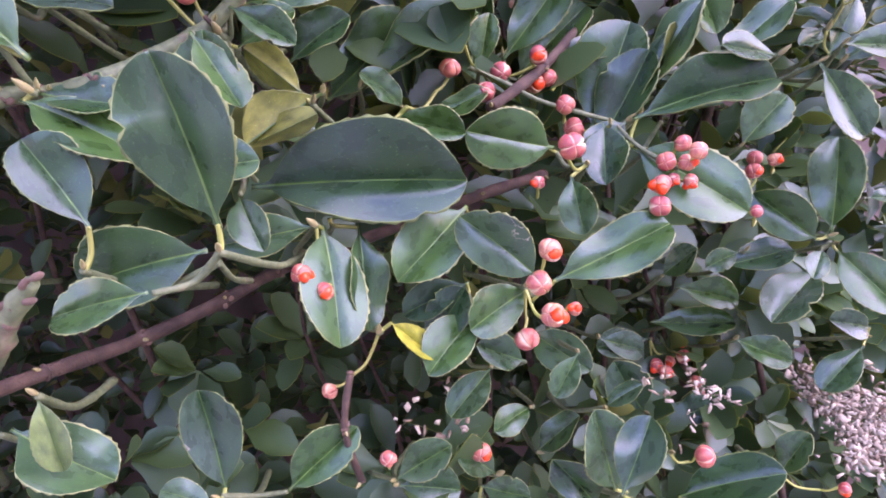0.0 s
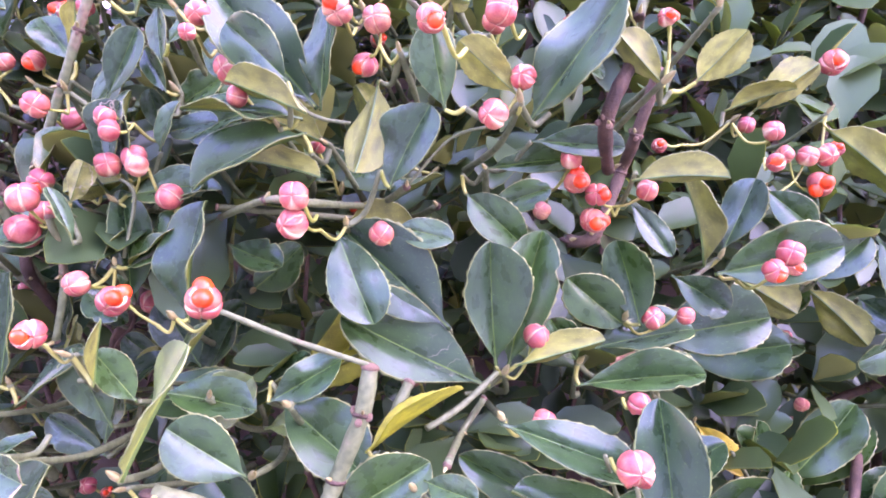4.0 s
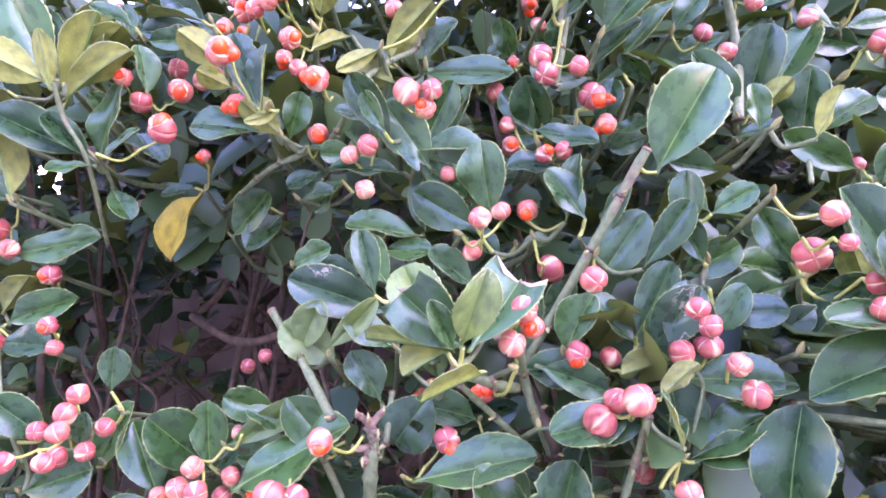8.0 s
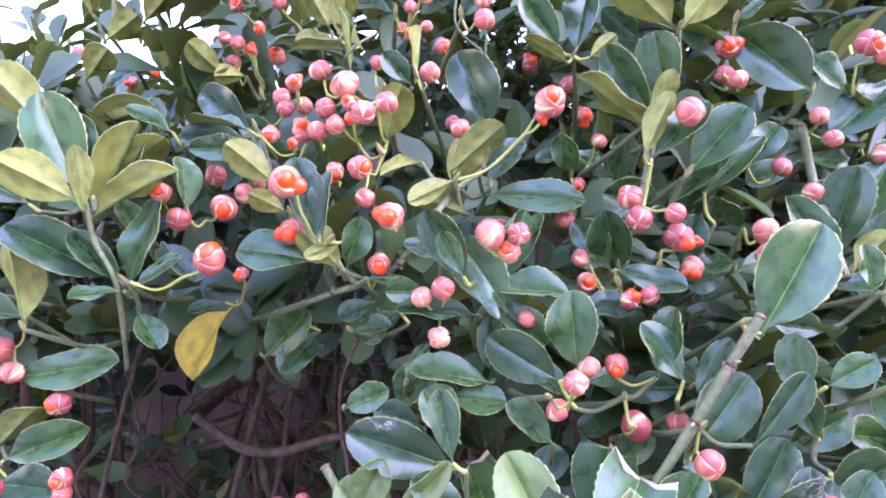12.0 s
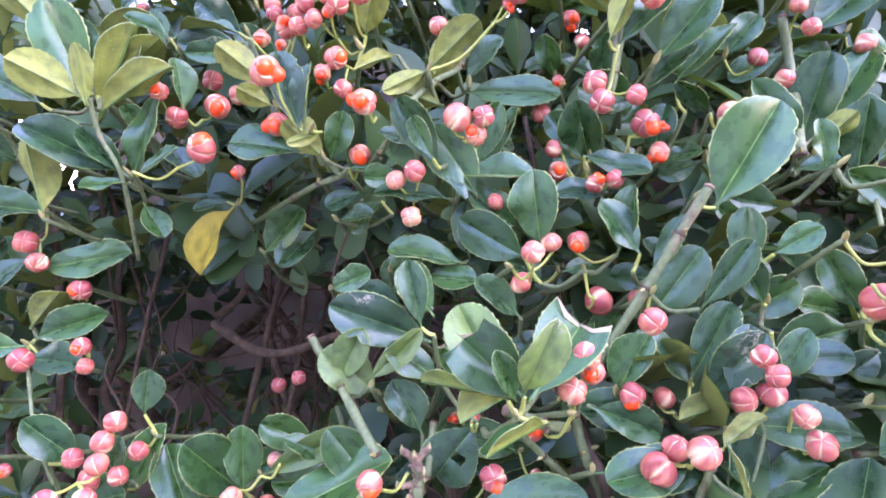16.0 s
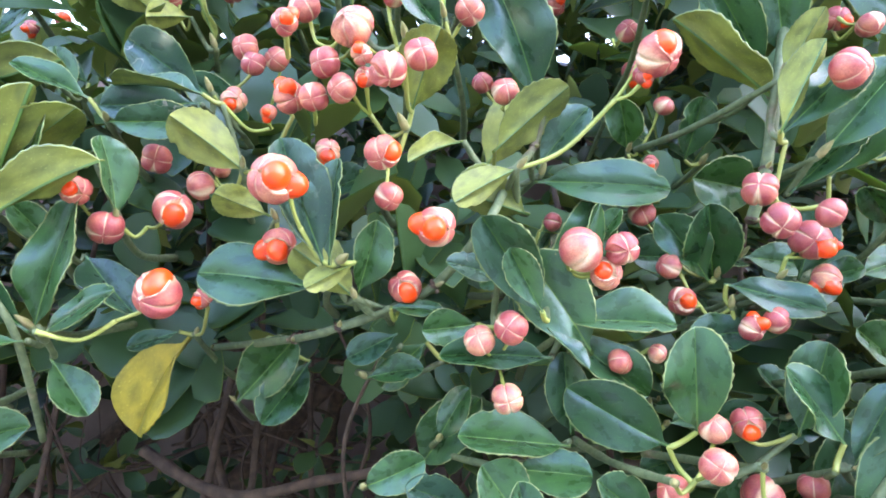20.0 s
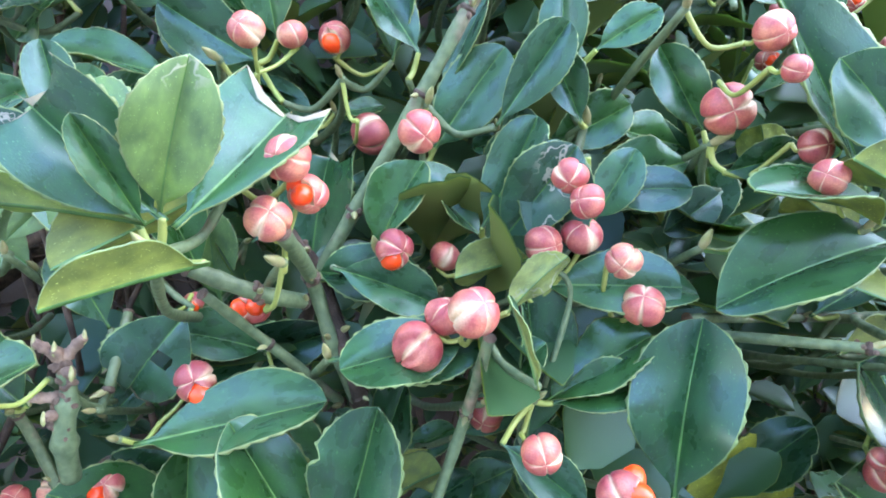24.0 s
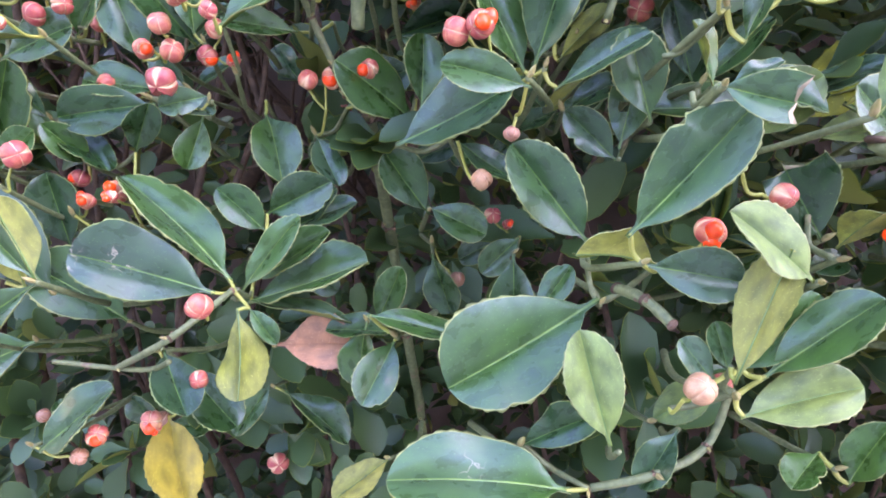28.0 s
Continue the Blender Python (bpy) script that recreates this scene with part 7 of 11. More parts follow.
k = stalk(s, (0.1423, 0.2374, 0.9486), (0.1304, 0.2408, 0.9324))
fruit(k, (0.1215, 0.2336, 0.9308), 0.0030, 's')
s = shoot((0.2175, 0.3023, 0.8718))
leaf(s, (0.2175, 0.3023, 0.8718), (0.1952, 0.2882, 0.8708), (0.36, -0.62, 0.69), 0.0149, 'g')
s = shoot((0.2213, 0.3112, 0.8394))
leaf(s, (0.2213, 0.3112, 0.8394), (0.2365, 0.2959, 0.8648), (-0.85, -0.47, 0.23), 0.0173, 'g')
s = shoot((0.3458, 0.3168, 0.8826))
leaf(s, (0.3458, 0.3168, 0.8826), (0.3717, 0.3035, 0.8693), (-0.15, -0.83, 0.53), 0.0181, 'g')
s = shoot((0.1031, 0.1841, 0.9966))
stem(s, (0.0848, 0.1837, 0.9883))
stem(s, (0.0966, 0.2095, 0.9899))
leaf(s, (0.1041, 0.1841, 1.0028), (0.0980, 0.1764, 1.0467), (0.00, -0.97, -0.25), 0.0254, 'g')
leaf(s, (0.0837, 0.1837, 0.9887), (0.0578, 0.1828, 0.9870), (-0.03, -0.92, 0.39), 0.0144, 'g')
leaf(s, (0.0942, 0.2095, 0.9931), (0.0544, 0.2110, 0.9881), (0.02, -0.94, 0.34), 0.0227, 'g')
s = shoot((-0.4416, 0.3336, 1.3428))
leaf(s, (-0.4416, 0.3336, 1.3428), (-0.408, 0.3148, 1.3545), (0.04, 0.58, 0.81), 0.0227, 'u')
s = shoot((-0.3618, 0.3097, 1.2673))
leaf(s, (-0.3618, 0.3097, 1.2673), (-0.3666, 0.3045, 1.3064), (0.16, 0.98, 0.15), 0.0173, 'u')
s = shoot((-0.3789, 0.3349, 1.2716))
leaf(s, (-0.3760, 0.3349, 1.2707), (-0.4290, 0.3229, 1.2773), (0.28, -0.79, 0.55), 0.0229, 'g')
k = stalk(s, (-0.3789, 0.3349, 1.2716), (-0.3860, 0.3392, 1.2562))
fruit(k, (-0.3899, 0.3347, 1.2559), 0.0060, 'p')
fruit(k, (-0.3818, 0.3328, 1.2455), 0.0054, 's')
s = shoot((-0.4325, 0.3435, 1.2381))
leaf(s, (-0.4325, 0.3435, 1.2381), (-0.4271, 0.3279, 1.2642), (0.67, -0.57, -0.47), 0.0173, 'g')
k = stalk(s, (-0.4325, 0.3435, 1.2381), (-0.4323, 0.3410, 1.2318))
fruit(k, (-0.4263, 0.3304, 1.2337), 0.0058, 'p')
s = shoot((-0.3805, 0.3264, 1.2051))
stem(s, (-0.3906, 0.3420, 1.2115))
leaf(s, (-0.3794, 0.3232, 1.2046), (-0.4078, 0.3156, 1.2036), (0.22, -0.9, 0.38), 0.0166, 'g')
leaf(s, (-0.3804, 0.3251, 1.1978), (-0.3503, 0.3210, 1.1980), (0.05, -0.83, 0.56), 0.0172, 'g')
leaf(s, (-0.3812, 0.3308, 1.2061), (-0.3468, 0.3284, 1.222), (-0.14, -0.98, 0.16), 0.0166, 'g')
leaf(s, (-0.3881, 0.3372, 1.2108), (-0.3641, 0.3276, 1.2344), (-0.22, 0.81, 0.55), 0.0170, 'u')
k = stalk(s, (-0.3805, 0.3264, 1.2051), (-0.3788, 0.3228, 1.1977))
fruit(k, (-0.3721, 0.3110, 1.2002), 0.0057, 'p')
k = stalk(s, (-0.3805, 0.3264, 1.2051), (-0.3586, 0.3255, 1.1937))
fruit(k, (-0.3447, 0.3176, 1.1972), 0.0041, 'p')
k = stalk(s, (-0.3440, 0.3188, 1.2035), (-0.3360, 0.3029, 1.2095))
fruit(k, (-0.3324, 0.2959, 1.2108), 0.0043, 'o')
s = shoot((-0.3666, 0.2891, 1.1622))
leaf(s, (-0.3666, 0.2891, 1.1622), (-0.3899, 0.285, 1.1915), (0.62, -0.68, 0.4), 0.0208, 'g')
k = stalk(s, (-0.3666, 0.2891, 1.1622), (-0.3710, 0.2866, 1.1589))
fruit(k, (-0.3716, 0.2759, 1.1649), 0.0046, 'p')
k = stalk(s, (-0.3666, 0.2891, 1.1622), (-0.3669, 0.2923, 1.1524))
fruit(k, (-0.3598, 0.2879, 1.1570), 0.0031, 'o')
k = stalk(s, (-0.3604, 0.2751, 1.1355), (-0.3500, 0.2610, 1.1429))
fruit(k, (-0.3454, 0.2548, 1.1448), 0.0042, 's')
s = shoot((-0.3248, 0.3016, 1.1584))
stem(s, (-0.3086, 0.3036, 1.1468))
stem(s, (-0.3175, 0.2993, 1.1565))
leaf(s, (-0.3165, 0.3086, 1.1424), (-0.3002, 0.3014, 1.1725), (-0.11, -0.98, -0.17), 0.0165, 'g')
leaf(s, (-0.3175, 0.2983, 1.1565), (-0.3116, 0.2923, 1.1733), (-0.00, -0.94, -0.33), 0.0106, 'g')
k = stalk(s, (-0.3248, 0.3016, 1.1584), (-0.3256, 0.3029, 1.1521))
fruit(k, (-0.3277, 0.2975, 1.1511), 0.0052, 'p')
fruit(k, (-0.3125, 0.2942, 1.1550), 0.0045, 's')
k = stalk(s, (-0.3461, 0.3485, 1.1432), (-0.3374, 0.3331, 1.1497))
fruit(k, (-0.3336, 0.3263, 1.1513), 0.0039, 's')
k = stalk(s, (-0.3277, 0.3482, 1.1441), (-0.3197, 0.3325, 1.1507))
fruit(k, (-0.3161, 0.3255, 1.1523), 0.0044, 'p')
k = stalk(s, (-0.3311, 0.2932, 1.1629), (-0.3219, 0.2780, 1.1691))
fruit(k, (-0.3178, 0.2713, 1.1705), 0.0042, 'p')
s = shoot((-0.3001, 0.3026, 1.1706))
leaf(s, (-0.3062, 0.3026, 1.1794), (-0.3021, 0.2979, 1.2018), (0.68, -0.73, -0.03), 0.0123, 'g')
k = stalk(s, (-0.3001, 0.3026, 1.1706), (-0.3104, 0.3043, 1.1666))
fruit(k, (-0.3062, 0.2984, 1.1648), 0.0045, 'p')
k = stalk(s, (-0.3139, 0.2905, 1.1761), (-0.3052, 0.2750, 1.1817))
fruit(k, (-0.3026, 0.2662, 1.1794), 0.0045, 'p')
fruit(k, (-0.3000, 0.2700, 1.1864), 0.0044, 'p')
s = shoot((-0.2556, 0.3072, 1.1422))
leaf(s, (-0.2609, 0.3072, 1.1453), (-0.2598, 0.3024, 1.1755), (0.50, -0.87, 0.05), 0.0163, 'g')
k = stalk(s, (-0.2556, 0.3072, 1.1422), (-0.2509, 0.3062, 1.1416))
fruit(k, (-0.2447, 0.2919, 1.1472), 0.0043, 'p')
fruit(k, (-0.2504, 0.2964, 1.1362), 0.0046, 'o')
k = stalk(s, (-0.2556, 0.3072, 1.1422), (-0.2410, 0.3037, 1.1344))
fruit(k, (-0.2389, 0.2960, 1.1344), 0.0032, 'o')
s = shoot((-0.2161, 0.3020, 1.1733))
stem(s, (-0.2199, 0.2906, 1.1689))
leaf(s, (-0.2263, 0.3020, 1.1703), (-0.2504, 0.2958, 1.1807), (0.18, -0.95, 0.25), 0.0152, 'g')
leaf(s, (-0.2199, 0.2896, 1.1689), (-0.2344, 0.2836, 1.1795), (0.62, -0.60, 0.50), 0.0107, 'g')
s = shoot((-0.1851, 0.2990, 1.2214))
stem(s, (-0.1905, 0.3064, 1.2338))
leaf(s, (-0.1756, 0.2990, 1.2189), (-0.2206, 0.2921, 1.2344), (0.26, -0.96, 0.08), 0.0212, 'g')
leaf(s, (-0.1905, 0.3064, 1.2338), (-0.2113, 0.303, 1.2425), (0.3, -0.87, 0.39), 0.0113, 'g')
s = shoot((-0.2002, 0.2827, 1.2021))
stem(s, (-0.2144, 0.2922, 1.1968))
leaf(s, (-0.2014, 0.2827, 1.2045), (-0.1797, 0.2789, 1.2265), (0.04, -0.98, -0.21), 0.0099, 'v')
leaf(s, (-0.2151, 0.2922, 1.2013), (-0.2061, 0.2840, 1.2242), (-0.19, -0.95, -0.26), 0.0147, 'v')
s = shoot((-0.3110, 0.3011, 1.0862))
stem(s, (-0.2894, 0.3031, 1.0923))
leaf(s, (-0.311, 0.3011, 1.0862), (-0.3179, 0.2851, 1.1036), (0.87, -0.49, -0.1), 0.0139, 'g')
leaf(s, (-0.2894, 0.3031, 1.0923), (-0.2765, 0.2917, 1.1131), (0.14, -0.83, -0.54), 0.0146, 'g')
k = stalk(s, (-0.3110, 0.3011, 1.0862), (-0.3157, 0.3042, 1.0781))
fruit(k, (-0.3159, 0.3013, 1.0791), 0.0044, 'o')
k = stalk(s, (-0.2894, 0.3031, 1.0923), (-0.2872, 0.2889, 1.0721))
fruit(k, (-0.2872, 0.2829, 1.0761), 0.0050, 'o')
s = shoot((-0.3921, 0.3154, 1.1795))
leaf(s, (-0.3921, 0.3154, 1.1795), (-0.4034, 0.3001, 1.1992), (0.81, -0.59, 0.01), 0.0155, 'g')
s = shoot((-0.4260, 0.3272, 1.2893))
leaf(s, (-0.426, 0.3272, 1.2893), (-0.4219, 0.3057, 1.3087), (-0.54, 0.5, 0.67), 0.0165, 'u')
s = shoot((-0.3732, 0.2974, 1.1377))
stem(s, (-0.3851, 0.2936, 1.1499))
leaf(s, (-0.3732, 0.2974, 1.1377), (-0.3782, 0.2806, 1.153), (0.96, -0.28, 0.01), 0.0131, 'g')
leaf(s, (-0.3851, 0.2936, 1.1499), (-0.3875, 0.2765, 1.177), (0.82, -0.51, -0.25), 0.0178, 'g')
s = shoot((-0.3740, 0.2976, 1.0895))
stem(s, (-0.3641, 0.3042, 1.1046))
leaf(s, (-0.374, 0.2976, 1.0895), (-0.3738, 0.2767, 1.1179), (0.91, -0.33, -0.25), 0.0178, 'g')
leaf(s, (-0.3641, 0.3042, 1.1046), (-0.3594, 0.2829, 1.1423), (0.83, -0.44, -0.35), 0.0211, 'g')
s = shoot((0.0196, 0.3233, 1.2989))
leaf(s, (0.0156, 0.3235, 1.3001), (0.0122, 0.3141, 1.3337), (-0.78, -0.58, -0.23), 0.0198, 'g')
leaf(s, (0.0226, 0.3231, 1.3059), (0.0452, 0.3199, 1.3270), (-0.58, -0.78, 0.23), 0.0176, 'g')
s = shoot((-0.0457, 0.3263, 1.3543))
leaf(s, (-0.0457, 0.3263, 1.3543), (-0.0328, 0.3206, 1.3742), (-0.37, -0.93, -0.03), 0.0138, 'g')
k = stalk(s, (-0.0457, 0.3263, 1.3543), (-0.0339, 0.3279, 1.3488))
fruit(k, (-0.0323, 0.3215, 1.3536), 0.0046, 'p')
s = shoot((0.0170, 0.3399, 1.3721))
stem(s, (0.0023, 0.3457, 1.3730))
leaf(s, (0.0023, 0.3447, 1.3730), (0.0322, 0.3387, 1.4033), (-0.38, -0.91, 0.19), 0.0243, 'g')
k = stalk(s, (0.0170, 0.3399, 1.3721), (0.0226, 0.3394, 1.3654))
fruit(k, (0.0208, 0.3300, 1.3633), 0.0050, 'p')
s = shoot((-0.2389, 0.3327, 1.4092))
stem(s, (-0.2455, 0.3403, 1.4178))
leaf(s, (-0.2361, 0.3272, 1.4151), (-0.2332, 0.3105, 1.4278), (-0.07, 0.6, 0.8), 0.0120, 'u')
leaf(s, (-0.2407, 0.3346, 1.4093), (-0.2604, 0.3338, 1.4107), (0.02, 0.75, 0.66), 0.0086, 'u')
leaf(s, (-0.2292, 0.3362, 1.4077), (-0.2636, 0.3343, 1.4051), (0.01, 0.35, 0.94), 0.0130, 'u')
leaf(s, (-0.2455, 0.3403, 1.4178), (-0.2545, 0.3214, 1.4305), (-0.26, 0.62, 0.74), 0.0138, 'u')
s = shoot((-0.3117, 0.3783, 1.4132))
leaf(s, (-0.3116, 0.3783, 1.4067), (-0.3259, 0.3612, 1.4181), (-0.62, 0.58, 0.52), 0.0141, 'u')
k = stalk(s, (-0.3117, 0.3783, 1.4132), (-0.3056, 0.3811, 1.4192))
fruit(k, (-0.3023, 0.3703, 1.4222), 0.0041, 'p')
fruit(k, (-0.2977, 0.3787, 1.4206), 0.0041, 'o')
fruit(k, (-0.3092, 0.3702, 1.4244), 0.0037, 'p')
k = stalk(s, (-0.3039, 0.3914, 1.4429), (-0.2989, 0.3755, 1.4391))
fruit(k, (-0.3019, 0.3647, 1.4403), 0.0038, 'o')
fruit(k, (-0.2914, 0.3722, 1.4317), 0.0038, 'o')
s = shoot((-0.2872, 0.3733, 1.3924))
stem(s, (-0.2962, 0.3708, 1.4038))
leaf(s, (-0.2867, 0.3733, 1.3936), (-0.2922, 0.3669, 1.4153), (0.71, 0.63, 0.32), 0.0096, 'u')
leaf(s, (-0.2962, 0.3708, 1.4038), (-0.3093, 0.3584, 1.3988), (-0.7, 0.57, 0.43), 0.0106, 'u')
k = stalk(s, (-0.2962, 0.3708, 1.4038), (-0.3024, 0.3772, 1.4047))
fruit(k, (-0.3071, 0.3804, 1.4149), 0.0043, 'p')
k = stalk(s, (-0.2758, 0.3709, 1.3892), (-0.2714, 0.3543, 1.3869))
fruit(k, (-0.2695, 0.3469, 1.3846), 0.0048, 'p')
k = stalk(s, (-0.2899, 0.4055, 1.4258), (-0.2855, 0.3891, 1.4226))
fruit(k, (-0.2835, 0.3819, 1.4199), 0.0052, 'o')
s = shoot((-0.2588, 0.3743, 1.4301))
leaf(s, (-0.2588, 0.3743, 1.4301), (-0.2873, 0.372, 1.4241), (-0.2, -0.05, 0.98), 0.0127, 'u')
k = stalk(s, (-0.2588, 0.3743, 1.4301), (-0.2702, 0.3713, 1.4342))
fruit(k, (-0.2775, 0.3591, 1.4404), 0.0040, 'p')
k = stalk(s, (-0.2180, 0.4331, 1.4580), (-0.2164, 0.4166, 1.4539))
fruit(k, (-0.2157, 0.4093, 1.4508), 0.0045, 'o')
s = shoot((-0.2126, 0.3077, 1.3757))
stem(s, (-0.2017, 0.3082, 1.3792))
stem(s, (-0.2303, 0.3100, 1.3826))
leaf(s, (-0.2017, 0.3072, 1.3792), (-0.2147, 0.3012, 1.3914), (0.23, -0.95, -0.22), 0.0106, 'g')
leaf(s, (-0.2288, 0.3100, 1.3850), (-0.2338, 0.2996, 1.4097), (0.90, 0.38, 0.24), 0.0114, 'u')
k = stalk(s, (-0.2126, 0.3077, 1.3757), (-0.2172, 0.3059, 1.3785))
fruit(k, (-0.2171, 0.3076, 1.3891), 0.0036, 'p')
k = stalk(s, (-0.2303, 0.3100, 1.3826), (-0.2410, 0.3199, 1.3781))
fruit(k, (-0.2450, 0.3195, 1.3892), 0.0052, 'p')
k = stalk(s, (-0.2126, 0.3077, 1.3757), (-0.2266, 0.2933, 1.3701))
fruit(k, (-0.2279, 0.2893, 1.3726), 0.0058, 's')
fruit(k, (-0.2253, 0.2852, 1.3636), 0.0029, 'o')
fruit(k, (-0.2354, 0.2905, 1.3628), 0.0043, 'p')
k = stalk(s, (-0.2410, 0.3184, 1.3541), (-0.2394, 0.3006, 1.3548))
fruit(k, (-0.2387, 0.2927, 1.3538), 0.0041, 'p')
k = stalk(s, (-0.2450, 0.2884, 1.3653), (-0.2428, 0.2710, 1.3646))
fruit(k, (-0.2418, 0.2632, 1.3629), 0.0030, 'o')
s = shoot((-0.2003, 0.3176, 1.3871))
leaf(s, (-0.2013, 0.3176, 1.3840), (-0.1995, 0.3151, 1.4101), (-0.96, -0.29, 0.00), 0.0101, 'g')
k = stalk(s, (-0.2003, 0.3176, 1.3871), (-0.1957, 0.3173, 1.3845))
fruit(k, (-0.1942, 0.3025, 1.3839), 0.0045, 'p')
s = shoot((-0.1278, 0.3264, 1.4041))
leaf(s, (-0.1334, 0.3294, 1.4077), (-0.1535, 0.3235, 1.4315), (-0.04, -0.96, -0.27), 0.0150, 'g')
leaf(s, (-0.1300, 0.3260, 1.4000), (-0.1513, 0.3218, 1.4123), (0.31, 0.51, 0.80), 0.0122, 'u')
leaf(s, (-0.1264, 0.3281, 1.4052), (-0.1232, 0.324, 1.4359), (-0.56, -0.83, -0.05), 0.0141, 'g')
leaf(s, (-0.1218, 0.3219, 1.4011), (-0.1096, 0.3189, 1.4118), (0, 0.96, 0.27), 0.0078, 'u')
k = stalk(s, (-0.1208, 0.3775, 1.4053), (-0.1232, 0.3607, 1.4023))
fruit(k, (-0.1242, 0.3532, 1.3997), 0.0046, 'p')
s = shoot((-0.0855, 0.3081, 1.4103))
stem(s, (-0.0946, 0.3329, 1.4164))
leaf(s, (-0.0871, 0.3072, 1.4099), (-0.1199, 0.2853, 1.4226), (0.04, 0.45, 0.89), 0.0234, 'u')
leaf(s, (-0.0838, 0.3089, 1.4107), (-0.0688, 0.2956, 1.4316), (0.22, 0.89, 0.41), 0.0164, 'u')
leaf(s, (-0.0946, 0.3329, 1.4164), (-0.114, 0.3212, 1.4243), (0.14, -0.7, -0.7), 0.0122, 'g')
s = shoot((-0.3924, 0.3851, 1.3738))
stem(s, (-0.3870, 0.4039, 1.3951))
stem(s, (-0.3835, 0.3714, 1.3977))
leaf(s, (-0.3924, 0.3851, 1.3738), (-0.347, 0.3736, 1.3892), (-0.28, 0.17, 0.95), 0.0216, 'u')
leaf(s, (-0.3835, 0.3714, 1.3977), (-0.3615, 0.352, 1.4105), (-0.19, 0.39, 0.9), 0.0151, 'u')
k = stalk(s, (-0.3498, 0.4459, 1.4117), (-0.3437, 0.4298, 1.4097))
fruit(k, (-0.3410, 0.4226, 1.4074), 0.0052, 'p')
s = shoot((-0.3378, 0.3795, 1.4382))
stem(s, (-0.3605, 0.3822, 1.4362))
leaf(s, (-0.3378, 0.3795, 1.4382), (-0.3164, 0.3728, 1.4509), (-0.26, 0.61, 0.75), 0.0140, 'u')
leaf(s, (-0.3605, 0.3822, 1.4362), (-0.3338, 0.3593, 1.4463), (-0.05, 0.36, 0.93), 0.0181, 'u')
s = shoot((-0.3776, 0.3638, 1.4306))
stem(s, (-0.3710, 0.3644, 1.4170))
leaf(s, (-0.3776, 0.3638, 1.4306), (-0.3731, 0.3489, 1.4422), (-0.23, 0.55, 0.8), 0.0110, 'u')
leaf(s, (-0.371, 0.3644, 1.417), (-0.3521, 0.3604, 1.4322), (-0.33, 0.73, 0.6), 0.0131, 'u')
s = shoot((-0.1807, 0.3358, 1.4243))
leaf(s, (-0.1807, 0.3358, 1.4243), (-0.1704, 0.323, 1.4381), (-0.42, -0.8, -0.43), 0.0121, 'g')
k = stalk(s, (-0.1807, 0.3358, 1.4243), (-0.1741, 0.3325, 1.4210))
fruit(k, (-0.1708, 0.3172, 1.4154), 0.0049, 'p')
fruit(k, (-0.1712, 0.3229, 1.4272), 0.0041, 's')
k = stalk(s, (-0.1908, 0.3950, 1.4313), (-0.1902, 0.3783, 1.4276))
fruit(k, (-0.1899, 0.3709, 1.4246), 0.0049, 'o')
s = shoot((-0.0519, 0.3249, 1.4232))
leaf(s, (-0.0519, 0.3249, 1.4232), (-0.0433, 0.3166, 1.4285), (-0.7, -0.72, 0.01), 0.0074, 'g')
k = stalk(s, (-0.0519, 0.3249, 1.4232), (-0.0482, 0.3340, 1.4164))
fruit(k, (-0.0529, 0.3313, 1.4131), 0.0056, 'o')
k = stalk(s, (-0.0522, 0.3348, 1.3972), (-0.0557, 0.3187, 1.3929))
fruit(k, (-0.0573, 0.3115, 1.3897), 0.0044, 'p')
fruit(k, (-0.0548, 0.3294, 1.3989), 0.0045, 'o')
s = shoot((-0.2118, 0.3212, 1.4174))
leaf(s, (-0.2118, 0.3212, 1.4174), (-0.2238, 0.3162, 1.4309), (-0, -0.94, -0.35), 0.0106, 'g')
k = stalk(s, (-0.2118, 0.3212, 1.4174), (-0.2064, 0.3242, 1.4134))
fruit(k, (-0.2048, 0.3161, 1.4195), 0.0031, 'p')
fruit(k, (-0.1970, 0.3193, 1.4120), 0.0028, 'p')
fruit(k, (-0.2042, 0.3166, 1.4058), 0.0028, 'o')
fruit(k, (-0.1977, 0.3160, 1.4246), 0.0034, 's')
s = shoot((-0.1664, 0.3448, 1.3085))
leaf(s, (-0.1684, 0.3458, 1.3085), (-0.1835, 0.3464, 1.2998), (-0.35, -0.8, 0.45), 0.0099, 'g')
leaf(s, (-0.1644, 0.3458, 1.3085), (-0.1413, 0.3520, 1.3205), (-0.22, -0.8, 0.45), 0.0134, 'g')
k = stalk(s, (-0.1664, 0.3448, 1.3085), (-0.1633, 0.3368, 1.3195))
fruit(k, (-0.1584, 0.3368, 1.3230), 0.0036, 's')
s = shoot((-0.1149, 0.4011, 1.3766))
leaf(s, (-0.1169, 0.4021, 1.3766), (-0.1327, 0.3986, 1.3699), (0.34, -0.8, 0.45), 0.0099, 'g')
leaf(s, (-0.1129, 0.4021, 1.3766), (-0.0909, 0.4083, 1.3691), (-0.15, -0.8, 0.45), 0.0136, 'g')
k = stalk(s, (-0.1149, 0.4011, 1.3766), (-0.1122, 0.3931, 1.3876))
fruit(k, (-0.1096, 0.3811, 1.3926), 0.0054, 'o')
k = stalk(s, (-0.1332, 0.4410, 1.4418), (-0.1347, 0.4242, 1.4384))
fruit(k, (-0.1354, 0.4168, 1.4355), 0.0052, 'o')
s = shoot((-0.0092, 0.3415, 1.3622))
leaf(s, (-0.0112, 0.3425, 1.3622), (-0.0338, 0.3498, 1.3511), (0.08, -0.8, 0.45), 0.0140, 'g')
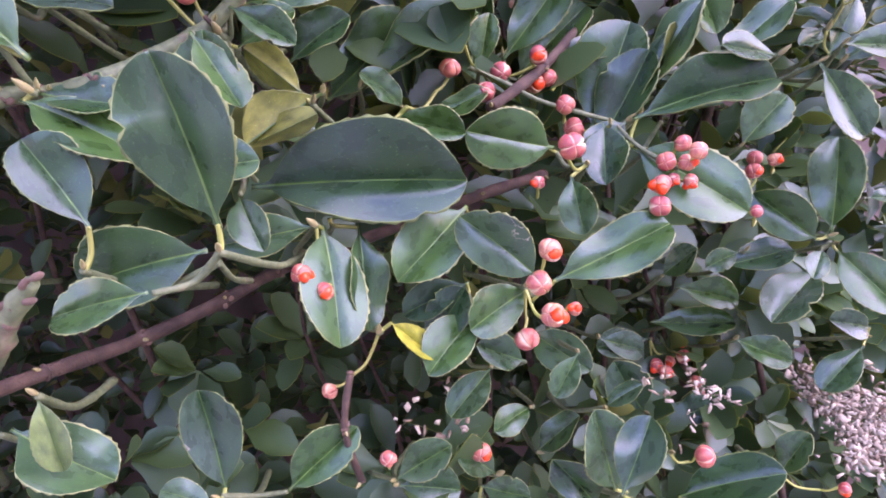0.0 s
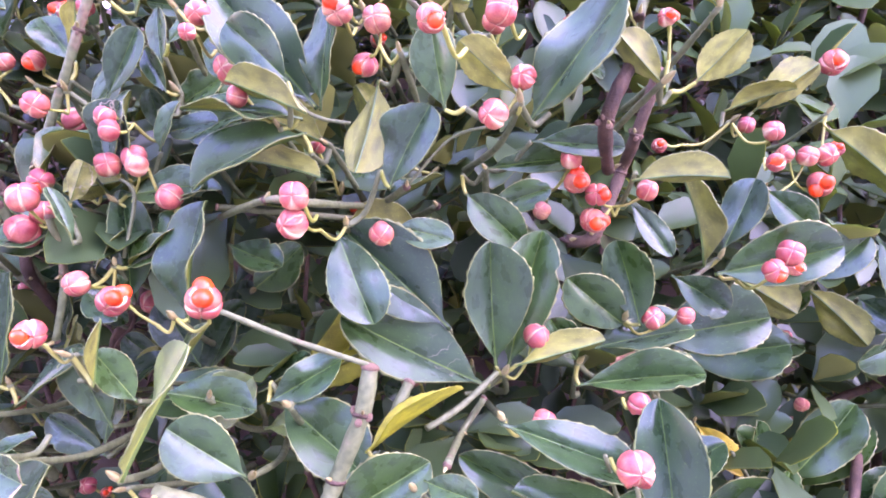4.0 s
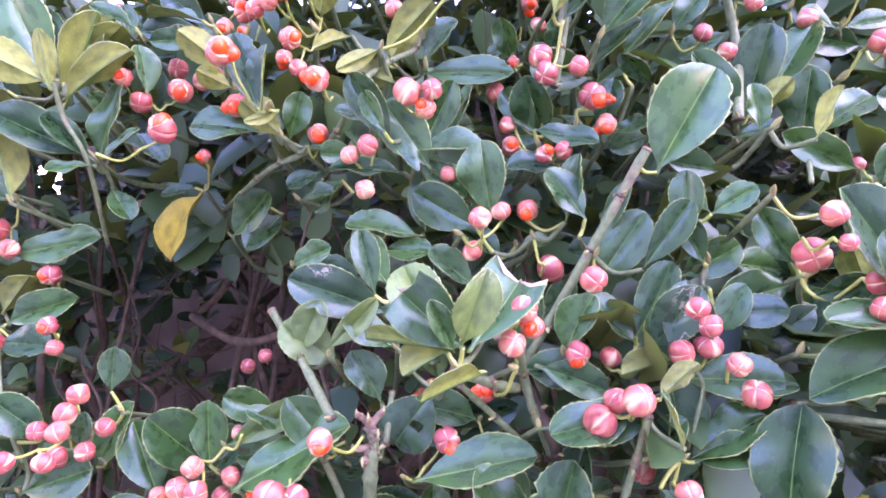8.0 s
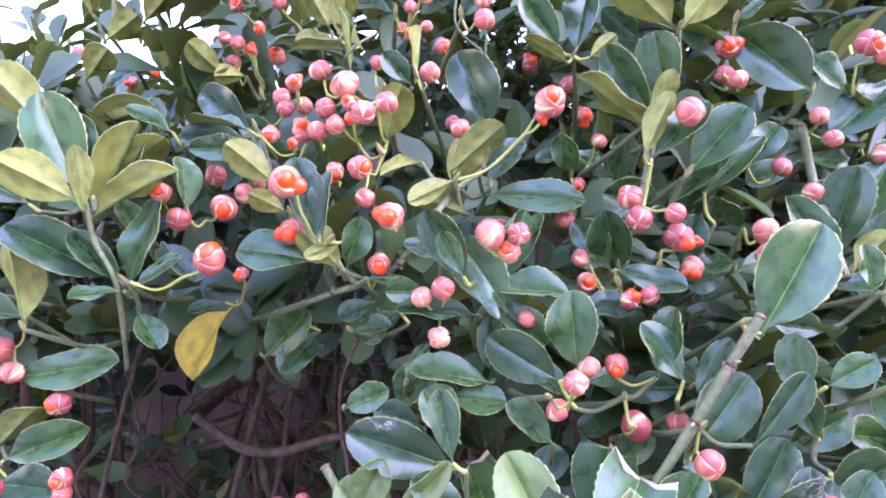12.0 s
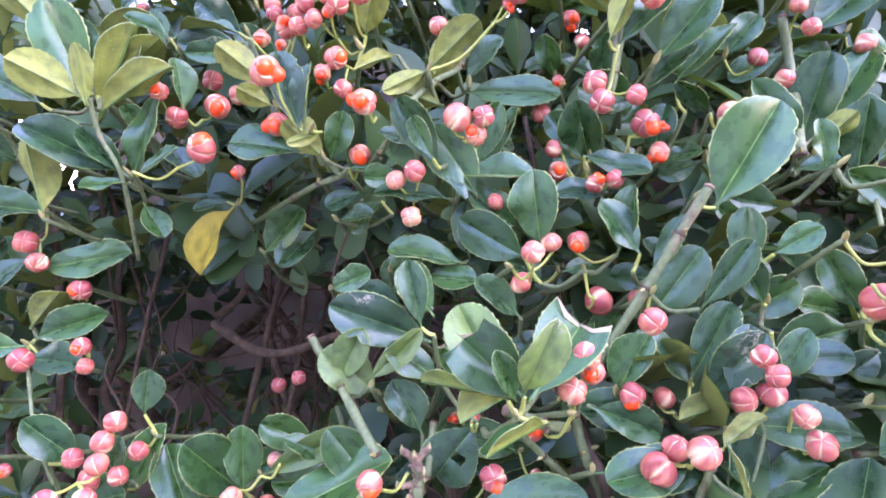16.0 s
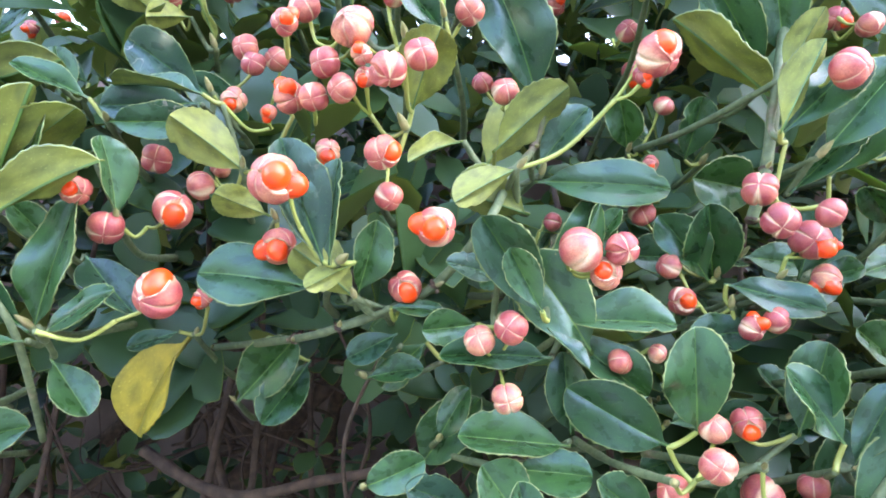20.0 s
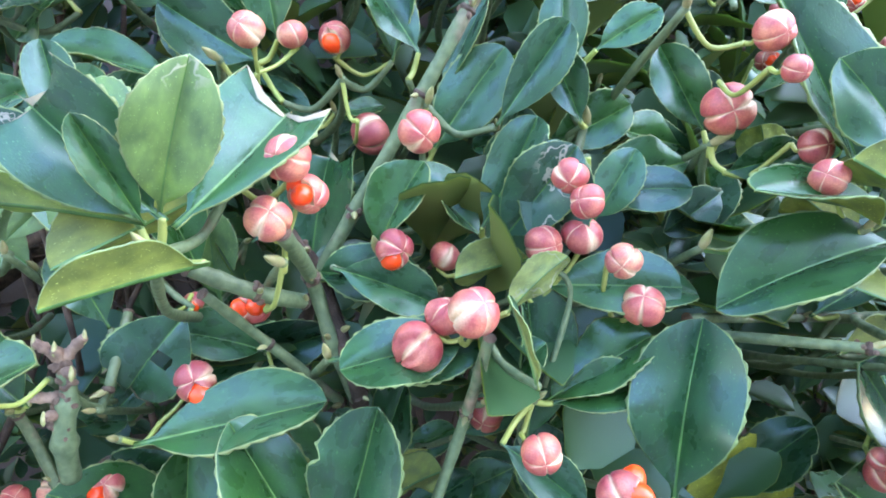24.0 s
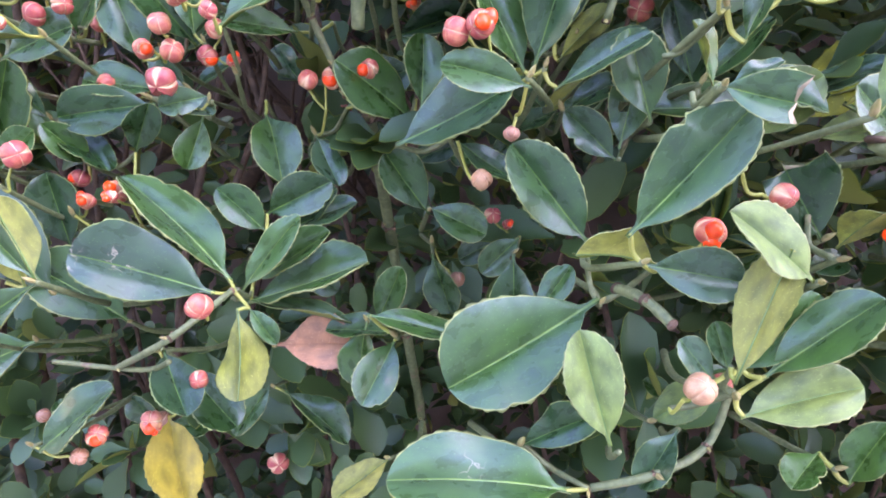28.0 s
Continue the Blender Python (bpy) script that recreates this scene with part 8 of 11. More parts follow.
leaf(s, (-0.0072, 0.3425, 1.3622), (0.0118, 0.3400, 1.3643), (-0.33, -0.8, 0.45), 0.0109, 'g')
k = stalk(s, (-0.0092, 0.3415, 1.3622), (-0.0120, 0.3335, 1.3732))
fruit(k, (-0.0148, 0.3215, 1.3782), 0.0042, 'p')
fruit(k, (-0.0097, 0.3195, 1.3671), 0.0042, 'p')
s = shoot((0.0160, 0.3425, 1.3970))
stem(s, (0.0337, 0.3403, 1.3982))
leaf(s, (0.0140, 0.3435, 1.3970), (-0.0054, 0.3427, 1.4139), (0.06, -0.8, 0.45), 0.0145, 'g')
leaf(s, (0.0180, 0.3435, 1.3970), (0.0405, 0.3456, 1.3971), (0.08, -0.8, 0.45), 0.0128, 'g')
leaf(s, (0.0317, 0.3413, 1.3982), (0.0146, 0.3477, 1.3856), (-0.36, -0.8, 0.45), 0.0125, 'g')
leaf(s, (0.0357, 0.3413, 1.3982), (0.0525, 0.3438, 1.4002), (-0.13, -0.8, 0.45), 0.0097, 'g')
k = stalk(s, (0.0160, 0.3425, 1.3970), (0.0117, 0.3345, 1.4080))
fruit(k, (0.0178, 0.3231, 1.4100), 0.0055, 'p')
k = stalk(s, (0.0337, 0.3403, 1.3982), (0.0378, 0.3323, 1.4092))
fruit(k, (0.0418, 0.3203, 1.4142), 0.0055, 'p')
s = shoot((0.0383, 0.3333, 1.3606))
stem(s, (0.0535, 0.3405, 1.3533))
leaf(s, (0.0363, 0.3343, 1.3606), (0.0181, 0.3321, 1.3681), (-0.18, -0.8, 0.45), 0.0112, 'g')
leaf(s, (0.0403, 0.3343, 1.3606), (0.0617, 0.3337, 1.3656), (0.32, -0.8, 0.45), 0.0118, 'g')
leaf(s, (0.0535, 0.3405, 1.3533), (0.0173, 0.3342, 1.3587), (0.1, -0.91, -0.39), 0.0162, 'g')
k = stalk(s, (0.0383, 0.3333, 1.3606), (0.0419, 0.3253, 1.3716))
fruit(k, (0.0471, 0.3124, 1.3796), 0.0056, 's')
fruit(k, (0.0440, 0.3141, 1.3736), 0.0050, 'o')
s = shoot((0.0276, 0.3170, 1.3293))
leaf(s, (0.0256, 0.3180, 1.3293), (0.0093, 0.3238, 1.3362), (-0.21, -0.8, 0.45), 0.0105, 'g')
k = stalk(s, (0.0276, 0.3170, 1.3293), (0.0328, 0.3090, 1.3403))
fruit(k, (0.0340, 0.2976, 1.3407), 0.0050, 'p')
k = stalk(s, (0.0391, 0.3149, 1.3419), (0.0372, 0.2987, 1.3374))
fruit(k, (0.0363, 0.2915, 1.3340), 0.0046, 'p')
fruit(k, (0.0422, 0.2965, 1.3499), 0.0038, 'p')
s = shoot((-0.0897, 0.3873, 1.3290))
leaf(s, (-0.0917, 0.3883, 1.3290), (-0.1130, 0.3967, 1.3156), (-0.17, -0.8, 0.45), 0.0150, 'g')
leaf(s, (-0.0877, 0.3883, 1.3290), (-0.0659, 0.3890, 1.3471), (0.10, -0.8, 0.45), 0.0145, 'g')
s = shoot((-0.3377, 0.3169, 1.1053))
stem(s, (-0.3292, 0.3115, 1.1049))
leaf(s, (-0.3397, 0.3179, 1.1053), (-0.3566, 0.3143, 1.1246), (-0.06, -0.8, 0.45), 0.0122, 'g')
leaf(s, (-0.3357, 0.3179, 1.1053), (-0.3211, 0.3137, 1.0970), (0.14, -0.8, 0.45), 0.0098, 'g')
leaf(s, (-0.3292, 0.3115, 1.1049), (-0.2987, 0.2934, 1.0873), (0.02, -0.68, 0.73), 0.0175, 'g')
s = shoot((-0.2854, 0.3540, 1.1234))
leaf(s, (-0.2874, 0.3550, 1.1234), (-0.3063, 0.3535, 1.1434), (-0.30, -0.8, 0.45), 0.0134, 'g')
leaf(s, (-0.2834, 0.3550, 1.1234), (-0.2617, 0.3558, 1.1430), (-0.02, -0.8, 0.45), 0.0123, 'g')
s = shoot((0.0623, 0.3347, 1.2876))
leaf(s, (0.0603, 0.3357, 1.2876), (0.0459, 0.3366, 1.2821), (0.31, -0.8, 0.45), 0.0087, 'g')
leaf(s, (0.0643, 0.3357, 1.2876), (0.0833, 0.3312, 1.2822), (-0.21, -0.8, 0.45), 0.0114, 'g')
k = stalk(s, (0.0623, 0.3347, 1.2876), (0.0568, 0.3163, 1.2740))
fruit(k, (0.0568, 0.3103, 1.2780), 0.0055, 'p')
s = shoot((-0.0760, 0.3019, 1.1434))
leaf(s, (-0.0740, 0.3029, 1.1434), (-0.0501, 0.3036, 1.1600), (0.12, -0.8, 0.45), 0.0144, 'g')
k = stalk(s, (-0.0639, 0.3063, 1.1511), (-0.0678, 0.2890, 1.1574))
fruit(k, (-0.0695, 0.2813, 1.1588), 0.0052, 's')
s = shoot((-0.0548, 0.3206, 1.3048))
leaf(s, (-0.0568, 0.3216, 1.3048), (-0.0758, 0.3179, 1.2980), (0.30, -0.8, 0.45), 0.0116, 'g')
leaf(s, (-0.0528, 0.3216, 1.3048), (-0.0296, 0.3213, 1.3131), (0.24, -0.8, 0.45), 0.0139, 'g')
s = shoot((0.0472, 0.2995, 1.1058))
leaf(s, (0.0452, 0.3005, 1.1058), (0.0260, 0.3046, 1.1152), (-0.19, -0.8, 0.45), 0.0123, 'g')
k = stalk(s, (0.0472, 0.2995, 1.1058), (0.0435, 0.2915, 1.1168))
fruit(k, (0.0397, 0.2795, 1.1218), 0.0043, 'd')
s = shoot((-0.1185, 0.3304, 1.2511))
leaf(s, (-0.1251, 0.3314, 1.2439), (-0.1470, 0.3282, 1.2641), (0.13, -0.80, 0.45), 0.0165, 'g')
leaf(s, (-0.1165, 0.3314, 1.2511), (-0.1008, 0.3353, 1.2565), (0.20, -0.8, 0.45), 0.0096, 'g')
s = shoot((-0.1484, 0.3315, 1.2036))
stem(s, (-0.1598, 0.3196, 1.1931))
stem(s, (-0.1558, 0.3308, 1.1823))
leaf(s, (-0.1504, 0.3325, 1.2036), (-0.1644, 0.3404, 1.1900), (0.30, -0.8, 0.45), 0.0119, 'g')
leaf(s, (-0.1464, 0.3325, 1.2036), (-0.1243, 0.3385, 1.2194), (0.04, -0.8, 0.45), 0.0147, 'g')
leaf(s, (-0.1598, 0.3186, 1.1931), (-0.1740, 0.3126, 1.2236), (0.53, -0.84, 0.08), 0.0193, 'c')
leaf(s, (-0.1558, 0.3298, 1.1823), (-0.1602, 0.3238, 1.2133), (0.08, -0.98, -0.18), 0.0180, 'v')
s = shoot((-0.0215, 0.3312, 1.2685))
leaf(s, (-0.0235, 0.3322, 1.2685), (-0.0442, 0.3319, 1.2848), (0.22, -0.8, 0.45), 0.0132, 'g')
leaf(s, (-0.0195, 0.3322, 1.2685), (-0.0002, 0.3276, 1.2557), (0.08, -0.8, 0.45), 0.0133, 'g')
s = shoot((0.0262, 0.3538, 1.2378))
leaf(s, (0.0242, 0.3548, 1.2378), (0.0041, 0.3517, 1.2361), (0.21, -0.8, 0.45), 0.0115, 'g')
leaf(s, (0.0239, 0.3548, 1.2404), (0.0602, 0.3615, 1.2538), (-0.33, -0.80, 0.45), 0.0207, 'g')
s = shoot((-0.0901, 0.3595, 1.2301))
leaf(s, (-0.0921, 0.3605, 1.2301), (-0.1140, 0.3598, 1.2241), (-0.01, -0.8, 0.45), 0.0128, 'g')
leaf(s, (-0.0881, 0.3605, 1.2301), (-0.0732, 0.3571, 1.2372), (0.31, -0.8, 0.45), 0.0095, 'g')
s = shoot((-0.1991, 0.3544, 1.0990))
leaf(s, (-0.2011, 0.3554, 1.0990), (-0.2237, 0.3613, 1.0873), (0.31, -0.8, 0.45), 0.0122, 'g')
leaf(s, (-0.1971, 0.3554, 1.0990), (-0.1801, 0.3621, 1.0994), (0.24, -0.8, 0.45), 0.0103, 'g')
k = stalk(s, (-0.1991, 0.3544, 1.0990), (-0.1983, 0.3464, 1.1100))
fruit(k, (-0.1975, 0.3344, 1.1150), 0.0037, 'o')
s = shoot((-0.1576, 0.3721, 1.1548))
leaf(s, (-0.1596, 0.3731, 1.1548), (-0.1754, 0.3702, 1.1576), (-0.13, -0.8, 0.45), 0.0092, 'g')
leaf(s, (-0.1556, 0.3731, 1.1548), (-0.1326, 0.3780, 1.1410), (-0.15, -0.8, 0.45), 0.0135, 'g')
k = stalk(s, (-0.1576, 0.3721, 1.1548), (-0.1621, 0.3641, 1.1658))
fruit(k, (-0.1658, 0.3541, 1.1710), 0.0035, 'o')
s = shoot((-0.1144, 0.3467, 1.0499))
leaf(s, (-0.1164, 0.3477, 1.0499), (-0.1376, 0.3495, 1.0385), (-0.20, -0.8, 0.45), 0.0136, 'g')
leaf(s, (-0.1124, 0.3477, 1.0499), (-0.0949, 0.3534, 1.0694), (0.10, -0.8, 0.45), 0.0140, 'g')
k = stalk(s, (-0.1144, 0.3467, 1.0499), (-0.1143, 0.3387, 1.0609))
fruit(k, (-0.1145, 0.3360, 1.0674), 0.0026, 'o')
s = shoot((-0.2716, 0.2767, 1.0618))
leaf(s, (-0.2696, 0.2777, 1.0618), (-0.2469, 0.2837, 1.0686), (-0.05, -0.8, 0.45), 0.0120, 'g')
k = stalk(s, (-0.2716, 0.2767, 1.0618), (-0.2729, 0.2687, 1.0728))
fruit(k, (-0.2742, 0.2567, 1.0778), 0.0027, 'o')
s = shoot((-0.0952, 0.2918, 1.1189))
leaf(s, (-0.0972, 0.2928, 1.1189), (-0.1149, 0.2971, 1.1094), (-0.33, -0.8, 0.45), 0.0116, 'g')
leaf(s, (-0.0932, 0.2928, 1.1189), (-0.0711, 0.2903, 1.1356), (-0.10, -0.8, 0.45), 0.0136, 'g')
s = shoot((-0.0349, 0.3245, 1.1494))
stem(s, (-0.0451, 0.3085, 1.1318))
leaf(s, (-0.0369, 0.3255, 1.1494), (-0.0571, 0.3218, 1.1491), (0.35, -0.8, 0.45), 0.0116, 'g')
leaf(s, (-0.0329, 0.3255, 1.1494), (-0.0124, 0.3251, 1.1456), (-0.38, -0.8, 0.45), 0.0115, 'g')
leaf(s, (-0.0451, 0.3075, 1.1318), (-0.0353, 0.3015, 1.1662), (0.46, -0.84, -0.28), 0.0192, 'g')
s = shoot((0.0016, 0.2698, 1.0594))
leaf(s, (-0.0004, 0.2708, 1.0594), (-0.0227, 0.2770, 1.0729), (0.36, -0.8, 0.45), 0.0120, 'g')
leaf(s, (0.0036, 0.2708, 1.0594), (0.0235, 0.2727, 1.0649), (0.35, -0.8, 0.45), 0.0117, 'g')
s = shoot((-0.0278, 0.2876, 1.0453))
leaf(s, (-0.0298, 0.2886, 1.0453), (-0.0450, 0.2927, 1.0543), (0.20, -0.8, 0.45), 0.0102, 'g')
leaf(s, (-0.0258, 0.2886, 1.0453), (-0.0035, 0.2878, 1.0629), (-0.08, -0.8, 0.45), 0.0137, 'g')
s = shoot((0.3463, 0.3096, 0.9360))
stem(s, (0.3348, 0.3111, 0.9294))
leaf(s, (0.3443, 0.3106, 0.9360), (0.3232, 0.3099, 0.9299), (-0.14, -0.8, 0.45), 0.0124, 'g')
leaf(s, (0.3483, 0.3106, 0.9360), (0.3722, 0.3181, 0.9356), (-0.08, -0.8, 0.45), 0.0142, 'g')
leaf(s, (0.3348, 0.3111, 0.9294), (0.3709, 0.3045, 0.9352), (-0.23, -0.75, 0.62), 0.0205, 'g')
s = shoot((0.4105, 0.3290, 1.0494))
stem(s, (0.4274, 0.3287, 1.0458))
leaf(s, (0.4085, 0.3300, 1.0494), (0.3903, 0.3252, 1.0417), (0.03, -0.8, 0.45), 0.0115, 'g')
leaf(s, (0.4125, 0.3300, 1.0354), (0.4330, 0.3301, 1.0667), (0.10, -0.80, 0.45), 0.0211, 'g')
leaf(s, (0.4254, 0.3297, 1.0458), (0.4016, 0.3385, 1.0631), (0.08, -0.8, 0.45), 0.0125, 'g')
leaf(s, (0.4294, 0.3297, 1.0458), (0.4443, 0.3283, 1.0394), (0.34, -0.8, 0.45), 0.0092, 'g')
k = stalk(s, (0.4105, 0.3290, 1.0494), (0.4130, 0.3210, 1.0604))
fruit(k, (0.4039, 0.3091, 1.0670), 0.0039, 'p')
fruit(k, (0.4162, 0.3091, 1.0663), 0.0054, 'p')
k = stalk(s, (0.4274, 0.3287, 1.0458), (0.4325, 0.3207, 1.0568))
fruit(k, (0.4377, 0.3087, 1.0618), 0.0049, 's')
s = shoot((0.3503, 0.3642, 0.8181))
leaf(s, (0.3483, 0.3652, 0.8181), (0.3329, 0.3636, 0.8142), (0.36, -0.8, 0.45), 0.0090, 'g')
leaf(s, (0.3523, 0.3652, 0.8181), (0.3742, 0.3698, 0.8227), (0.37, -0.8, 0.45), 0.0123, 'g')
k = stalk(s, (0.3503, 0.3642, 0.8181), (0.3470, 0.3562, 0.8291))
fruit(k, (0.3437, 0.3442, 0.8341), 0.0036, 'p')
k = stalk(s, (0.3510, 0.3641, 0.8306), (0.3423, 0.3503, 0.8414))
fruit(k, (0.3385, 0.3442, 0.8448), 0.0043, 's')
s = shoot((0.1312, 0.2678, 1.0945))
stem(s, (0.1230, 0.2457, 1.0943))
leaf(s, (0.1292, 0.2688, 1.0945), (0.1136, 0.2651, 1.0816), (-0.15, -0.8, 0.45), 0.0116, 'g')
leaf(s, (0.1332, 0.2688, 1.0945), (0.1478, 0.2777, 1.0903), (0.31, -0.8, 0.45), 0.0099, 'g')
leaf(s, (0.1230, 0.2447, 1.0943), (0.1422, 0.2387, 1.1062), (-0.17, -0.96, -0.21), 0.0132, 'g')
k = stalk(s, (0.1312, 0.2678, 1.0945), (0.1309, 0.2598, 1.1055))
fruit(k, (0.1298, 0.2598, 1.1131), 0.0033, 'o')
s = shoot((-0.1474, 0.3210, 1.3147))
leaf(s, (-0.1474, 0.3200, 1.3147), (-0.1437, 0.3140, 1.3263), (-0.83, -0.56, -0.03), 0.0077, 'g')
s = shoot((-0.2737, 0.3603, 1.2539))
stem(s, (-0.2551, 0.3671, 1.2712))
leaf(s, (-0.2737, 0.3593, 1.2539), (-0.2512, 0.3533, 1.2789), (-0.24, -0.97, -0.02), 0.0187, 'g')
leaf(s, (-0.2473, 0.3671, 1.2684), (-0.2628, 0.3507, 1.2485), (0.19, -0.78, 0.59), 0.0170, 'g')
s = shoot((-0.1999, 0.3280, 1.2480))
stem(s, (-0.2054, 0.3479, 1.2312))
leaf(s, (-0.1999, 0.3270, 1.2480), (-0.1919, 0.3210, 1.2664), (-0.59, -0.81, -0.01), 0.0118, 'g')
leaf(s, (-0.2054, 0.3479, 1.2312), (-0.189, 0.331, 1.2593), (-0.66, -0.75, -0.06), 0.0182, 'g')
s = shoot((-0.0217, 0.2922, 1.3043))
stem(s, (-0.0291, 0.2920, 1.3049))
stem(s, (-0.0295, 0.2926, 1.2975))
leaf(s, (-0.0217, 0.2912, 1.3043), (-0.0116, 0.2852, 1.3216), (-0.03, 0.94, 0.34), 0.0086, 'u')
leaf(s, (-0.0272, 0.2920, 1.3043), (-0.0468, 0.2845, 1.3331), (0.11, -0.97, -0.20), 0.0139, 'g')
leaf(s, (-0.0295, 0.2916, 1.2975), (-0.0140, 0.2856, 1.3016), (-0.42, -0.82, 0.39), 0.0097, 'g')
s = shoot((-0.1150, 0.2514, 1.1837))
leaf(s, (-0.1150, 0.2504, 1.1837), (-0.0797, 0.2444, 1.1911), (-0.23, -0.89, 0.38), 0.0169, 'g')
s = shoot((-0.2877, 0.2869, 1.0152))
leaf(s, (-0.2877, 0.2859, 1.0152), (-0.3285, 0.2799, 1.0467), (0.53, -0.63, 0.57), 0.0288, 'g')
s = shoot((-0.1516, 0.3005, 1.0721))
leaf(s, (-0.1509, 0.2994, 1.0702), (-0.1715, 0.2934, 1.0979), (0.45, -0.88, 0.14), 0.0181, 'g')
leaf(s, (-0.1523, 0.2995, 1.0740), (-0.1247, 0.2935, 1.0634), (0.02, -0.85, 0.53), 0.0170, 'g')
s = shoot((-0.0524, 0.2550, 1.1289))
stem(s, (-0.0504, 0.2462, 1.1281))
stem(s, (-0.0543, 0.2376, 1.1270))
stem(s, (-0.0476, 0.2774, 1.1305))
leaf(s, (-0.0524, 0.2540, 1.1289), (-0.0329, 0.2480, 1.1515), (-0.54, -0.81, 0.25), 0.0123, 'g')
leaf(s, (-0.0504, 0.2452, 1.1281), (-0.0137, 0.2392, 1.1230), (-0.01, -0.67, 0.74), 0.0184, 'g')
leaf(s, (-0.0543, 0.2366, 1.1270), (-0.0658, 0.2306, 1.1465), (0.66, -0.73, 0.17), 0.0132, 'g')
leaf(s, (-0.0476, 0.2764, 1.1305), (-0.0608, 0.2704, 1.1603), (0.37, -0.93, -0.02), 0.0187, 'g')
s = shoot((-0.1122, 0.2113, 1.0076))
stem(s, (-0.0903, 0.2028, 0.9985))
leaf(s, (-0.1122, 0.2103, 1.0076), (-0.0906, 0.2043, 1.0244), (-0.57, -0.64, 0.51), 0.0118, 'g')
leaf(s, (-0.0956, 0.2028, 0.9971), (-0.1536, 0.1955, 1.0056), (0.08, -0.55, 0.83), 0.0280, 'g')
s = shoot((-0.0873, 0.2832, 1.2518))
stem(s, (-0.0974, 0.2759, 1.2536))
stem(s, (-0.0746, 0.2828, 1.2467))
leaf(s, (-0.0873, 0.2822, 1.2518), (-0.0781, 0.2762, 1.2775), (-0.69, -0.72, 0.08), 0.0114, 'g')
leaf(s, (-0.0945, 0.2759, 1.2604), (-0.1097, 0.2749, 1.2817), (0.25, -0.97, 0.02), 0.0148, 'g')
s = shoot((0.0025, 0.3306, 1.3252))
stem(s, (-0.0131, 0.3168, 1.3126))
leaf(s, (0.0025, 0.3296, 1.3252), (0.0195, 0.3236, 1.3622), (-0.63, -0.76, 0.16), 0.0233, 'g')
leaf(s, (-0.0154, 0.3177, 1.3079), (-0.0092, 0.3049, 1.3515), (-0.63, -0.76, -0.15), 0.0212, 'g')
k = stalk(s, (-0.0131, 0.3168, 1.3126), (-0.0264, 0.3144, 1.3358))
fruit(k, (-0.0264, 0.3084, 1.3398), 0.0043, 'p')
s = shoot((-0.0759, 0.3147, 1.3040))
stem(s, (-0.0821, 0.3131, 1.3036))
stem(s, (-0.0678, 0.3105, 1.3245))
stem(s, (-0.0624, 0.2963, 1.3213))
leaf(s, (-0.0759, 0.3137, 1.3040), (-0.0614, 0.3077, 1.3092), (-0.47, -0.79, 0.40), 0.0085, 'g')
leaf(s, (-0.0821, 0.3121, 1.3036), (-0.0782, 0.3061, 1.3277), (-0.37, -0.91, -0.17), 0.0142, 'g')
leaf(s, (-0.0732, 0.3105, 1.3375), (-0.0521, 0.3017, 1.3636), (-0.72, -0.69, 0.09), 0.0172, 'g')
leaf(s, (-0.0624, 0.2963, 1.3213), (-0.0791, 0.288, 1.3322), (-0.07, -0.74, -0.67), 0.0097, 'g')
k = stalk(s, (-0.0624, 0.2963, 1.3213), (-0.0561, 0.2964, 1.3172))
fruit(k, (-0.0559, 0.2902, 1.3104), 0.0044, 'p')
fruit(k, (-0.0564, 0.2905, 1.3200), 0.0052, 'p')
s = shoot((-0.1223, 0.2912, 1.1980))
leaf(s, (-0.1223, 0.2902, 1.1980), (-0.1184, 0.2842, 1.2407), (-0.33, -0.94, -0.10), 0.0245, 'c')
s = shoot((-0.1814, 0.3020, 1.2474))
stem(s, (-0.1765, 0.2924, 1.2345))
stem(s, (-0.1621, 0.3020, 1.2552))
leaf(s, (-0.1814, 0.3010, 1.2474), (-0.1578, 0.2950, 1.2467), (-0.21, -0.89, 0.41), 0.0138, 'g')
leaf(s, (-0.1754, 0.2924, 1.2310), (-0.1912, 0.2925, 1.2517), (0.46, -0.80, 0.38), 0.0143, 'g')
leaf(s, (-0.1626, 0.3006, 1.2539), (-0.1965, 0.2953, 1.2603), (0.24, -0.7, 0.68), 0.0153, 'g')
leaf(s, (-0.1617, 0.3034, 1.2564), (-0.165, 0.2991, 1.2804), (-0.21, -0.96, -0.2), 0.0129, 'g')
s = shoot((-0.2247, 0.3108, 1.2396))
leaf(s, (-0.2247, 0.3098, 1.2396), (-0.2071, 0.3038, 1.2493), (-0.40, -0.90, 0.17), 0.0118, 'g')
s = shoot((-0.1716, 0.2875, 1.2049))
stem(s, (-0.1555, 0.2914, 1.1874))
stem(s, (-0.1739, 0.2727, 1.2261))
leaf(s, (-0.1716, 0.2865, 1.2049), (-0.1926, 0.2805, 1.2207), (0.54, -0.71, 0.45), 0.0140, 'g')
leaf(s, (-0.1555, 0.2904, 1.1874), (-0.1728, 0.2844, 1.1635), (0.08, -0.98, 0.19), 0.0243, 'h')
leaf(s, (-0.1789, 0.2727, 1.2283), (-0.1853, 0.2696, 1.2553), (0.28, -0.96, 0.00), 0.0113, 'g')
k = stalk(s, (-0.1555, 0.2904, 1.1874), (-0.1581, 0.2862, 1.1875))
fruit(k, (-0.1574, 0.3002, 1.1878), 0.0031, 'o')
s = shoot((-0.1039, 0.2671, 1.2076))
stem(s, (-0.1152, 0.2625, 1.2039))
leaf(s, (-0.1039, 0.2661, 1.2076), (-0.0986, 0.2601, 1.2317), (-0.86, -0.51, 0.06), 0.0143, 'g')
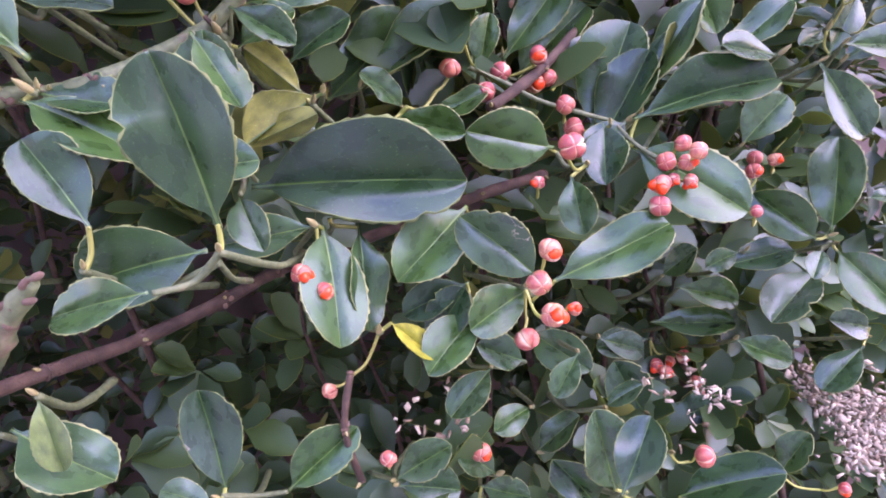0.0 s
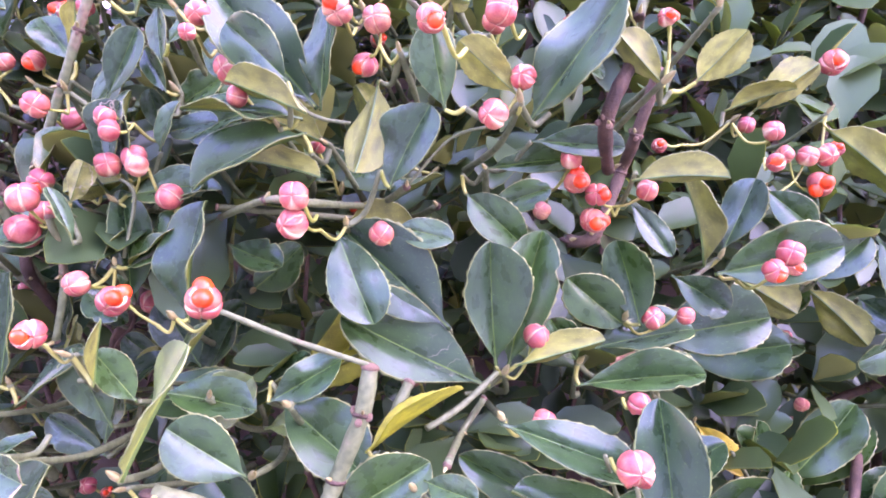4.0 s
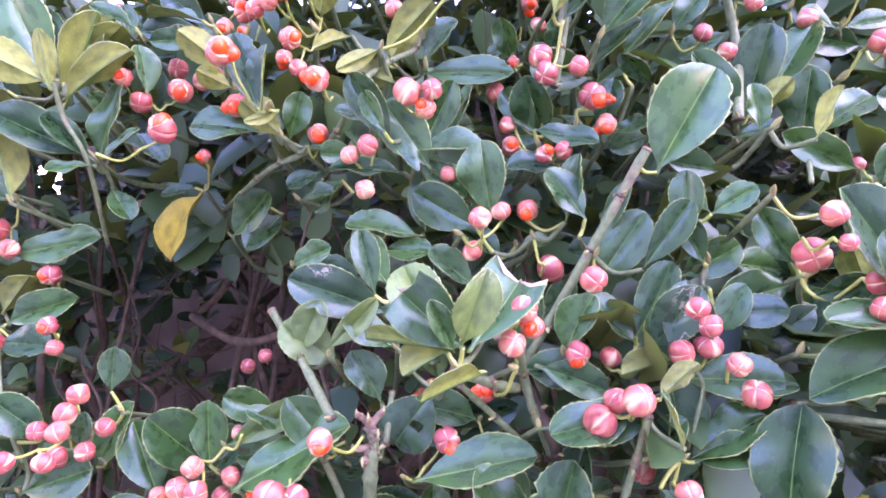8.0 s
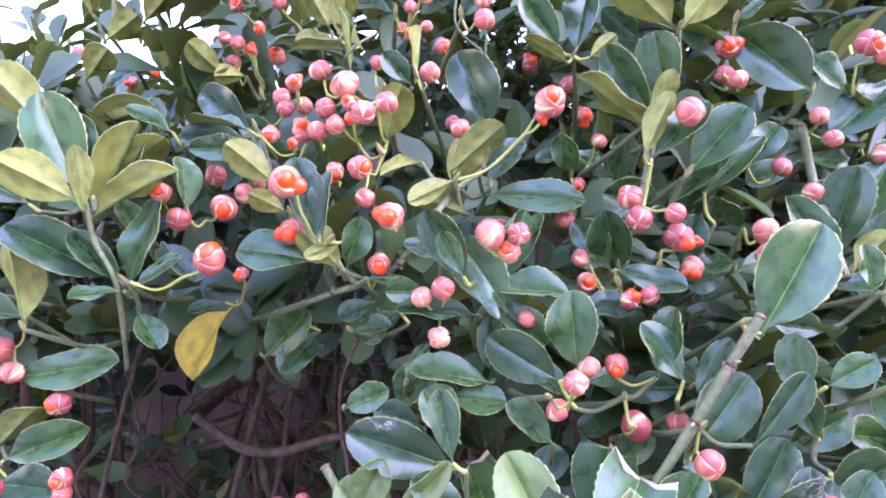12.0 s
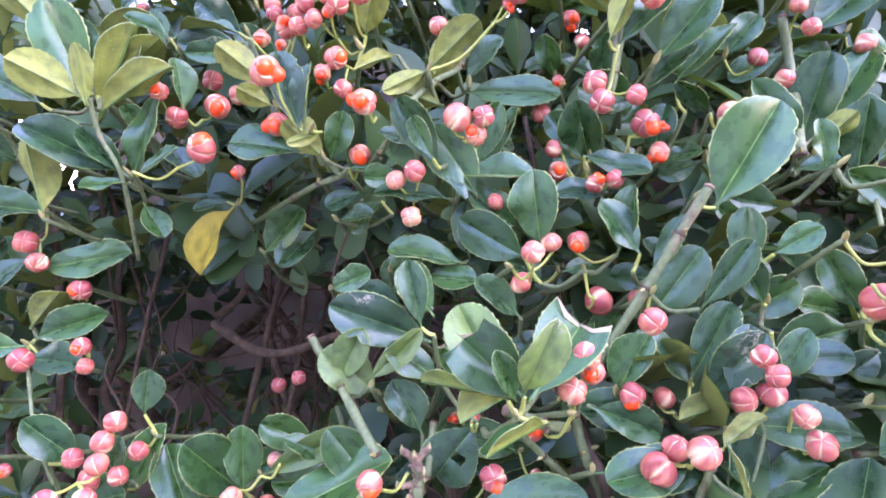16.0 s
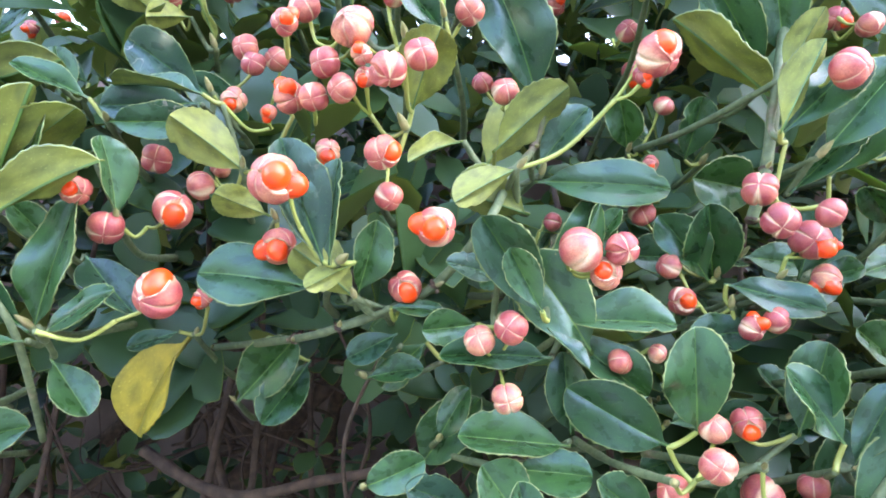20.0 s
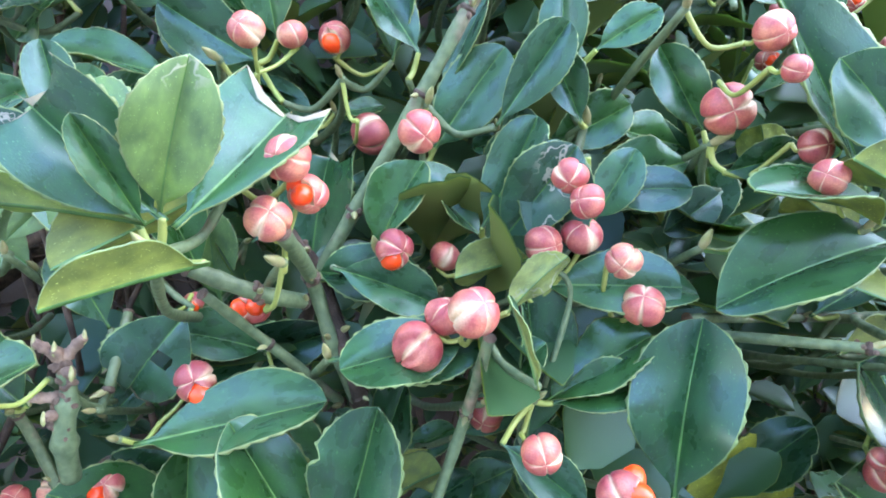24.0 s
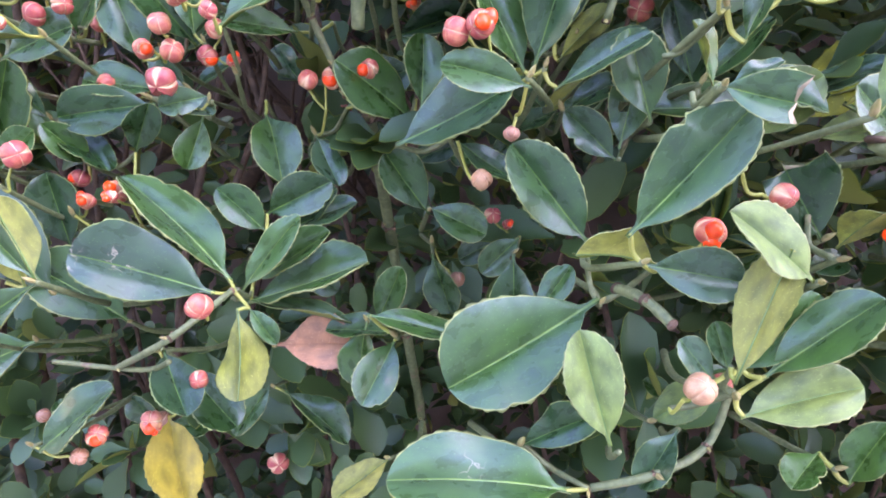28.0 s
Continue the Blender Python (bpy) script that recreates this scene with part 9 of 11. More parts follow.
leaf(s, (-0.1152, 0.2615, 1.2039), (-0.0894, 0.2555, 1.1975), (-0.13, -0.93, 0.35), 0.0130, 'g')
k = stalk(s, (-0.1039, 0.2671, 1.2076), (-0.1009, 0.2669, 1.2088))
fruit(k, (-0.1003, 0.2589, 1.2094), 0.0048, 'o')
s = shoot((-0.2241, 0.3189, 1.2713))
stem(s, (-0.2130, 0.3181, 1.2818))
stem(s, (-0.1989, 0.3227, 1.2755))
leaf(s, (-0.2241, 0.3179, 1.2713), (-0.2066, 0.3119, 1.2758), (-0.39, -0.74, 0.55), 0.0093, 'g')
leaf(s, (-0.2141, 0.3181, 1.2854), (-0.2299, 0.3154, 1.2781), (0.07, -0.93, 0.37), 0.0098, 'g')
leaf(s, (-0.2041, 0.3227, 1.2823), (-0.2206, 0.3219, 1.2678), (-0.09, -0.92, 0.38), 0.0111, 'g')
s = shoot((0.1492, 0.2868, 1.0400))
stem(s, (0.1362, 0.2953, 1.0422))
leaf(s, (0.1492, 0.2858, 1.0400), (0.2008, 0.2798, 1.0681), (-0.39, -0.74, 0.55), 0.0237, 'g')
leaf(s, (0.1347, 0.2953, 1.0359), (0.1740, 0.2885, 1.0701), (-0.27, -0.96, 0.11), 0.0248, 'g')
s = shoot((0.1059, 0.2565, 1.1306))
stem(s, (0.1141, 0.2684, 1.1337))
stem(s, (0.1194, 0.2570, 1.1258))
leaf(s, (0.1059, 0.2555, 1.1306), (0.0946, 0.2495, 1.1492), (0.38, -0.92, -0.07), 0.0102, 'g')
leaf(s, (0.1141, 0.2684, 1.1337), (0.1539, 0.2637, 1.1449), (-0.28, -0.62, 0.73), 0.0181, 'g')
leaf(s, (0.1047, 0.2570, 1.1219), (0.1527, 0.2498, 1.1271), (-0.20, -0.80, 0.57), 0.0158, 'g')
k = stalk(s, (0.1196, 0.2459, 1.1191), (0.1181, 0.2280, 1.1233))
fruit(k, (0.1174, 0.2200, 1.1238), 0.0039, 's')
s = shoot((0.2653, 0.3170, 1.1745))
leaf(s, (0.2653, 0.3160, 1.1745), (0.2861, 0.3100, 1.1363), (-0.26, -0.96, 0.01), 0.0248, 'g')
s = shoot((-0.0693, 0.2673, 1.1191))
stem(s, (-0.0701, 0.2496, 1.1149))
stem(s, (-0.0777, 0.2580, 1.1010))
leaf(s, (-0.0693, 0.2663, 1.1191), (-0.0247, 0.2603, 1.1258), (-0.20, -0.73, 0.65), 0.0257, 'g')
leaf(s, (-0.0701, 0.2486, 1.1149), (-0.0814, 0.2426, 1.1455), (0.26, -0.96, -0.09), 0.0187, 'g')
leaf(s, (-0.0783, 0.2568, 1.1047), (-0.0751, 0.2568, 1.1332), (-0.32, -0.95, 0.03), 0.0157, 'h')
leaf(s, (-0.0783, 0.2593, 1.1003), (-0.0993, 0.2573, 1.1182), (0.07, -1.00, -0.03), 0.0140, 'g')
s = shoot((-0.0274, 0.2835, 1.1618))
stem(s, (-0.0289, 0.2628, 1.1818))
leaf(s, (-0.0274, 0.2825, 1.1618), (-0.0044, 0.2765, 1.1791), (-0.02, -0.95, -0.30), 0.0166, 'g')
leaf(s, (-0.0289, 0.2618, 1.1818), (-0.0062, 0.2558, 1.1719), (0.02, -0.84, 0.55), 0.0144, 'g')
s = shoot((-0.0843, 0.3250, 1.2123))
stem(s, (-0.1057, 0.3249, 1.2147))
leaf(s, (-0.0843, 0.3240, 1.2123), (-0.0602, 0.3180, 1.2248), (-0.32, -0.93, 0.17), 0.0157, 'g')
leaf(s, (-0.1057, 0.3239, 1.2147), (-0.0917, 0.3179, 1.2345), (-0.53, -0.84, 0.12), 0.0141, 'g')
s = shoot((-0.0275, 0.2452, 1.2134))
leaf(s, (-0.0275, 0.2442, 1.2134), (0.0156, 0.2382, 1.2111), (0.12, 0.58, 0.81), 0.0096, 'u')
s = shoot((0.0741, 0.2622, 1.2075))
stem(s, (0.0645, 0.2622, 1.2055))
stem(s, (0.0730, 0.2724, 1.1911))
stem(s, (0.0907, 0.2526, 1.2159))
leaf(s, (0.0741, 0.2612, 1.2075), (0.1077, 0.2552, 1.2110), (-0.20, -0.93, 0.31), 0.0096, 'g')
leaf(s, (0.0651, 0.2622, 1.1986), (0.0855, 0.2519, 1.1784), (-0.18, -0.96, 0.21), 0.0172, 'g')
leaf(s, (0.0730, 0.2714, 1.1911), (0.0998, 0.2654, 1.2000), (-0.26, -0.96, 0.12), 0.0136, 'g')
leaf(s, (0.0907, 0.2516, 1.2159), (0.1242, 0.2456, 1.2117), (-0.12, -0.92, 0.38), 0.0126, 'g')
s = shoot((0.2887, 0.3366, 1.0859))
leaf(s, (0.2887, 0.3356, 1.0859), (0.3025, 0.3296, 1.0808), (-0.06, -0.73, 0.68), 0.0090, 'g')
k = stalk(s, (0.2479, 0.3657, 1.0840), (0.2429, 0.3484, 1.0871))
fruit(k, (0.2407, 0.3407, 1.0872), 0.0039, 'p')
s = shoot((0.1111, 0.2606, 1.0712))
stem(s, (0.1234, 0.2676, 1.0504))
stem(s, (0.1254, 0.2717, 1.0704))
leaf(s, (0.1111, 0.2596, 1.0712), (0.1429, 0.2536, 1.0765), (-0.24, -0.87, 0.44), 0.0132, 'g')
leaf(s, (0.1234, 0.2666, 1.0504), (0.1457, 0.2606, 1.0673), (-0.44, -0.86, 0.27), 0.0162, 'g')
leaf(s, (0.1254, 0.2707, 1.0704), (0.1660, 0.2647, 1.0948), (-0.31, -0.90, 0.30), 0.0173, 'g')
k = stalk(s, (0.1234, 0.2676, 1.0504), (0.0999, 0.2714, 1.0553))
fruit(k, (0.0999, 0.2654, 1.0593), 0.0034, 'd')
s = shoot((0.1681, 0.3025, 1.0919))
leaf(s, (0.1681, 0.3015, 1.0919), (0.1900, 0.2955, 1.0694), (-0.04, -0.97, 0.22), 0.0127, 'y')
s = shoot((0.2299, 0.2635, 0.9158))
leaf(s, (0.2299, 0.2625, 0.9158), (0.2155, 0.2565, 0.8996), (-0.29, -0.78, 0.55), 0.0127, 'g')
s = shoot((0.4402, 0.3180, 1.0767))
leaf(s, (0.4402, 0.3170, 1.0767), (0.4011, 0.3110, 1.1036), (-0.07, -0.95, -0.31), 0.0270, 'g')
k = stalk(s, (0.4402, 0.3170, 1.0767), (0.4324, 0.3145, 1.0623))
fruit(k, (0.4268, 0.3088, 1.0629), 0.0036, 'o')
s = shoot((0.3741, 0.3209, 1.0594))
leaf(s, (0.3741, 0.3199, 1.0594), (0.4054, 0.3139, 1.0852), (-0.57, -0.60, 0.56), 0.0232, 'g')
s = shoot((0.1029, 0.2436, 1.0207))
stem(s, (0.1012, 0.2417, 1.0057))
stem(s, (0.1051, 0.2603, 1.0085))
stem(s, (0.0988, 0.2311, 1.0235))
stem(s, (0.0860, 0.2292, 1.0145))
leaf(s, (0.1029, 0.2426, 1.0207), (0.1325, 0.2366, 1.0316), (0.11, 0.97, 0.23), 0.0095, 'u')
leaf(s, (0.1007, 0.2417, 1.0051), (0.1057, 0.2259, 0.9900), (-0.38, -0.63, 0.68), 0.0127, 'g')
leaf(s, (0.1028, 0.2603, 1.0061), (0.1768, 0.2308, 1.0085), (-0.36, -0.82, 0.44), 0.0325, 'g')
leaf(s, (0.0988, 0.2301, 1.0235), (0.1015, 0.2241, 1.0580), (0.11, -0.98, -0.18), 0.0192, 'g')
leaf(s, (0.0860, 0.2282, 1.0145), (0.1108, 0.2222, 1.0198), (-0.30, -0.57, 0.77), 0.0147, 'g')
s = shoot((0.3999, 0.3069, 1.0395))
leaf(s, (0.3999, 0.3059, 1.0395), (0.4370, 0.2999, 1.0351), (-0.09, -0.88, 0.46), 0.0214, 'g')
s = shoot((0.1664, 0.2800, 1.0295))
stem(s, (0.1787, 0.2837, 1.0248))
stem(s, (0.1657, 0.2640, 1.0299))
leaf(s, (0.1664, 0.2790, 1.0295), (0.1517, 0.2730, 1.0464), (0.54, -0.82, 0.18), 0.0131, 'g')
leaf(s, (0.1787, 0.2827, 1.0248), (0.2014, 0.2767, 1.0348), (-0.43, -0.73, 0.53), 0.0144, 'g')
leaf(s, (0.1599, 0.2640, 1.0264), (0.1859, 0.2534, 1.0173), (-0.23, -0.86, 0.44), 0.0126, 'g')
k = stalk(s, (0.1657, 0.2640, 1.0299), (0.1811, 0.2803, 1.0357))
fruit(k, (0.1880, 0.2819, 1.0444), 0.0044, 's')
s = shoot((0.2503, 0.2845, 0.8743))
leaf(s, (0.2503, 0.2835, 0.8743), (0.2665, 0.2775, 0.8874), (-0.65, -0.49, 0.58), 0.0122, 'g')
s = shoot((0.3110, 0.3309, 0.8306))
leaf(s, (0.3110, 0.3299, 0.8306), (0.3379, 0.3239, 0.8402), (-0.38, -0.59, 0.71), 0.0165, 'g')
s = shoot((-0.3905, 0.3173, 1.3102))
stem(s, (-0.3880, 0.3248, 1.2958))
leaf(s, (-0.3905, 0.3163, 1.3102), (-0.4177, 0.3103, 1.3497), (-0.12, 0.99, 0.07), 0.0273, 'u')
leaf(s, (-0.388, 0.3248, 1.2958), (-0.3947, 0.3027, 1.3068), (0.84, -0.42, -0.33), 0.0145, 'g')
s = shoot((-0.3643, 0.3146, 1.3558))
stem(s, (-0.3565, 0.3422, 1.3474))
leaf(s, (-0.3643, 0.3136, 1.3558), (-0.3880, 0.3076, 1.3815), (0.16, 0.92, 0.37), 0.0200, 'u')
s = shoot((-0.2268, 0.3003, 1.2978))
stem(s, (-0.2325, 0.3006, 1.3033))
stem(s, (-0.2268, 0.3100, 1.2982))
stem(s, (-0.2169, 0.3041, 1.2949))
leaf(s, (-0.2268, 0.2993, 1.2978), (-0.2428, 0.2933, 1.3136), (0.12, 0.88, 0.46), 0.0131, 'u')
leaf(s, (-0.2372, 0.3009, 1.3004), (-0.2711, 0.3013, 1.3092), (0.15, -0.59, 0.79), 0.0182, 'g')
leaf(s, (-0.2268, 0.3090, 1.2982), (-0.2192, 0.3030, 1.3192), (0.36, -0.85, -0.37), 0.0131, 'g')
leaf(s, (-0.2169, 0.3041, 1.2949), (-0.2012, 0.3009, 1.2952), (-0.18, -0.85, 0.5), 0.0070, 'g')
k = stalk(s, (-0.2169, 0.3041, 1.2949), (-0.2142, 0.3112, 1.2940))
fruit(k, (-0.2124, 0.3059, 1.3009), 0.0050, 'o')
s = shoot((-0.0860, 0.2984, 1.3420))
stem(s, (-0.0881, 0.3088, 1.3318))
leaf(s, (-0.0860, 0.2974, 1.3420), (-0.0636, 0.2914, 1.3710), (-0.38, -0.92, 0.11), 0.0192, 'g')
leaf(s, (-0.0881, 0.3078, 1.3318), (-0.0670, 0.3018, 1.3538), (-0.49, -0.84, 0.24), 0.0113, 'g')
s = shoot((-0.0120, 0.3317, 1.3927))
leaf(s, (-0.0120, 0.3307, 1.3927), (-0.0475, 0.3247, 1.4192), (-0.06, -0.95, -0.30), 0.0253, 'g')
k = stalk(s, (-0.0135, 0.3021, 1.4030), (-0.0189, 0.2868, 1.3982))
fruit(k, (-0.0213, 0.2800, 1.3947), 0.0051, 'o')
s = shoot((0.0155, 0.2461, 1.2167))
stem(s, (0.0120, 0.2302, 1.2111))
stem(s, (0.0055, 0.2413, 1.2329))
leaf(s, (0.0155, 0.2451, 1.2167), (-0.0088, 0.2391, 1.2292), (0.21, 0.66, 0.72), 0.0158, 'u')
leaf(s, (0.0109, 0.2302, 1.2180), (-0.0318, 0.2269, 1.2095), (-0.01, -0.53, 0.85), 0.0189, 'g')
leaf(s, (0.0126, 0.2413, 1.2288), (-0.0191, 0.2325, 1.2692), (0.21, -0.97, -0.10), 0.0261, 'g')
leaf(s, (0.0142, 0.2394, 1.2277), (0.0167, 0.2320, 1.2651), (-0.32, -0.93, -0.17), 0.0162, 'g')
k = stalk(s, (0.0133, 0.2301, 1.1898), (0.0125, 0.2122, 1.1938))
fruit(k, (0.0121, 0.2042, 1.1943), 0.0045, 'p')
s = shoot((-0.1362, 0.3082, 1.1706))
leaf(s, (-0.1362, 0.3072, 1.1706), (-0.1616, 0.3012, 1.1810), (0.41, -0.69, 0.59), 0.0159, 'g')
k = stalk(s, (-0.1362, 0.3072, 1.1706), (-0.1302, 0.2960, 1.1630))
fruit(k, (-0.1302, 0.2900, 1.1670), 0.0027, 'p')
s = shoot((-0.3483, 0.3024, 1.1318))
stem(s, (-0.3487, 0.3000, 1.1560))
leaf(s, (-0.3483, 0.3014, 1.1318), (-0.3106, 0.2954, 1.1469), (-0.28, -0.90, 0.34), 0.0232, 'g')
leaf(s, (-0.3338, 0.3000, 1.1588), (-0.3486, 0.2846, 1.1794), (0.84, -0.53, -0.10), 0.0168, 'g')
s = shoot((-0.3872, 0.3392, 1.2453))
leaf(s, (-0.3898, 0.3388, 1.2486), (-0.4151, 0.3328, 1.2281), (-0.11, -0.91, 0.40), 0.0187, 'g')
leaf(s, (-0.3845, 0.3377, 1.2420), (-0.3362, 0.3317, 1.2536), (-0.17, -0.96, 0.21), 0.0199, 'g')
k = stalk(s, (-0.3709, 0.3560, 1.2268), (-0.3625, 0.3401, 1.2315))
fruit(k, (-0.3588, 0.3331, 1.2323), 0.0054, 'o')
s = shoot((-0.4319, 0.5674, 1.4487))
leaf(s, (-0.4339, 0.5684, 1.4487), (-0.4553, 0.5745, 1.4667), (0.19, -0.8, 0.45), 0.0148, 'g')
leaf(s, (-0.4299, 0.5684, 1.4487), (-0.4156, 0.5699, 1.4667), (0.12, -0.8, 0.45), 0.0130, 'g')
k = stalk(s, (-0.4319, 0.5674, 1.4487), (-0.4333, 0.5574, 1.4567))
fruit(k, (-0.4348, 0.5474, 1.4647), 0.0056, 'o')
s = shoot((-0.4372, 0.5194, 1.4258))
leaf(s, (-0.4392, 0.5204, 1.4258), (-0.4579, 0.5188, 1.4303), (0.06, -0.8, 0.45), 0.0109, 'g')
leaf(s, (-0.4352, 0.5204, 1.4258), (-0.4190, 0.5193, 1.4430), (0.21, -0.8, 0.45), 0.0125, 'g')
k = stalk(s, (-0.4372, 0.5194, 1.4258), (-0.4326, 0.5094, 1.4338))
fruit(k, (-0.4279, 0.4994, 1.4418), 0.0046, 'o')
s = shoot((-0.4171, 0.4476, 1.4189))
leaf(s, (-0.4191, 0.4486, 1.4189), (-0.4344, 0.4523, 1.4092), (-0.40, -0.8, 0.45), 0.0104, 'g')
leaf(s, (-0.4151, 0.4486, 1.4189), (-0.3990, 0.4466, 1.4383), (0.30, -0.8, 0.45), 0.0129, 'g')
k = stalk(s, (-0.4171, 0.4476, 1.4189), (-0.4206, 0.4376, 1.4269))
fruit(k, (-0.4242, 0.4276, 1.4349), 0.0046, 'p')
s = shoot((0.0280, 0.3214, 1.2658))
leaf(s, (0.0260, 0.3224, 1.2658), (0.0113, 0.3216, 1.2723), (-0.40, -0.8, 0.45), 0.0091, 'g')
leaf(s, (0.0300, 0.3224, 1.2658), (0.0473, 0.3217, 1.2796), (-0.02, -0.8, 0.45), 0.0125, 'g')
k = stalk(s, (0.0280, 0.3214, 1.2658), (0.0294, 0.3139, 1.2776))
fruit(k, (0.0287, 0.3062, 1.2757), 0.0036, 'o')
s = shoot((-0.1673, 0.3543, 1.0897))
leaf(s, (-0.1693, 0.3553, 1.0897), (-0.1904, 0.3511, 1.1089), (-0.38, -0.8, 0.45), 0.0142, 'g')
leaf(s, (-0.1653, 0.3553, 1.0897), (-0.1429, 0.3505, 1.1025), (-0.11, -0.8, 0.45), 0.0137, 'g')
k = stalk(s, (-0.1673, 0.3543, 1.0897), (-0.1671, 0.3443, 1.0977))
fruit(k, (-0.1669, 0.3343, 1.1057), 0.0036, 'p')
s = shoot((-0.3381, 0.2776, 1.0840))
stem(s, (-0.3467, 0.2885, 1.0836))
leaf(s, (-0.3432, 0.2786, 1.0861), (-0.3705, 0.2848, 1.1214), (0.19, -0.80, 0.45), 0.0240, 'g')
leaf(s, (-0.3361, 0.2786, 1.0840), (-0.3218, 0.2801, 1.1020), (0.12, -0.8, 0.45), 0.0130, 'g')
leaf(s, (-0.3467, 0.2885, 1.0836), (-0.3239, 0.267, 1.1235), (0.2, -0.81, -0.55), 0.0214, 'g')
k = stalk(s, (-0.3432, 0.2786, 1.0861), (-0.3337, 0.2766, 1.1091))
fruit(k, (-0.3337, 0.2706, 1.1131), 0.0046, 'o')
k = stalk(s, (-0.3541, 0.2641, 1.1010), (-0.3429, 0.2502, 1.1058))
fruit(k, (-0.3379, 0.2440, 1.1066), 0.0054, 'o')
k = stalk(s, (-0.3677, 0.2781, 1.0725), (-0.3565, 0.2644, 1.0787))
fruit(k, (-0.3515, 0.2583, 1.0802), 0.0063, 'p')
s = shoot((-0.3581, 0.2783, 1.0514))
leaf(s, (-0.3601, 0.2793, 1.0514), (-0.3788, 0.2777, 1.0559), (0.06, -0.8, 0.45), 0.0109, 'g')
leaf(s, (-0.3561, 0.2793, 1.0514), (-0.3399, 0.2782, 1.0686), (0.21, -0.8, 0.45), 0.0125, 'g')
k = stalk(s, (-0.3581, 0.2783, 1.0514), (-0.3534, 0.2683, 1.0594))
fruit(k, (-0.3488, 0.2583, 1.0674), 0.0064, 'p')
s = shoot((-0.2052, 0.3598, 1.1296))
leaf(s, (-0.2072, 0.3608, 1.1296), (-0.2226, 0.3645, 1.1199), (-0.40, -0.8, 0.45), 0.0105, 'g')
leaf(s, (-0.2032, 0.3608, 1.1296), (-0.1871, 0.3588, 1.1490), (0.30, -0.8, 0.45), 0.0129, 'g')
s = shoot((-0.0484, 0.2958, 1.1378))
leaf(s, (-0.0504, 0.2968, 1.1378), (-0.0698, 0.3013, 1.1307), (0.35, -0.8, 0.45), 0.0119, 'g')
leaf(s, (-0.0464, 0.2968, 1.1378), (-0.0227, 0.3043, 1.1339), (-0.11, -0.8, 0.45), 0.0125, 'g')
s = shoot((-0.0330, 0.2851, 0.9944))
leaf(s, (-0.0350, 0.2861, 0.9944), (-0.0497, 0.2853, 1.0009), (-0.40, -0.8, 0.45), 0.0091, 'g')
leaf(s, (-0.0310, 0.2861, 0.9944), (-0.0137, 0.2855, 1.0082), (-0.02, -0.8, 0.45), 0.0125, 'g')
k = stalk(s, (-0.0330, 0.2851, 0.9944), (-0.0288, 0.2751, 1.0024))
fruit(k, (-0.0245, 0.2651, 1.0104), 0.0046, 'p')
s = shoot((-0.3053, 0.3397, 0.9316))
leaf(s, (-0.3073, 0.3407, 0.9316), (-0.3218, 0.3382, 0.9501), (-0.24, -0.8, 0.45), 0.0134, 'g')
leaf(s, (-0.3033, 0.3407, 0.9316), (-0.2800, 0.3489, 0.9293), (-0.12, -0.8, 0.45), 0.0136, 'g')
k = stalk(s, (-0.3053, 0.3397, 0.9316), (-0.2994, 0.3297, 0.9396))
fruit(k, (-0.2935, 0.3197, 0.9476), 0.0046, 'd')
k = stalk(s, (-0.2414, 0.3584, 0.8977), (-0.2375, 0.3436, 0.9102))
fruit(k, (-0.2358, 0.3370, 0.9144), 0.0060, 's')
s = shoot((-0.4076, 0.4084, 0.8900))
leaf(s, (-0.4096, 0.4094, 0.8900), (-0.4247, 0.4149, 0.9031), (0.29, -0.8, 0.45), 0.0117, 'g')
leaf(s, (-0.4056, 0.4094, 0.8900), (-0.3821, 0.4057, 0.8876), (0.09, -0.8, 0.45), 0.0135, 'g')
k = stalk(s, (-0.4076, 0.4084, 0.8900), (-0.4109, 0.3984, 0.8980))
fruit(k, (-0.4142, 0.3884, 0.9060), 0.0046, 'd')
s = shoot((-0.3555, 0.2681, 1.0107))
leaf(s, (-0.3575, 0.2691, 1.0107), (-0.3807, 0.2718, 1.0073), (-0.15, -0.8, 0.45), 0.0125, 'g')
leaf(s, (-0.3535, 0.2691, 1.0107), (-0.3387, 0.2662, 1.0201), (0.40, -0.8, 0.45), 0.0100, 'g')
k = stalk(s, (-0.3555, 0.2681, 1.0107), (-0.3536, 0.2581, 1.0187))
fruit(k, (-0.3517, 0.2481, 1.0267), 0.0063, 'd')
s = shoot((-0.0957, 0.3513, 1.3112))
leaf(s, (-0.0977, 0.3523, 1.3112), (-0.1216, 0.3547, 1.3110), (-0.21, -0.8, 0.45), 0.0136, 'g')
leaf(s, (-0.0937, 0.3523, 1.3112), (-0.0715, 0.3537, 1.3116), (-0.36, -0.8, 0.45), 0.0126, 'g')
s = shoot((0.1323, 0.3700, 1.2851))
leaf(s, (0.1303, 0.3710, 1.2851), (0.1114, 0.3777, 1.2756), (0.19, -0.8, 0.45), 0.0125, 'g')
leaf(s, (0.1343, 0.3710, 1.2851), (0.1546, 0.3770, 1.2748), (-0.05, -0.8, 0.45), 0.0124, 'g')
k = stalk(s, (0.1129, 0.3582, 1.3353), (0.1078, 0.3421, 1.3321))
fruit(k, (0.1055, 0.3350, 1.3293), 0.0045, 'p')
s = shoot((0.0530, 0.2394, 1.0719))
stem(s, (0.0469, 0.2296, 1.0723))
leaf(s, (0.0510, 0.2404, 1.0719), (0.0340, 0.2418, 1.0919), (0.28, -0.8, 0.45), 0.0149, 'g')
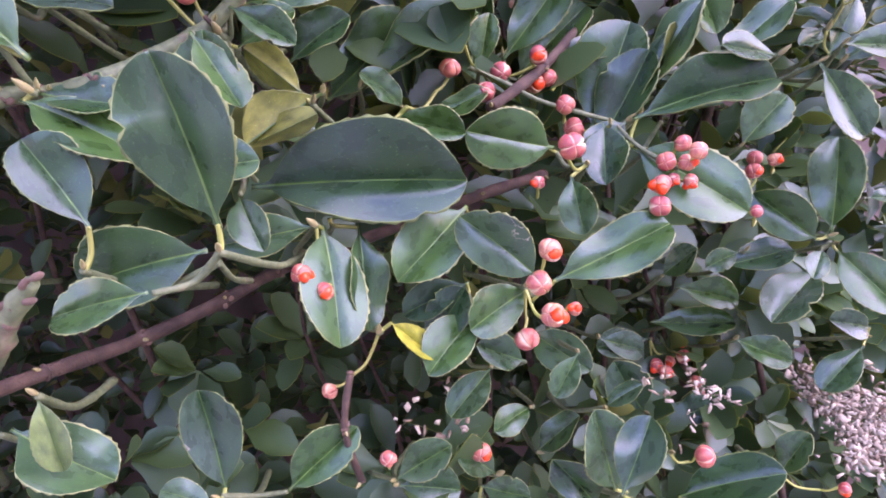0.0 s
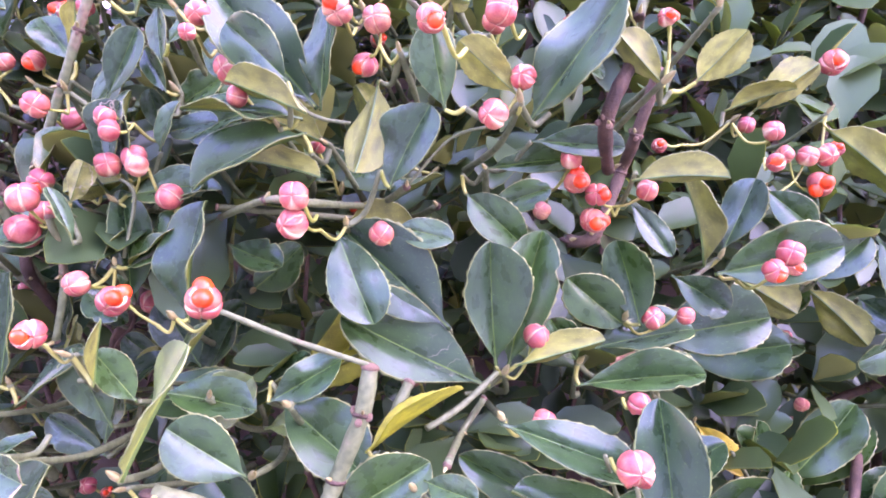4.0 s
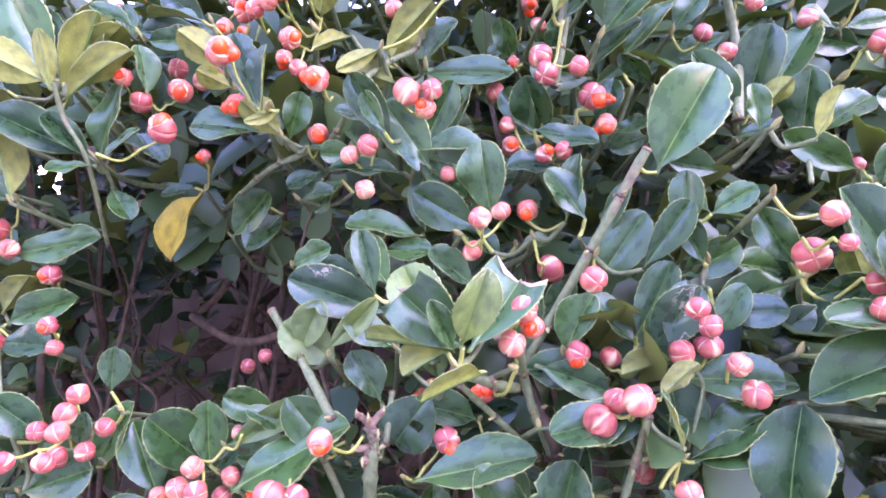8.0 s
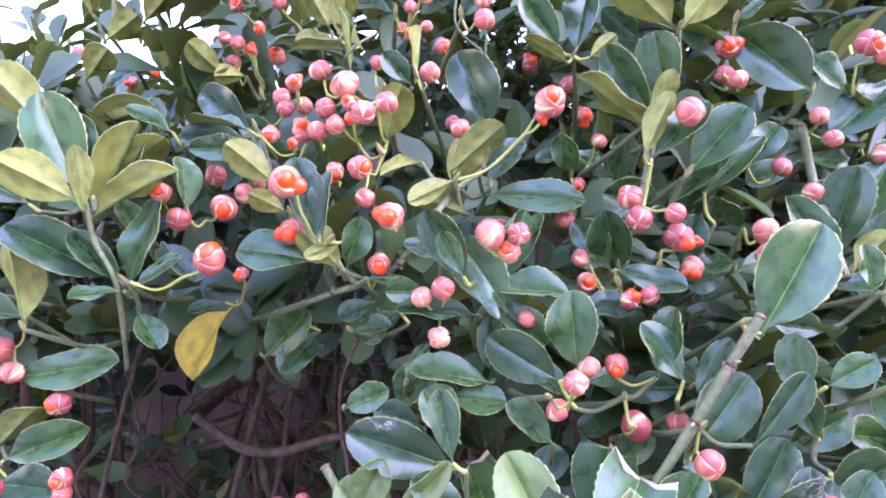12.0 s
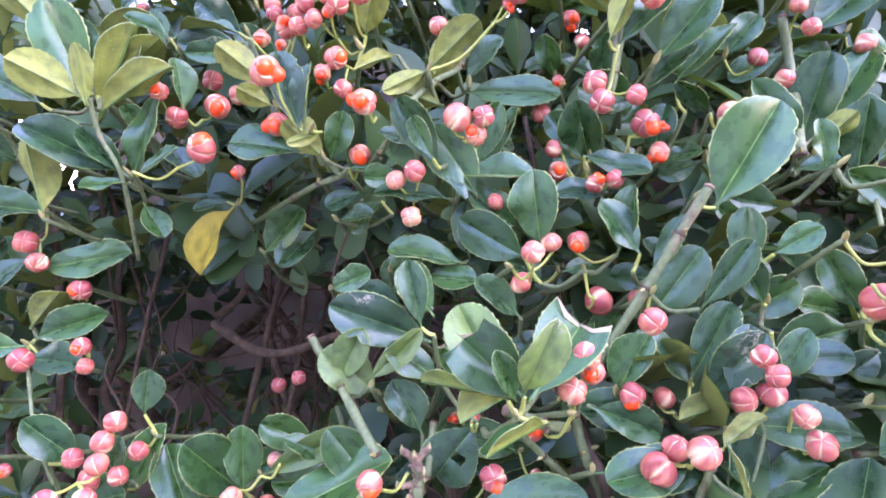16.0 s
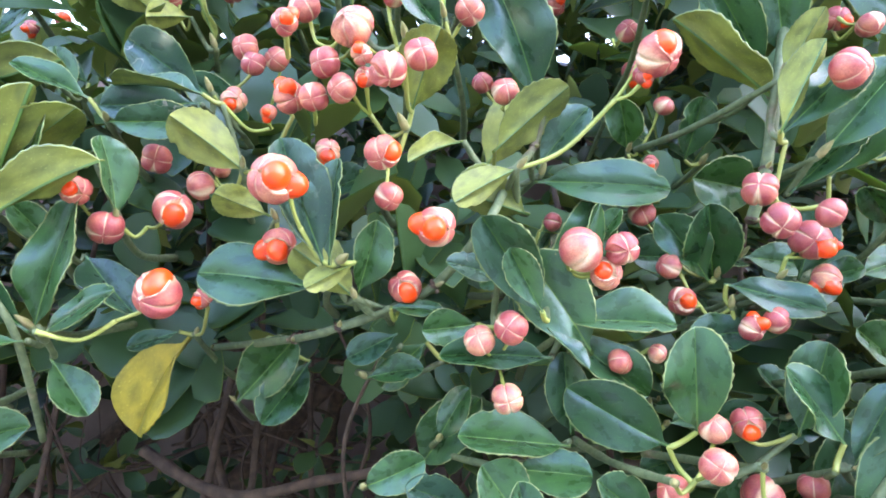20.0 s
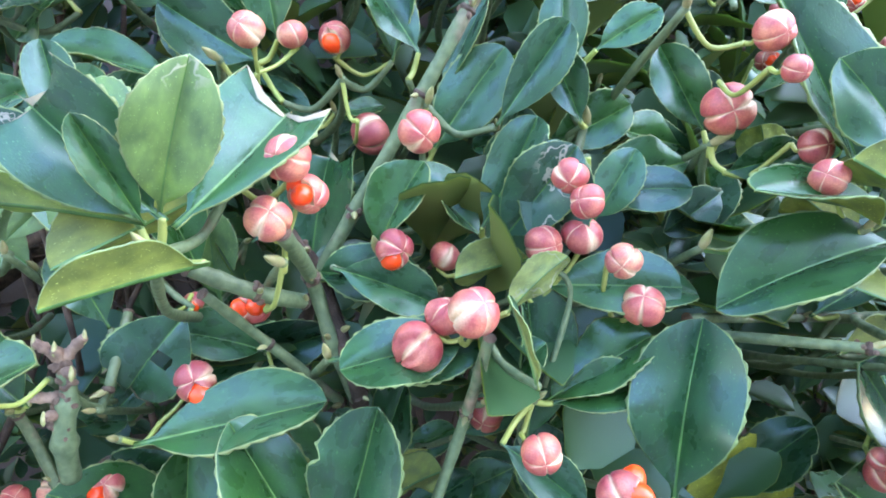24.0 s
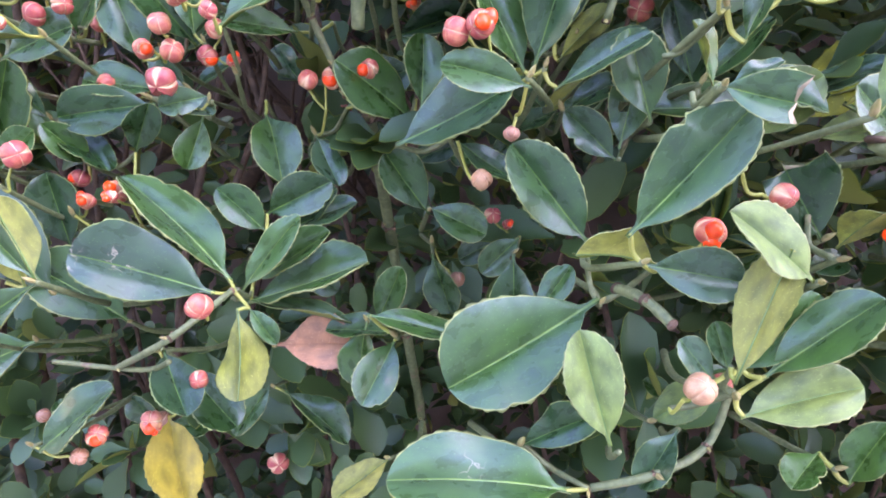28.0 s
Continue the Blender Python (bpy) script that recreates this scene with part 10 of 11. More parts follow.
leaf(s, (0.0550, 0.2404, 1.0719), (0.0735, 0.2423, 1.0827), (-0.02, -0.8, 0.45), 0.0122, 'g')
leaf(s, (0.0449, 0.2296, 1.0749), (0.0769, 0.2235, 1.0704), (-0.08, -0.73, 0.68), 0.0157, 'g')
k = stalk(s, (0.0470, 0.2296, 1.0779), (0.0498, 0.2129, 1.0871))
fruit(k, (0.0510, 0.2055, 1.0898), 0.0042, 'd')
s = shoot((-0.0568, 0.3410, 1.2495))
stem(s, (-0.0439, 0.3397, 1.2495))
leaf(s, (-0.0588, 0.3420, 1.2495), (-0.0742, 0.3423, 1.2691), (0.37, -0.8, 0.45), 0.0139, 'g')
leaf(s, (-0.0548, 0.3420, 1.2495), (-0.0358, 0.3418, 1.2385), (-0.18, -0.8, 0.45), 0.0124, 'g')
leaf(s, (-0.0459, 0.3407, 1.2495), (-0.0653, 0.3452, 1.2424), (0.35, -0.8, 0.45), 0.0119, 'g')
leaf(s, (-0.0419, 0.3407, 1.2495), (-0.0182, 0.3482, 1.2456), (-0.11, -0.8, 0.45), 0.0125, 'g')
s = shoot((-0.2503, 0.3994, 1.3370))
leaf(s, (-0.2523, 0.4004, 1.3370), (-0.2699, 0.4064, 1.3493), (0.16, -0.8, 0.45), 0.0126, 'g')
leaf(s, (-0.2483, 0.4004, 1.3370), (-0.2267, 0.4005, 1.3469), (-0.18, -0.8, 0.45), 0.0134, 'g')
s = shoot((-0.1115, 0.3584, 1.2514))
leaf(s, (-0.1135, 0.3594, 1.2514), (-0.1344, 0.3585, 1.2695), (0.12, -0.8, 0.45), 0.0137, 'g')
leaf(s, (-0.1095, 0.3594, 1.2514), (-0.0954, 0.3620, 1.2459), (0.14, -0.8, 0.45), 0.0087, 'g')
s = shoot((-0.1745, 0.2743, 1.0261))
stem(s, (-0.1722, 0.2870, 1.0205))
leaf(s, (-0.1745, 0.2733, 1.0261), (-0.1784, 0.2673, 0.9977), (-0.22, -0.95, 0.23), 0.0165, 'g')
leaf(s, (-0.1722, 0.2860, 1.0205), (-0.1608, 0.2800, 1.0496), (-0.26, -0.96, -0.09), 0.0144, 'g')
s = shoot((-0.3475, 0.3041, 0.9955))
leaf(s, (-0.3475, 0.3031, 0.9955), (-0.3928, 0.2971, 0.9718), (-0.21, -0.78, 0.60), 0.0291, 'g')
s = shoot((-0.3176, 0.2816, 1.0270))
stem(s, (-0.3327, 0.2704, 1.0360))
leaf(s, (-0.3176, 0.2806, 1.0270), (-0.3552, 0.2746, 1.0766), (0.68, -0.59, 0.44), 0.0313, 'g')
leaf(s, (-0.3241, 0.2704, 1.0339), (-0.3291, 0.2665, 1.0618), (-0.77, 0.61, 0.17), 0.0160, 'u')
s = shoot((-0.1118, 0.2941, 1.0550))
stem(s, (-0.1079, 0.3108, 1.0598))
leaf(s, (-0.1118, 0.2931, 1.0550), (-0.1104, 0.2871, 1.0175), (-0.25, -0.96, 0.14), 0.0215, 'g')
leaf(s, (-0.1079, 0.3098, 1.0598), (-0.1260, 0.3038, 1.0436), (-0.13, -0.87, 0.47), 0.0141, 'g')
k = stalk(s, (-0.1079, 0.3108, 1.0598), (-0.1138, 0.3233, 1.0604))
fruit(k, (-0.1138, 0.3173, 1.0644), 0.0026, 'o')
fruit(k, (-0.1212, 0.3153, 1.0687), 0.0041, 's')
s = shoot((-0.3063, 0.2732, 1.1389))
leaf(s, (-0.3063, 0.2722, 1.1389), (-0.3431, 0.2662, 1.1380), (0.12, -0.81, 0.58), 0.0098, 'g')
k = stalk(s, (-0.3063, 0.2722, 1.1389), (-0.3083, 0.2475, 1.1464))
fruit(k, (-0.3053, 0.2469, 1.1404), 0.0028, 'o')
k = stalk(s, (-0.3373, 0.2473, 1.1606), (-0.3269, 0.2330, 1.1672))
fruit(k, (-0.3223, 0.2267, 1.1688), 0.0043, 'o')
k = stalk(s, (-0.3110, 0.2418, 1.1409), (-0.3015, 0.2272, 1.1487))
fruit(k, (-0.2937, 0.2200, 1.1543), 0.0030, 'o')
fruit(k, (-0.3009, 0.2215, 1.1474), 0.0042, 's')
k = stalk(s, (-0.3073, 0.2608, 1.1652), (-0.2983, 0.2456, 1.1716))
fruit(k, (-0.2912, 0.2390, 1.1692), 0.0039, 'p')
fruit(k, (-0.2967, 0.2267, 1.1734), 0.0038, 'p')
fruit(k, (-0.2948, 0.2509, 1.1767), 0.0043, 'p')
s = shoot((-0.1770, 0.3359, 1.1501))
stem(s, (-0.2000, 0.3188, 1.1551))
leaf(s, (-0.1770, 0.3349, 1.1501), (-0.1169, 0.3289, 1.1725), (-0.16, -0.97, 0.16), 0.0196, 'g')
leaf(s, (-0.2157, 0.3188, 1.1502), (-0.2464, 0.3019, 1.1524), (0.32, -0.69, 0.65), 0.0185, 'g')
s = shoot((-0.2470, 0.2914, 1.1602))
stem(s, (-0.2462, 0.3215, 1.1635))
leaf(s, (-0.2470, 0.2904, 1.1602), (-0.2103, 0.2844, 1.1827), (-0.22, -0.97, 0.10), 0.0119, 'v')
leaf(s, (-0.2462, 0.3205, 1.1635), (-0.2750, 0.3145, 1.1433), (-0.05, -0.94, 0.35), 0.0174, 'g')
k = stalk(s, (-0.2470, 0.2904, 1.1602), (-0.2377, 0.2859, 1.1671))
fruit(k, (-0.2443, 0.2999, 1.1637), 0.0037, 'p')
k = stalk(s, (-0.2470, 0.2904, 1.1602), (-0.2557, 0.2810, 1.1577))
fruit(k, (-0.2531, 0.2735, 1.1570), 0.0045, 'p')
k = stalk(s, (-0.2525, 0.3584, 1.1872), (-0.2472, 0.3413, 1.1921))
fruit(k, (-0.2449, 0.3337, 1.1930), 0.0037, 'p')
k = stalk(s, (-0.2697, 0.3786, 1.1775), (-0.2640, 0.3616, 1.1827))
fruit(k, (-0.2615, 0.3541, 1.1837), 0.0041, 'p')
s = shoot((-0.0617, 0.2381, 1.0055))
leaf(s, (-0.0617, 0.2371, 1.0055), (-0.0453, 0.2311, 1.0218), (-0.66, -0.61, 0.44), 0.0135, 'v')
s = shoot((0.0659, 0.2757, 1.1275))
stem(s, (0.0572, 0.2546, 1.1459))
leaf(s, (0.0659, 0.2747, 1.1275), (0.0297, 0.2687, 1.1465), (0.26, 0.66, 0.70), 0.0091, 'u')
leaf(s, (0.0572, 0.2536, 1.1459), (0.0188, 0.2476, 1.1852), (0.25, -0.96, 0.09), 0.0300, 'g')
s = shoot((0.1535, 0.3115, 1.1304))
leaf(s, (0.1535, 0.3105, 1.1304), (0.2063, 0.3045, 1.1383), (-0.17, -0.85, 0.50), 0.0304, 'g')
s = shoot((0.1378, 0.2648, 1.1210))
stem(s, (0.1263, 0.2629, 1.1219))
stem(s, (0.1465, 0.2653, 1.1081))
stem(s, (0.1404, 0.2616, 1.1129))
leaf(s, (0.1448, 0.3491, 1.1229), (0.1550, 0.3451, 1.0969), (0.30, -0.85, 0.40), 0.0262, 'b')
leaf(s, (0.1263, 0.2619, 1.1219), (0.1526, 0.2559, 1.1286), (-0.31, -0.79, 0.53), 0.0155, 'g')
s = shoot((0.1240, 0.3002, 1.2637))
leaf(s, (0.1240, 0.2992, 1.2637), (0.1370, 0.2932, 1.2890), (-0.70, -0.68, 0.20), 0.0164, 'g')
k = stalk(s, (0.1233, 0.3219, 1.2830), (0.1202, 0.3055, 1.2792))
fruit(k, (0.1168, 0.2931, 1.2748), 0.0042, 'o')
fruit(k, (0.1208, 0.3033, 1.2776), 0.0041, 'p')
k = stalk(s, (0.1168, 0.2834, 1.2575), (0.1135, 0.2669, 1.2543))
fruit(k, (0.1121, 0.2595, 1.2515), 0.0042, 'p')
k = stalk(s, (0.1168, 0.2817, 1.3093), (0.1101, 0.2662, 1.3061))
fruit(k, (0.1072, 0.2593, 1.3033), 0.0036, 'o')
k = stalk(s, (0.1339, 0.3195, 1.2994), (0.1270, 0.3036, 1.2974))
fruit(k, (0.1240, 0.2966, 1.2951), 0.0037, 'p')
s = shoot((0.2078, 0.3533, 1.1169))
stem(s, (0.1866, 0.3447, 1.1073))
leaf(s, (0.2078, 0.3523, 1.1169), (0.2469, 0.3463, 1.1190), (-0.15, -0.74, 0.66), 0.0224, 'g')
leaf(s, (0.1759, 0.3447, 1.1159), (0.2295, 0.3297, 1.1210), (-0.34, -0.91, 0.24), 0.0316, 'g')
s = shoot((-0.2852, 0.2270, 1.0503))
leaf(s, (-0.2852, 0.2270, 1.0503), (-0.3152, 0.2230, 1.0889), (0.1, -0.85, 0.45), 0.0160, 'g')
leaf(s, (-0.2852, 0.2270, 1.0503), (-0.2942, 0.2230, 1.0818), (0.1, 0.8, 0.45), 0.0100, 'u')
leaf(s, (-0.2852, 0.2270, 1.0503), (-0.3251, 0.2230, 1.0200), (0.1, -0.85, 0.45), 0.0160, 'g')
k = stalk(s, (-0.3176, 0.2240, 1.0260), (-0.3067, 0.2109, 1.0347))
fruit(k, (-0.3019, 0.2050, 1.0372), 0.0060, 'p')
s = shoot((0.0134, 0.2792, 1.2020))
leaf(s, (0.0154, 0.2802, 1.2020), (0.0297, 0.2817, 1.2201), (0.12, -0.8, 0.45), 0.0147, 'g')
k = stalk(s, (0.0134, 0.2792, 1.2020), (0.0119, 0.2692, 1.2100))
fruit(k, (0.0096, 0.2552, 1.2185), 0.0032, 's')
s = shoot((-0.1239, 0.3822, 1.0901))
leaf(s, (-0.1259, 0.3832, 1.0901), (-0.1446, 0.3817, 1.0946), (0.06, -0.8, 0.45), 0.0120, 'g')
leaf(s, (-0.1219, 0.3832, 1.0901), (-0.1057, 0.3821, 1.1073), (0.21, -0.8, 0.45), 0.0125, 'g')
s = shoot((-0.0528, 0.2929, 1.1375))
leaf(s, (-0.0548, 0.2939, 1.1375), (-0.0702, 0.2976, 1.1278), (-0.40, -0.8, 0.45), 0.0146, 'g')
leaf(s, (-0.0508, 0.2939, 1.1375), (-0.0347, 0.2919, 1.1569), (0.30, -0.8, 0.45), 0.0129, 'g')
s = shoot((-0.1054, 0.3634, 1.2511))
leaf(s, (-0.1074, 0.3644, 1.2511), (-0.1268, 0.3689, 1.2441), (0.35, -0.8, 0.45), 0.0141, 'g')
leaf(s, (-0.1034, 0.3644, 1.2511), (-0.0798, 0.3719, 1.2473), (-0.11, -0.8, 0.45), 0.0125, 'g')
s = shoot((0.0602, 0.3123, 1.3160))
leaf(s, (0.0582, 0.3133, 1.3160), (0.0435, 0.3125, 1.3225), (-0.40, -0.8, 0.45), 0.0140, 'g')
leaf(s, (0.0622, 0.3133, 1.3160), (0.0796, 0.3126, 1.3298), (-0.02, -0.8, 0.45), 0.0129, 'g')
k = stalk(s, (0.0602, 0.3123, 1.3160), (0.0645, 0.3023, 1.3240))
fruit(k, (0.0687, 0.2923, 1.3320), 0.0046, 'p')
k = stalk(s, (0.0622, 0.3133, 1.3160), (0.0621, 0.3142, 1.3007))
fruit(k, (0.0606, 0.3067, 1.2983), 0.0041, 'o')
k = stalk(s, (0.0615, 0.3082, 1.2817), (0.0581, 0.2912, 1.2801))
fruit(k, (0.0566, 0.2836, 1.2780), 0.0040, 'p')
s = shoot((-0.0924, 0.3453, 1.1182))
leaf(s, (-0.0944, 0.3463, 1.1182), (-0.1155, 0.3421, 1.1373), (-0.38, -0.8, 0.45), 0.0142, 'g')
leaf(s, (-0.0904, 0.3463, 1.1182), (-0.0680, 0.3415, 1.1310), (-0.11, -0.8, 0.45), 0.0137, 'g')
s = shoot((-0.2235, 0.3553, 1.1294))
leaf(s, (-0.2255, 0.3563, 1.1294), (-0.2400, 0.3539, 1.1479), (-0.24, -0.8, 0.45), 0.0143, 'g')
leaf(s, (-0.2215, 0.3563, 1.1294), (-0.1982, 0.3645, 1.1271), (-0.12, -0.8, 0.45), 0.0136, 'g')
s = shoot((-0.0783, 0.3513, 1.3112))
leaf(s, (-0.0803, 0.3523, 1.3112), (-0.0954, 0.3577, 1.3243), (0.29, -0.8, 0.45), 0.0121, 'g')
leaf(s, (-0.0763, 0.3523, 1.3112), (-0.0528, 0.3485, 1.3088), (0.09, -0.8, 0.45), 0.0148, 'g')
s = shoot((0.0950, 0.4020, 1.2572))
leaf(s, (0.0930, 0.4030, 1.2572), (0.0698, 0.4056, 1.2538), (-0.15, -0.8, 0.45), 0.0125, 'g')
leaf(s, (0.0970, 0.4030, 1.2572), (0.1118, 0.4001, 1.2666), (0.40, -0.8, 0.45), 0.0125, 'g')
s = shoot((-0.0653, 0.3410, 1.2495))
leaf(s, (-0.0673, 0.3420, 1.2495), (-0.0911, 0.3445, 1.2493), (-0.21, -0.8, 0.45), 0.0138, 'g')
leaf(s, (-0.0633, 0.3420, 1.2495), (-0.0410, 0.3434, 1.2498), (-0.36, -0.8, 0.45), 0.0147, 'g')
s = shoot((-0.2703, 0.3994, 1.3370))
leaf(s, (-0.2723, 0.4004, 1.3370), (-0.2912, 0.4072, 1.3274), (0.19, -0.8, 0.45), 0.0148, 'g')
leaf(s, (-0.2683, 0.4004, 1.3370), (-0.2480, 0.4065, 1.3266), (-0.05, -0.8, 0.45), 0.0124, 'g')
s = shoot((0.1097, 0.4396, 1.1468))
leaf(s, (0.1077, 0.4406, 1.1468), (0.0907, 0.4419, 1.1668), (0.28, -0.8, 0.45), 0.0149, 'g')
leaf(s, (0.1117, 0.4406, 1.1468), (0.1302, 0.4424, 1.1576), (-0.02, -0.8, 0.45), 0.0129, 'g')
s = shoot((-0.2230, 0.3394, 1.0305))
leaf(s, (-0.2250, 0.3404, 1.0305), (-0.2404, 0.3406, 1.0501), (0.37, -0.8, 0.45), 0.0139, 'g')
leaf(s, (-0.2210, 0.3404, 1.0305), (-0.2020, 0.3401, 1.0195), (-0.18, -0.8, 0.45), 0.0143, 'g')
s = shoot((-0.1023, 0.3190, 1.1142))
leaf(s, (-0.1023, 0.3180, 1.1142), (-0.0821, 0.3120, 1.1350), (-0.18, 0.88, 0.43), 0.0092, 'u')
s = shoot((-0.0531, 0.2936, 1.1210))
leaf(s, (-0.0531, 0.2926, 1.1210), (-0.0376, 0.2866, 1.1510), (-0.51, -0.85, 0.09), 0.0158, 'g')
s = shoot((-0.0115, 0.2364, 1.0774))
leaf(s, (-0.0115, 0.2354, 1.0774), (-0.0313, 0.2294, 1.1070), (0.20, -0.98, -0.06), 0.0223, 'c')
s = shoot((-0.0061, 0.2097, 1.1088))
leaf(s, (-0.0061, 0.2087, 1.1088), (-0.0281, 0.2027, 1.1267), (0.35, -0.93, 0.12), 0.0180, 'g')
s = shoot((-0.1981, 0.2952, 1.1964))
leaf(s, (-0.1981, 0.2942, 1.1964), (-0.2222, 0.2882, 1.2148), (0.33, -0.93, 0.13), 0.0192, 'v')
s = shoot((-0.0777, 0.2537, 1.1722))
leaf(s, (-0.0777, 0.2527, 1.1722), (-0.0657, 0.2467, 1.1894), (-0.67, -0.71, 0.22), 0.0135, 'g')
s = shoot((-0.0865, 0.2700, 1.1978))
leaf(s, (-0.0865, 0.2690, 1.1978), (-0.1164, 0.2630, 1.2053), (0.29, -0.82, 0.50), 0.0165, 'g')
s = shoot((0.0309, 0.2937, 1.2063))
leaf(s, (0.0309, 0.2927, 1.2063), (-0.0026, 0.2867, 1.2127), (0.24, -0.88, 0.40), 0.0188, 'g')
k = stalk(s, (0.0190, 0.3238, 1.1923), (0.0181, 0.3058, 1.1959))
fruit(k, (0.0177, 0.2978, 1.1962), 0.0037, 'o')
s = shoot((-0.0624, 0.3267, 1.2196))
leaf(s, (-0.0624, 0.3257, 1.2196), (-0.0544, 0.3197, 1.2487), (-0.22, -0.97, -0.14), 0.0168, 'g')
s = shoot((-0.0766, 0.2700, 1.2834))
leaf(s, (-0.0683, 0.2737, 1.2784), (-0.0506, 0.2626, 1.3209), (-0.49, -0.87, -0.07), 0.0257, 'g')
s = shoot((-0.0333, 0.1870, 1.1177))
leaf(s, (-0.0333, 0.1860, 1.1177), (-0.0131, 0.1810, 1.1551), (-0.98, -0.05, 0.17), 0.0220, 'v')
s = shoot((0.0546, 0.2189, 1.0436))
leaf(s, (0.0546, 0.2179, 1.0436), (0.0797, 0.2119, 1.0369), (0.03, -0.69, 0.73), 0.0165, 'g')
s = shoot((0.1342, 0.2461, 1.0373))
leaf(s, (0.1342, 0.2451, 1.0373), (0.1056, 0.2391, 1.0239), (-0.42, 0.69, 0.59), 0.0184, 'u')
s = shoot((0.2647, 0.2782, 1.0141))
leaf(s, (0.2647, 0.2772, 1.0141), (0.2428, 0.2712, 1.0031), (-0.10, -0.78, 0.62), 0.0156, 'g')
s = shoot((0.1771, 0.2504, 0.9457))
leaf(s, (0.1771, 0.2494, 0.9457), (0.1942, 0.2434, 0.9449), (-0.21, -0.69, 0.69), 0.0113, 'g')
s = shoot((0.2859, 0.3128, 0.8503))
leaf(s, (0.2859, 0.3118, 0.8503), (0.2674, 0.3058, 0.8854), (-0.10, -0.97, -0.22), 0.0248, 'g')
s = shoot((0.1423, 0.2581, 0.8712))
leaf(s, (0.1423, 0.2571, 0.8712), (0.1685, 0.2511, 0.8693), (-0.09, -0.63, 0.77), 0.0167, 'g')
s = shoot((0.3323, 0.2947, 0.9948))
leaf(s, (0.3323, 0.2937, 0.9948), (0.3519, 0.2877, 1.0198), (-0.67, -0.64, 0.37), 0.0201, 'g')
s = shoot((0.3693, 0.2879, 1.0313))
leaf(s, (0.3693, 0.2869, 1.0313), (0.3903, 0.2809, 0.9942), (-0.24, -0.97, 0.02), 0.0251, 'g')
s = shoot((0.4176, 0.3266, 1.0309))
leaf(s, (0.4176, 0.3256, 1.0309), (0.4389, 0.3196, 1.0433), (-0.49, -0.72, 0.49), 0.0157, 'g')
s = shoot((0.2785, 0.3532, 0.8812))
leaf(s, (0.2785, 0.3522, 0.8812), (0.3050, 0.3462, 0.8714), (0.02, -0.82, 0.57), 0.0179, 'g')
branch(0.0014, (-0.1665, 0.3188, 1.3617), (-0.1689, 0.3237, 1.3476), (-0.1797, 0.3089, 1.3358), (-0.1907, 0.2905, 1.319), (-0.2035, 0.3049, 1.3016), (-0.2169, 0.3098, 1.2938), (-0.2323, 0.3118, 1.2881))
branch(0.0014, (-0.2323, 0.3118, 1.2881), (-0.248, 0.3264, 1.2825), (-0.2886, 0.3829, 1.271))
branch(0.0018, (-0.0858, 0.3124, 1.397), (-0.098, 0.3004, 1.3648), (-0.102, 0.2996, 1.3382), (-0.1045, 0.3028, 1.3227))
branch(0.0008, (-0.2169, 0.3098, 1.2938), (-0.2286, 0.3051, 1.2989), (-0.2349, 0.2996, 1.309))
branch(0.0019, (-0.1243, 0.2318, 1.2142), (-0.1202, 0.2629, 1.201), (-0.1153, 0.2663, 1.1853), (-0.1078, 0.2681, 1.1681))
branch(0.0020, (-0.1464, 0.25, 1.2043), (-0.132, 0.2553, 1.1982), (-0.1218, 0.2672, 1.1943))
branch(0.0014, (-0.144, 0.2539, 1.1979), (-0.1306, 0.2671, 1.1831), (-0.1119, 0.2755, 1.1648))
branch(0.0014, (-0.0811, 0.2338, 1.1934), (-0.0831, 0.2442, 1.173), (-0.0893, 0.2474, 1.1482))
branch(0.0014, (-0.0277, 0.2484, 1.1957), (0.0334, 0.2833, 1.1899), (0.0543, 0.2639, 1.1937))
branch(0.0016, (-0.2081, 0.283, 1.1679), (-0.2046, 0.2967, 1.1538), (-0.1947, 0.2965, 1.1339), (-0.1889, 0.2947, 1.1216))
branch(0.0007, (-0.0085, 0.2297, 1.2534), (0.0007, 0.2311, 1.241), (0.0111, 0.233, 1.2258), (0.0248, 0.2375, 1.2224))
branch(0.0007, (-0.0633, 0.2484, 1.2076), (-0.0583, 0.2484, 1.2005), (-0.0634, 0.2485, 1.1781))
branch(0.0018, (-0.0719, 0.1979, 1.0568), (-0.0778, 0.2077, 1.0613), (-0.0836, 0.2198, 1.0612))
branch(0.0014, (-0.0431, 0.2181, 1.0266), (-0.0509, 0.2118, 1.011), (-0.0688, 0.2047, 1.0039), (-0.0893, 0.2068, 0.9959))
branch(0.0014, (-0.2282, 0.2596, 1.041), (-0.2438, 0.2375, 1.0275), (-0.2761, 0.2562, 1.0061))
branch(0.0011, (-0.3102, 0.2644, 1.0031), (-0.2644, 0.2527, 1.0071), (-0.2486, 0.2456, 1.0147))
branch(0.0013, (-0.0267, 0.2495, 1.1919), (-0.0017, 0.2219, 1.1951), (0.0118, 0.2193, 1.1935), (0.0294, 0.2589, 1.1948), (0.0438, 0.2377, 1.1991))
branch(0.0006, (0.0438, 0.2377, 1.1991), (0.0606, 0.2385, 1.216), (0.0778, 0.2278, 1.2178))
branch(0.0017, (0.1391, 0.2426, 1.2976), (0.1324, 0.2346, 1.2736), (0.1232, 0.2222, 1.2501))
branch(0.0020, (0.1097, 0.2584, 1.3129), (0.1056, 0.2392, 1.2747))
branch(-0.0025, (0.1212, 0.2237, 1.2367), (0.1115, 0.2234, 1.2169), (0.1217, 0.2605, 1.2051))
branch(0.0021, (0.0418, 0.2401, 1.1295), (0.0348, 0.2344, 1.116))
